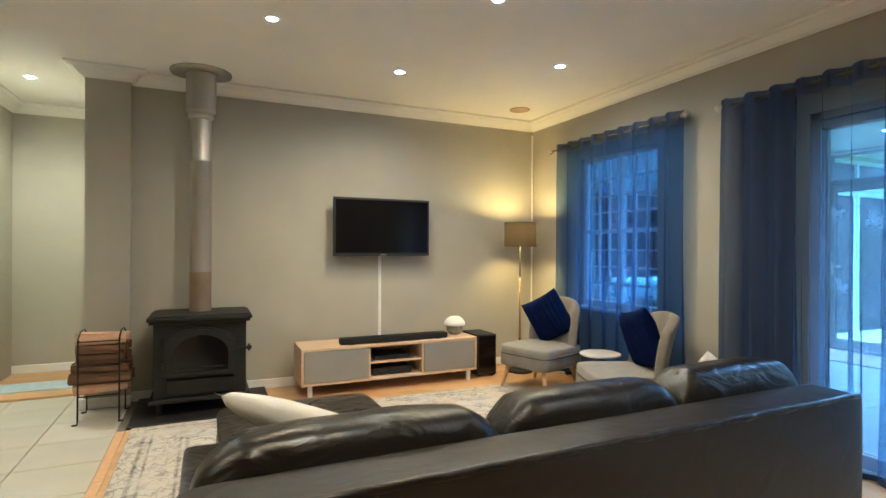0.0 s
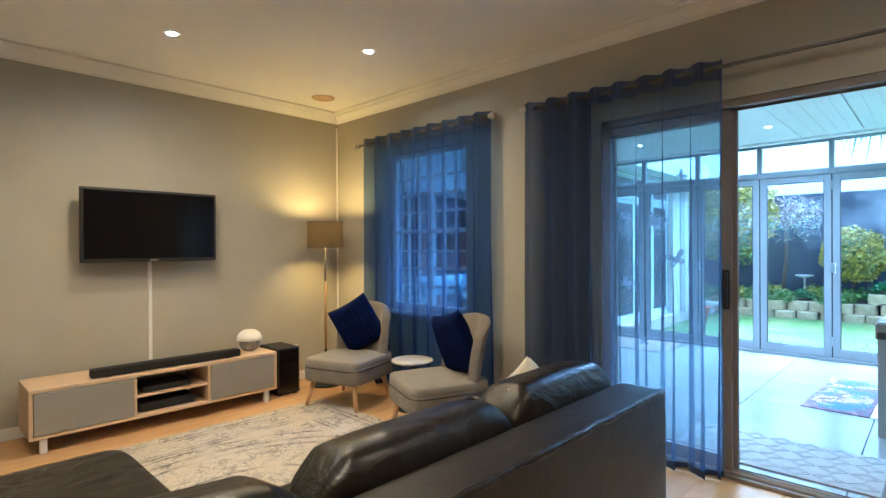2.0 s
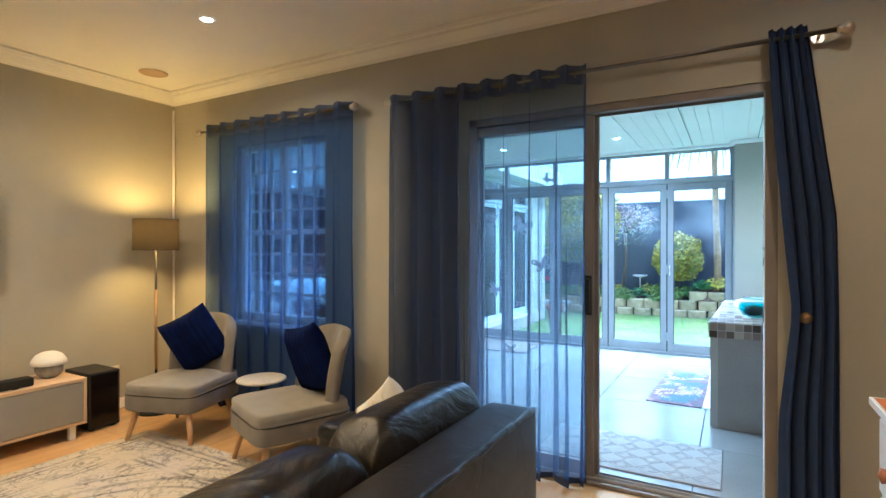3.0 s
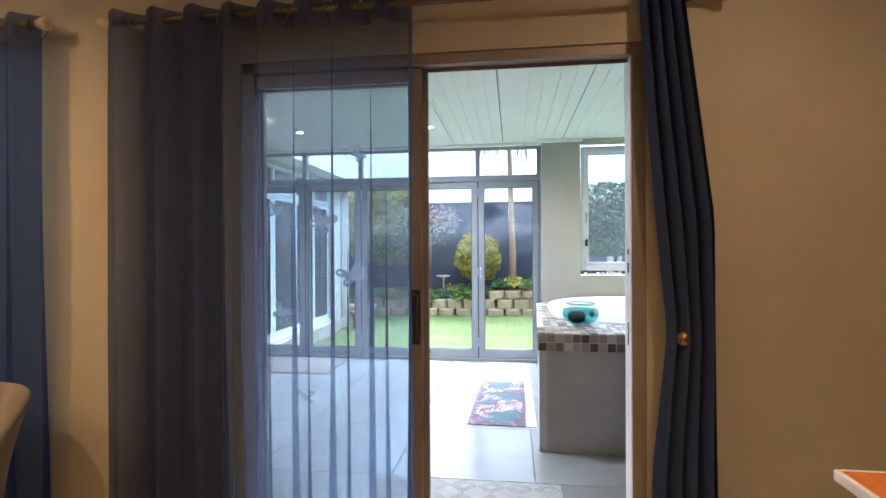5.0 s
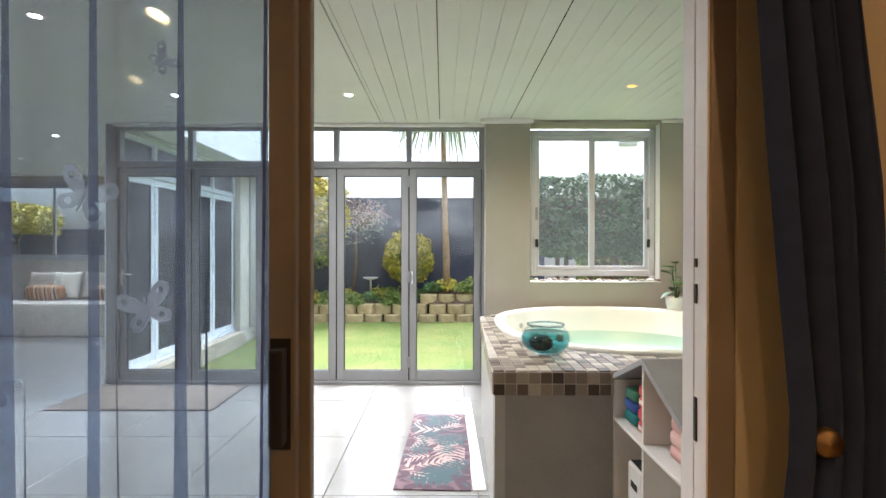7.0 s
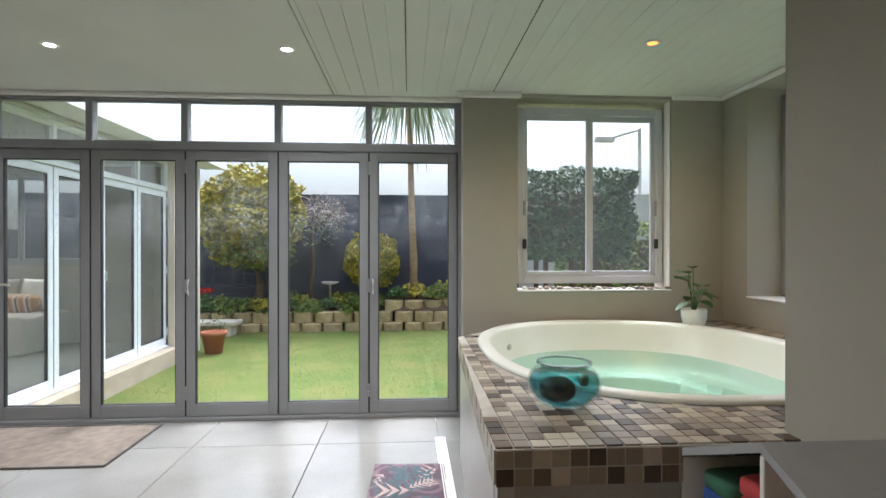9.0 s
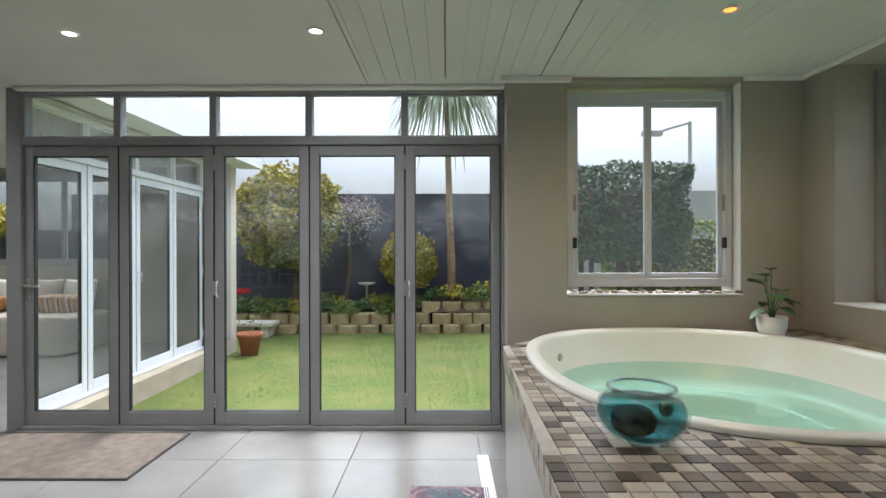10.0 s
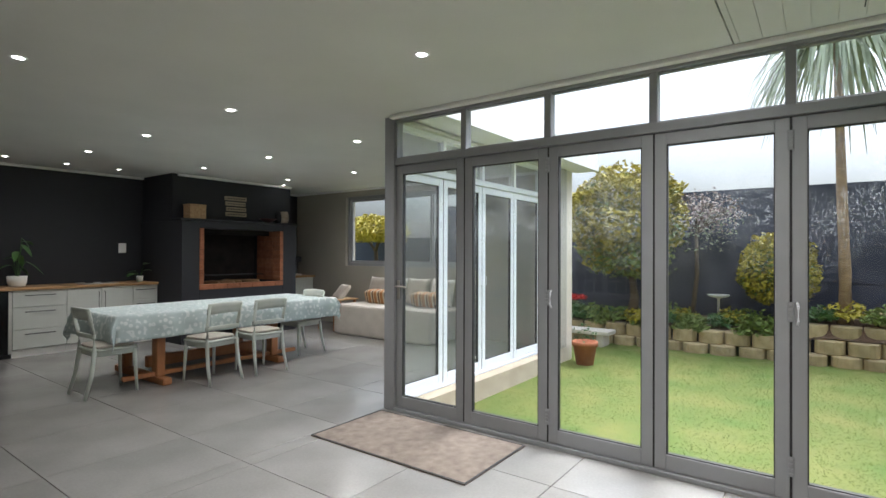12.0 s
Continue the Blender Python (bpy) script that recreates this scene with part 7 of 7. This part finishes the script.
tree("shrub", (14.3, 4.75, 0.2), (14.28, 4.72, 0.95), 0.08, [(14.0, 5.5, 2.0), (14.2, 4.1, 2.0), (14.4, 4.9, 2.4), (14.0, 4.6, 1.7), (14.3, 5.3, 1.5), (14.1, 4.2, 1.5)],
     [((14.2, 4.84, 2.03), (0.72, 1.04, 0.86), 15000, 0.055, 3, YELLOW_LEAF, dict(lumps=0.3)), ((14.25, 4.84, 1.95), (0.66, 0.98, 0.8), 6000, 0.06, 4, GREEN_LEAF, dict(inner=0.3, lumps=0.3)), ((14.15, 4.75, 1.3), (0.45, 0.7, 0.36), 2200, 0.055, 5, GREEN_LEAF, dict(inner=0.2, lumps=0.5))], TWIG, "large rounded yellow-green shrub in the bed", "shrub")
tree("topiary_ball", (14.4, 2.53, 0.3), (14.4, 2.53, 0.8), 0.05, [], [((14.4, 2.53, 1.13), (0.5, 0.54, 0.55), 7000, 0.042, 6, YELLOW_LEAF, dict(lumps=0.2)), ((14.4, 2.53, 1.1), (0.46, 0.5, 0.5), 3500, 0.045, 7, GREEN_LEAF, dict(inner=0.3, lumps=0.1))], TWIG, "clipped egg-shaped yellow-green topiary bush", "topiary")
rr_ = random.Random(9)
wt_tips = [(14.4 + rr_.uniform(-0.3, 0.3), 3.68 + rr_.uniform(-0.55, 0.5), 2.05 + rr_.uniform(-0.15, 0.4)) for k in range(14)]
tree("ornamental_tree", (14.4, 3.76, 0.3), (14.36, 3.68, 1.7), 0.035, wt_tips,
     [((14.4, 3.62, 2.08), (0.4, 0.6, 0.36), 1300, 0.03, 12, surface("russet_grey_leaf", (0.16, 0.1, 0.09), (0.3, 0.23, 0.2), 0.7, 9, 0.1, 60), dict(inner=0.2, lumps=0.4)), ((14.4, 3.6, 1.8), (0.38, 0.55, 0.4), 350, 0.028, 14, PALM_LEAF, dict(inner=0.2, lumps=0.4))], TWIG, "thin weeping ornamental tree against the dark wall", "tree")
tree("round_tree", (14.2, 11.0, 0.2), (14.2, 11.0, 1.4), 0.06, [(14.0, 10.6, 1.8), (14.2, 11.5, 1.85), (14.3, 10.9, 2.0)],
     [((14.2, 11.0, 1.85), (0.75, 0.85, 0.45), 5000, 0.05, 17, YELLOW_LEAF, dict(flat=0.5))], TWIG, "round-headed yellow-green tree beyond the wing window", "tree")

# tall cordyline with a hanging crown
pm = thing("palm_tree", pose(14.4, 1.68, 0.35) @ Matrix.Diagonal((1.06, 1.06, 1.06, 1)), "tall slender palm with a drooping grey-green crown", "palm tree")
smooth(part("trunk", tube(bmesh.new(), [(0, 0, -0.1), (0.02, 0.0, 0.7), (0.0, 0.03, 1.6), (-0.02, 0.06, 2.8), (0.0, 0.08, 4.15)], [0.1, 0.075, 0.065, 0.055, 0.06], 12), TRUNK, pm))
random.seed(14)
for k in range(330):
    a, lift, ln = random.uniform(0, math.tau), random.uniform(-0.3, 1.5), random.uniform(0.9, 1.6)
    bm = bmesh.new()
    d0 = Vector((math.cos(a), math.sin(a), 0))
    side = Vector((-math.sin(a), math.cos(a), 0))
    rows = []
    for q in range(7):
        t = q / 6
        p = Vector((0, 0.08, 4.1 + 0.16 * random.random())) + d0 * ln * (t - 0.18 * t * t) + Vector((0, 0, lift * 0.5 * t - 1.0 * t * t * ln))
        w = 0.025 * (1 - t) ** 0.5 + 0.003
        rows.append((bm.verts.new(p + side * w), bm.verts.new(p - side * w)))
    for b0, b1 in zip(rows, rows[1:]):
        bm.faces.new((b0[0], b0[1], b1[1], b1[0]))
    part("frond", bm, PALM_LEAF, pm)


def hedge(lo, hi, n, seed, label, material=HEDGE_LEAF, size=0.045):
    """A clipped block of leaves with an uneven face, on dark stems."""
    rng = random.Random(seed)
    h = thing("hedge", pose((lo[0] + hi[0]) / 2, (lo[1] + hi[1]) / 2, GZ), label, "hedge")
    off = Vector(h.matrix_basis.translation)
    bm = bmesh.new()
    for k in range(n):
        p = [rng.uniform(a, b) for a, b in zip(lo, hi)]
        ax = rng.choice((0, 0, 1, 1, 2))
        near = rng.random() < 0.5
        p[ax] = (lo if near else hi)[ax] + (1 if near else -1) * abs(rng.gauss(0, 0.1))
        p = Vector(p)
        p += Vector((noise.noise(p * 2.1), noise.noise(p * 2.1 + Vector((9, 0, 0))), 0.7 * noise.noise(p * 2.4 + Vector((0, 9, 0))))) * 0.16
        u = Vector((rng.uniform(-1, 1), rng.uniform(-1, 1), rng.uniform(-1, 1))).normalized()
        v = u.orthogonal().normalized()
        s = size * rng.uniform(0.6, 1.3)
        bm.faces.new([bm.verts.new(p - off + q) for q in (u * s, v * s * 0.5, -u * s, -v * s * 0.5)])
    part("leaves", bm, material, h)
    bm = bmesh.new()
    for k in range(7):
        x, y = rng.uniform(lo[0] + 0.2, hi[0] - 0.2), rng.uniform(lo[1] + 0.2, hi[1] - 0.2)
        tube(bm, [(x - off.x, y - off.y, -0.05), (x - off.x + 0.05, y - off.y, lo[2] - off.z + 0.4)], 0.04, 6)
    part("stems", bm, TWIG, h)
    # dark solid box stands in for the shaded depth behind the leaves
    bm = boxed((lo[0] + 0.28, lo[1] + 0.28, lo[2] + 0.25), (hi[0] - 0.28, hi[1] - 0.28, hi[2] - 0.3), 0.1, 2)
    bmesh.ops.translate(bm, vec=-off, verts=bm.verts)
    part("shaded_core", bm, TWIG, h)


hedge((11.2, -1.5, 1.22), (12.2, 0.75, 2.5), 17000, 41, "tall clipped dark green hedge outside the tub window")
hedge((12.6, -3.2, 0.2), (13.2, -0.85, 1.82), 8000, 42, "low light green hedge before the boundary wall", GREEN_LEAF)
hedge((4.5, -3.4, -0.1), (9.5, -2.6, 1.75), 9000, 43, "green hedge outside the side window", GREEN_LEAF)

structure("wall_garden", boxed((15.0, -0.6, GZ), (15.25, 9.6, 2.5)), FENCE, "slate blue painted garden boundary wall", "garden wall")
for z in (0.35, 0.92, 1.49, 2.06):
    structure("trim_wall_joint", boxed((14.985, -0.6, z), (15.0, 9.6, z + 0.015)), FENCE, "panel joint of the garden wall", "trim")
structure("wall_garden_north", boxed((15.0, 9.6, GZ), (15.25, 24, 1.75)), FENCE, "lower slate blue boundary wall", "garden wall")
structure("wall_garden_south", boxed((15.0, -14, GZ), (15.25, -0.6, 2.55)), CONCRETE, "weathered grey concrete boundary wall", "garden wall")
sl = thing("street_lamp", pose(16.0, -3.75, GZ), "grey street lamp arm rising above the boundary wall", "street lamp")
part("pole", cyl(bmesh.new(), (0, 0, 0), (0, 0, 4.45), 0.05, 0.04, 10), CONCRETE, sl)
part("arm", tube(bmesh.new(), [(0, 0, 4.42), (-0.1, 0.4, 4.3), (-0.15, 0.75, 4.18)], 0.03, 8), CONCRETE, sl)
part("head", boxed((-0.25, 0.7, 4.08), (-0.07, 1.15, 4.2), 0.03, 2), CONCRETE, sl)

# planting bed with its retaining blocks
bm = sheet(bmesh.new(), lambda u, v: Vector((13.98 + 1.02 * u, -0.6 + 7.6 * v, 0.1 + 0.18 * u + 0.06 * noise.noise(Vector((u * 4, v * 12, 0))) + (0.2 if v < 0.36 else 0.0) * min(1, u * 3 + 0.3))), 16, 60)
structure("bed_soil", bm, SOIL, "bark-mulched soil of the raised bed", "soil")
rw = tagged(new("retaining_wall"), "low sandstone block retaining wall around the bed", "retaining wall", kind="structure")
random.seed(17)
bmb = bmesh.new()
pts = [(-0.165, 0.13), (-0.185, 0.0), (-0.165, -0.06), (-0.12, -0.105), (-0.06, -0.125), (0.06, -0.125), (0.12, -0.105), (0.165, -0.06), (0.185, 0.0), (0.165, 0.13)]
rings_ = [[bmb.verts.new((y * k + (0.012 if z in (0.0, 0.205) else 0.0), x * k, z)) for x, y in pts] for k, z in ((0.975, 0.0), (1.0, 0.015), (1.0, 0.185), (0.965, 0.205))]
bmb.faces.new(rings_[0])
bmb.faces.new(rings_[-1][::-1])
for a, b in zip(rings_, rings_[1:]):
    for k in range(10):
        bmb.faces.new((a[(k + 1) % 10], a[k], b[k], b[(k + 1) % 10]))
bmesh.ops.recalc_face_normals(bmb, faces=bmb.faces)
first = part("block", bmb, BLOCK, rw)
first.location = (13.95, 6.3, GZ - 0.05)
for row in range(4):
    y = 6.3 - 0.385 * (row == 0) - 0.19 * (row % 2)
    while y > -0.6:
        if row < 2 or (row == 2 and y < 2.35) or (row == 3 and y < 1.2):
            b = new("block", first.data)
            b.parent = rw
            b.location = (13.95 + (0.1 if y < 2.35 else 0.06) * row + random.uniform(-0.035, 0.035), y + random.uniform(-0.015, 0.015), GZ - 0.05 + 0.205 * row)
            b.rotation_euler = (0, 0, random.uniform(-0.16, 0.16))
        y -= 0.385


def clump(x, y, z, r, n, size, material, seed, name="ground_cover", label="low green ground-cover plant in the bed", category="plant"):
    c = thing(name, pose(x, y, z), label, category, "plants in the bed")
    part("leaves", foliage((0, 0, r * 0.35), (r, r, r * 0.6), n, size, seed, 0.2, 0.4, 0.4), material, c)


random.seed(23)
for k in range(40):
    y = -0.2 + 6.3 * k / 40 + random.uniform(-0.1, 0.1)
    x = random.uniform(14.08, 14.5)
    if 1.2 < y < 2.4 and k % 2:
        continue
    clump(x, y, 0.14 + (0.22 if y < 2.2 else 0) + 0.15 * (x - 14.0), random.uniform(0.17, 0.3), 320, 0.045, random.choice((GREEN_LEAF, GREEN_LEAF, YELLOW_LEAF, LEAF)), 50 + k)
for k in range(7):
    clump(14.0 + random.uniform(-0.03, 0.05), 2.6 + 0.42 * k + random.uniform(-0.15, 0.15), 0.1, random.uniform(0.12, 0.2), 170, 0.04, GREEN_LEAF, 120 + k, label="green plant spilling over the retaining blocks")
for k in range(3):
    y, x = 5.62 + 0.13 * k, 14.15
    f_ = thing("flower", pose(x, y, 0.15), "bright red geranium in the bed", "flower", "red flowers")
    part("stem", cyl(bmesh.new(), (0, 0, 0), (0, 0, 0.36), 0.008, n=6), LEAF, f_)
    part("bloom", foliage((0, 0, 0.4), (0.1, 0.1, 0.06), 90, 0.03, 70 + k, 0.3), RED_FLOWER, f_)
bbm = lathe(bmesh.new(), [(0.02, 0), (0.02, 0.3), (0.16, 0.34), (0.18, 0.37), (0.16, 0.37), (0.0001, 0.345)], 24)
bb_ = smooth(part("bird_bath", bbm, PALE_STONE))
bb_.location = (14.75, 3.4, 0.3)
tagged(bb_, "small pale bird bath dish among the plants", "bird bath")
tp = thing("terracotta_pot", pose(11.95, 4.72, GZ), "terracotta flower pot on the lawn", "flower pot")
smooth(part("pot", lathe(bmesh.new(), [(0.0001, 0), (0.12, 0), (0.165, 0.27), (0.185, 0.27), (0.185, 0.33), (0.16, 0.33), (0.15, 0.28), (0.0001, 0.28)], 28), TERRACOTTA, tp))
part("plant", foliage((0, 0, 0.4), (0.16, 0.16, 0.2), 70, 0.025, 90, 0.1, 0.4), LEAF, tp)
bench = thing("garden_bench", pose(13.55, 5.4, GZ), "pale stone slab bench beside the bed", "bench")
part("seat", boxed((-0.2, -0.55, 0.2), (0.2, 0.45, 0.27), 0.01), RENDER, bench)
for y in (-0.45, 0.3):
    part("support", boxed((-0.16, y, 0), (0.16, y + 0.12, 0.2), 0.01), RENDER, bench)

# ---- floor pieces ----
def tiled(parent, material, x0, x1, y0, y1, px, py, ox, oy, gap, name="tile"):
    """Square floor tiles cut to a rectangle; whole ones share a mesh."""
    shared = {}
    for i in range(math.floor((x0 - ox) / px), math.ceil((x1 - ox) / px)):
        for j in range(math.floor((y0 - oy) / py), math.ceil((y1 - oy) / py)):
            a, b = max(x0, ox + i * px), min(x1, ox + (i + 1) * px)
            c, d = max(y0, oy + j * py), min(y1, oy + (j + 1) * py)
            if b - a < 0.02 or d - c < 0.02:
                continue
            key = (round(b - a, 3), round(d - c, 3))
            if key not in shared:
                w, h = (b - a) / 2 - gap / 2, (d - c) / 2 - gap / 2
                ob = part(name, boxed((-w, -h, -0.012), (w, h, 0.0), 0.0015), material, parent)
                shared[key] = ob.data
            else:
                ob = new(name, shared[key])
                ob.parent = parent
            ob.location = ((a + b) / 2, (c + d) / 2, 0)


floor_sun = tagged(new("floor_sunroom"), "large pale grey polished porcelain floor tiles", "tiled floor", kind="structure")
tiled(floor_sun, TILE, 4.2, 8.27, -0.75, 5.1, 0.877, 0.85, 5.82, 1.56, 0.005)
tiled(floor_sun, TILE, 4.2, 11.7, 5.1, 10.9, 0.877, 0.85, 5.82, 1.56, 0.005)
floor_tile = tagged(new("floor_passage"), "cream ceramic floor tiles with dark joints", "tiled floor", kind="structure")
tiled(floor_tile, CREAM_TILE, -2.6, 0.0, -2.0, 6.25, 0.45, 0.45, 0.0, 4.55, 0.006)
structure("floor_passage_end", boxed((-1.22, 6.48, -0.012), (-0.34, 7.4, 0.0)), LAMINATE, "wooden floor at the end of the passage", "floor")
floor_wood = tagged(new("floor_living"), "honey oak laminate floorboards", "wooden floor", kind="structure")
random.seed(5)
boards = {}
y = -2.0
while y < TVY:
    x = 0.055 - random.random() * 1.1
    w = min(0.19, TVY - y)
    while x < 4.0:
        a, b = max(x, 0.055), min(x + 1.28, 4.0)
        if b - a > 0.03:
            key = (round(b - a, 2), round(w, 3))
            if key not in boards:
                ob = part("board", boxed((-(b - a) / 2 + 0.0005, -w / 2 + 0.0005, -0.012), ((b - a) / 2 - 0.0005, w / 2 - 0.0005, 0.0), 0.0008), LAMINATE, floor_wood)
                boards[key] = ob.data
            else:
                ob = new("board", boards[key])
                ob.parent = floor_wood
            ob.location = ((a + b) / 2, y + w / 2, 0)
        x += 1.28
    y += 0.19


# ---- mosaic on the tub surround ----
def mosaic_mat(name, per_island):
    m, n, l, p = mat(name)
    src = n.new("ShaderNodeNewGeometry") if per_island else n.new("ShaderNodeObjectInfo")
    ramp = n.new("ShaderNodeValToRGB")
    ramp.color_ramp.interpolation = "CONSTANT"
    tones = [(0.075, 0.05, 0.036), (0.27, 0.22, 0.17), (0.5, 0.44, 0.34), (0.17, 0.125, 0.09), (0.38, 0.325, 0.25), (0.56, 0.5, 0.4), (0.3, 0.255, 0.205)]
    for i, c in enumerate(tones):
        e = ramp.color_ramp.elements[i] if i < 2 else ramp.color_ramp.elements.new(i / len(tones))
        e.position, e.color = i / len(tones), (*c, 1)
    l.new(src.outputs["Random Per Island" if per_island else "Random"], ramp.inputs[0])
    nz, hs, co = n.new("ShaderNodeTexNoise"), n.new("ShaderNodeMix"), n.new("ShaderNodeTexCoord")
    nz.inputs["Scale"].default_value = 40
    l.new(co.outputs["Object"], nz.inputs["Vector"])
    hs.data_type, hs.blend_type, hs.inputs[0].default_value = "RGBA", "MULTIPLY", 0.35
    l.new(ramp.outputs[0], hs.inputs[6])
    l.new(nz.outputs["Color"], hs.inputs[7])
    l.new(hs.outputs[2], p.inputs["Base Color"])
    p.inputs["Roughness"].default_value = 0.42
    return m


MOSAIC, MOSAIC_FAR = mosaic_mat("glazed_mosaic_tile", False), mosaic_mat("glazed_mosaic_field", True)
PT, HT = 0.0555, 0.0255


def inside(x, y, poly):
    odd = False
    for (x0, y0), (x1, y1) in zip(poly, poly[1:] + poly[:1]):
        if (y0 > y) != (y1 > y) and x < x0 + (y - y0) * (x1 - x0) / (y1 - y0):
            odd = not odd
    return odd


def clear_of_rim(x, y):
    u, v = abs(x - TC[0]) / (TA * 1.04), abs(y - TC[1]) / (TB * 1.04)
    return u ** 2.4 + v ** 2.4 > 1.0


mosaic_me = None
near, far_tiles = [], []
for i in range(48):
    for j in range(44):
        x, y = 5.432 + PT * i, 1.492 - PT * j
        ok = all(inside(x + a * HT, y + b * HT, [(5.398, 0.56), (5.398, 1.53), (7.31, 1.452), (7.925, 0.85), (7.925, -0.76), (5.5, -0.76), (5.5, 0.56)]) for a in (-1, 1) for b in (-1, 1))
        if ok and all(clear_of_rim(x + a * HT, y + b * HT) for a in (-0.6, 0.6) for b in (-0.6, 0.6)):
            (near if x < 6.15 and y > 0.3 and len(near) < 190 else far_tiles).append((x, y, TZ - 0.004, 0, 0))
for r_ in range(2):
    for j in range(17):
        near.append((5.402, 1.492 - PT * j, TZ - 0.034 - PT * r_, 0, -90))
    for j in range(34):
        near.append((5.44 + PT * j, 1.521 - 0.0413 * (0.04 + PT * j), TZ - 0.034 - PT * r_, -90, 0))
for x, y, z, rx, ry in near:
    if mosaic_me is None:
        ob = part("mosaic_tile", boxed((-HT, -HT, -0.004), (HT, HT, 0.004), 0.0015), MOSAIC, surround)
        mosaic_me = ob.data
    else:
        ob = new("mosaic_tile", mosaic_me)
        ob.parent = surround
    ob.matrix_basis = pose(x, y, z, rx, ry, 0)
bm = bmesh.new()
for x, y, z, _, _ in far_tiles:
    box(bm, (x - HT, y - HT, z - 0.004), (x + HT, y + HT, z + 0.004))
tagged(part("mosaic_field", bm, MOSAIC_FAR, surround), kind="stuff")
part("front_band", boxed((5.405, 0.56, TZ - 0.115), (5.42, 1.51, TZ - 0.008)), bpy.data.materials["pale_mosaic_grout"], surround)
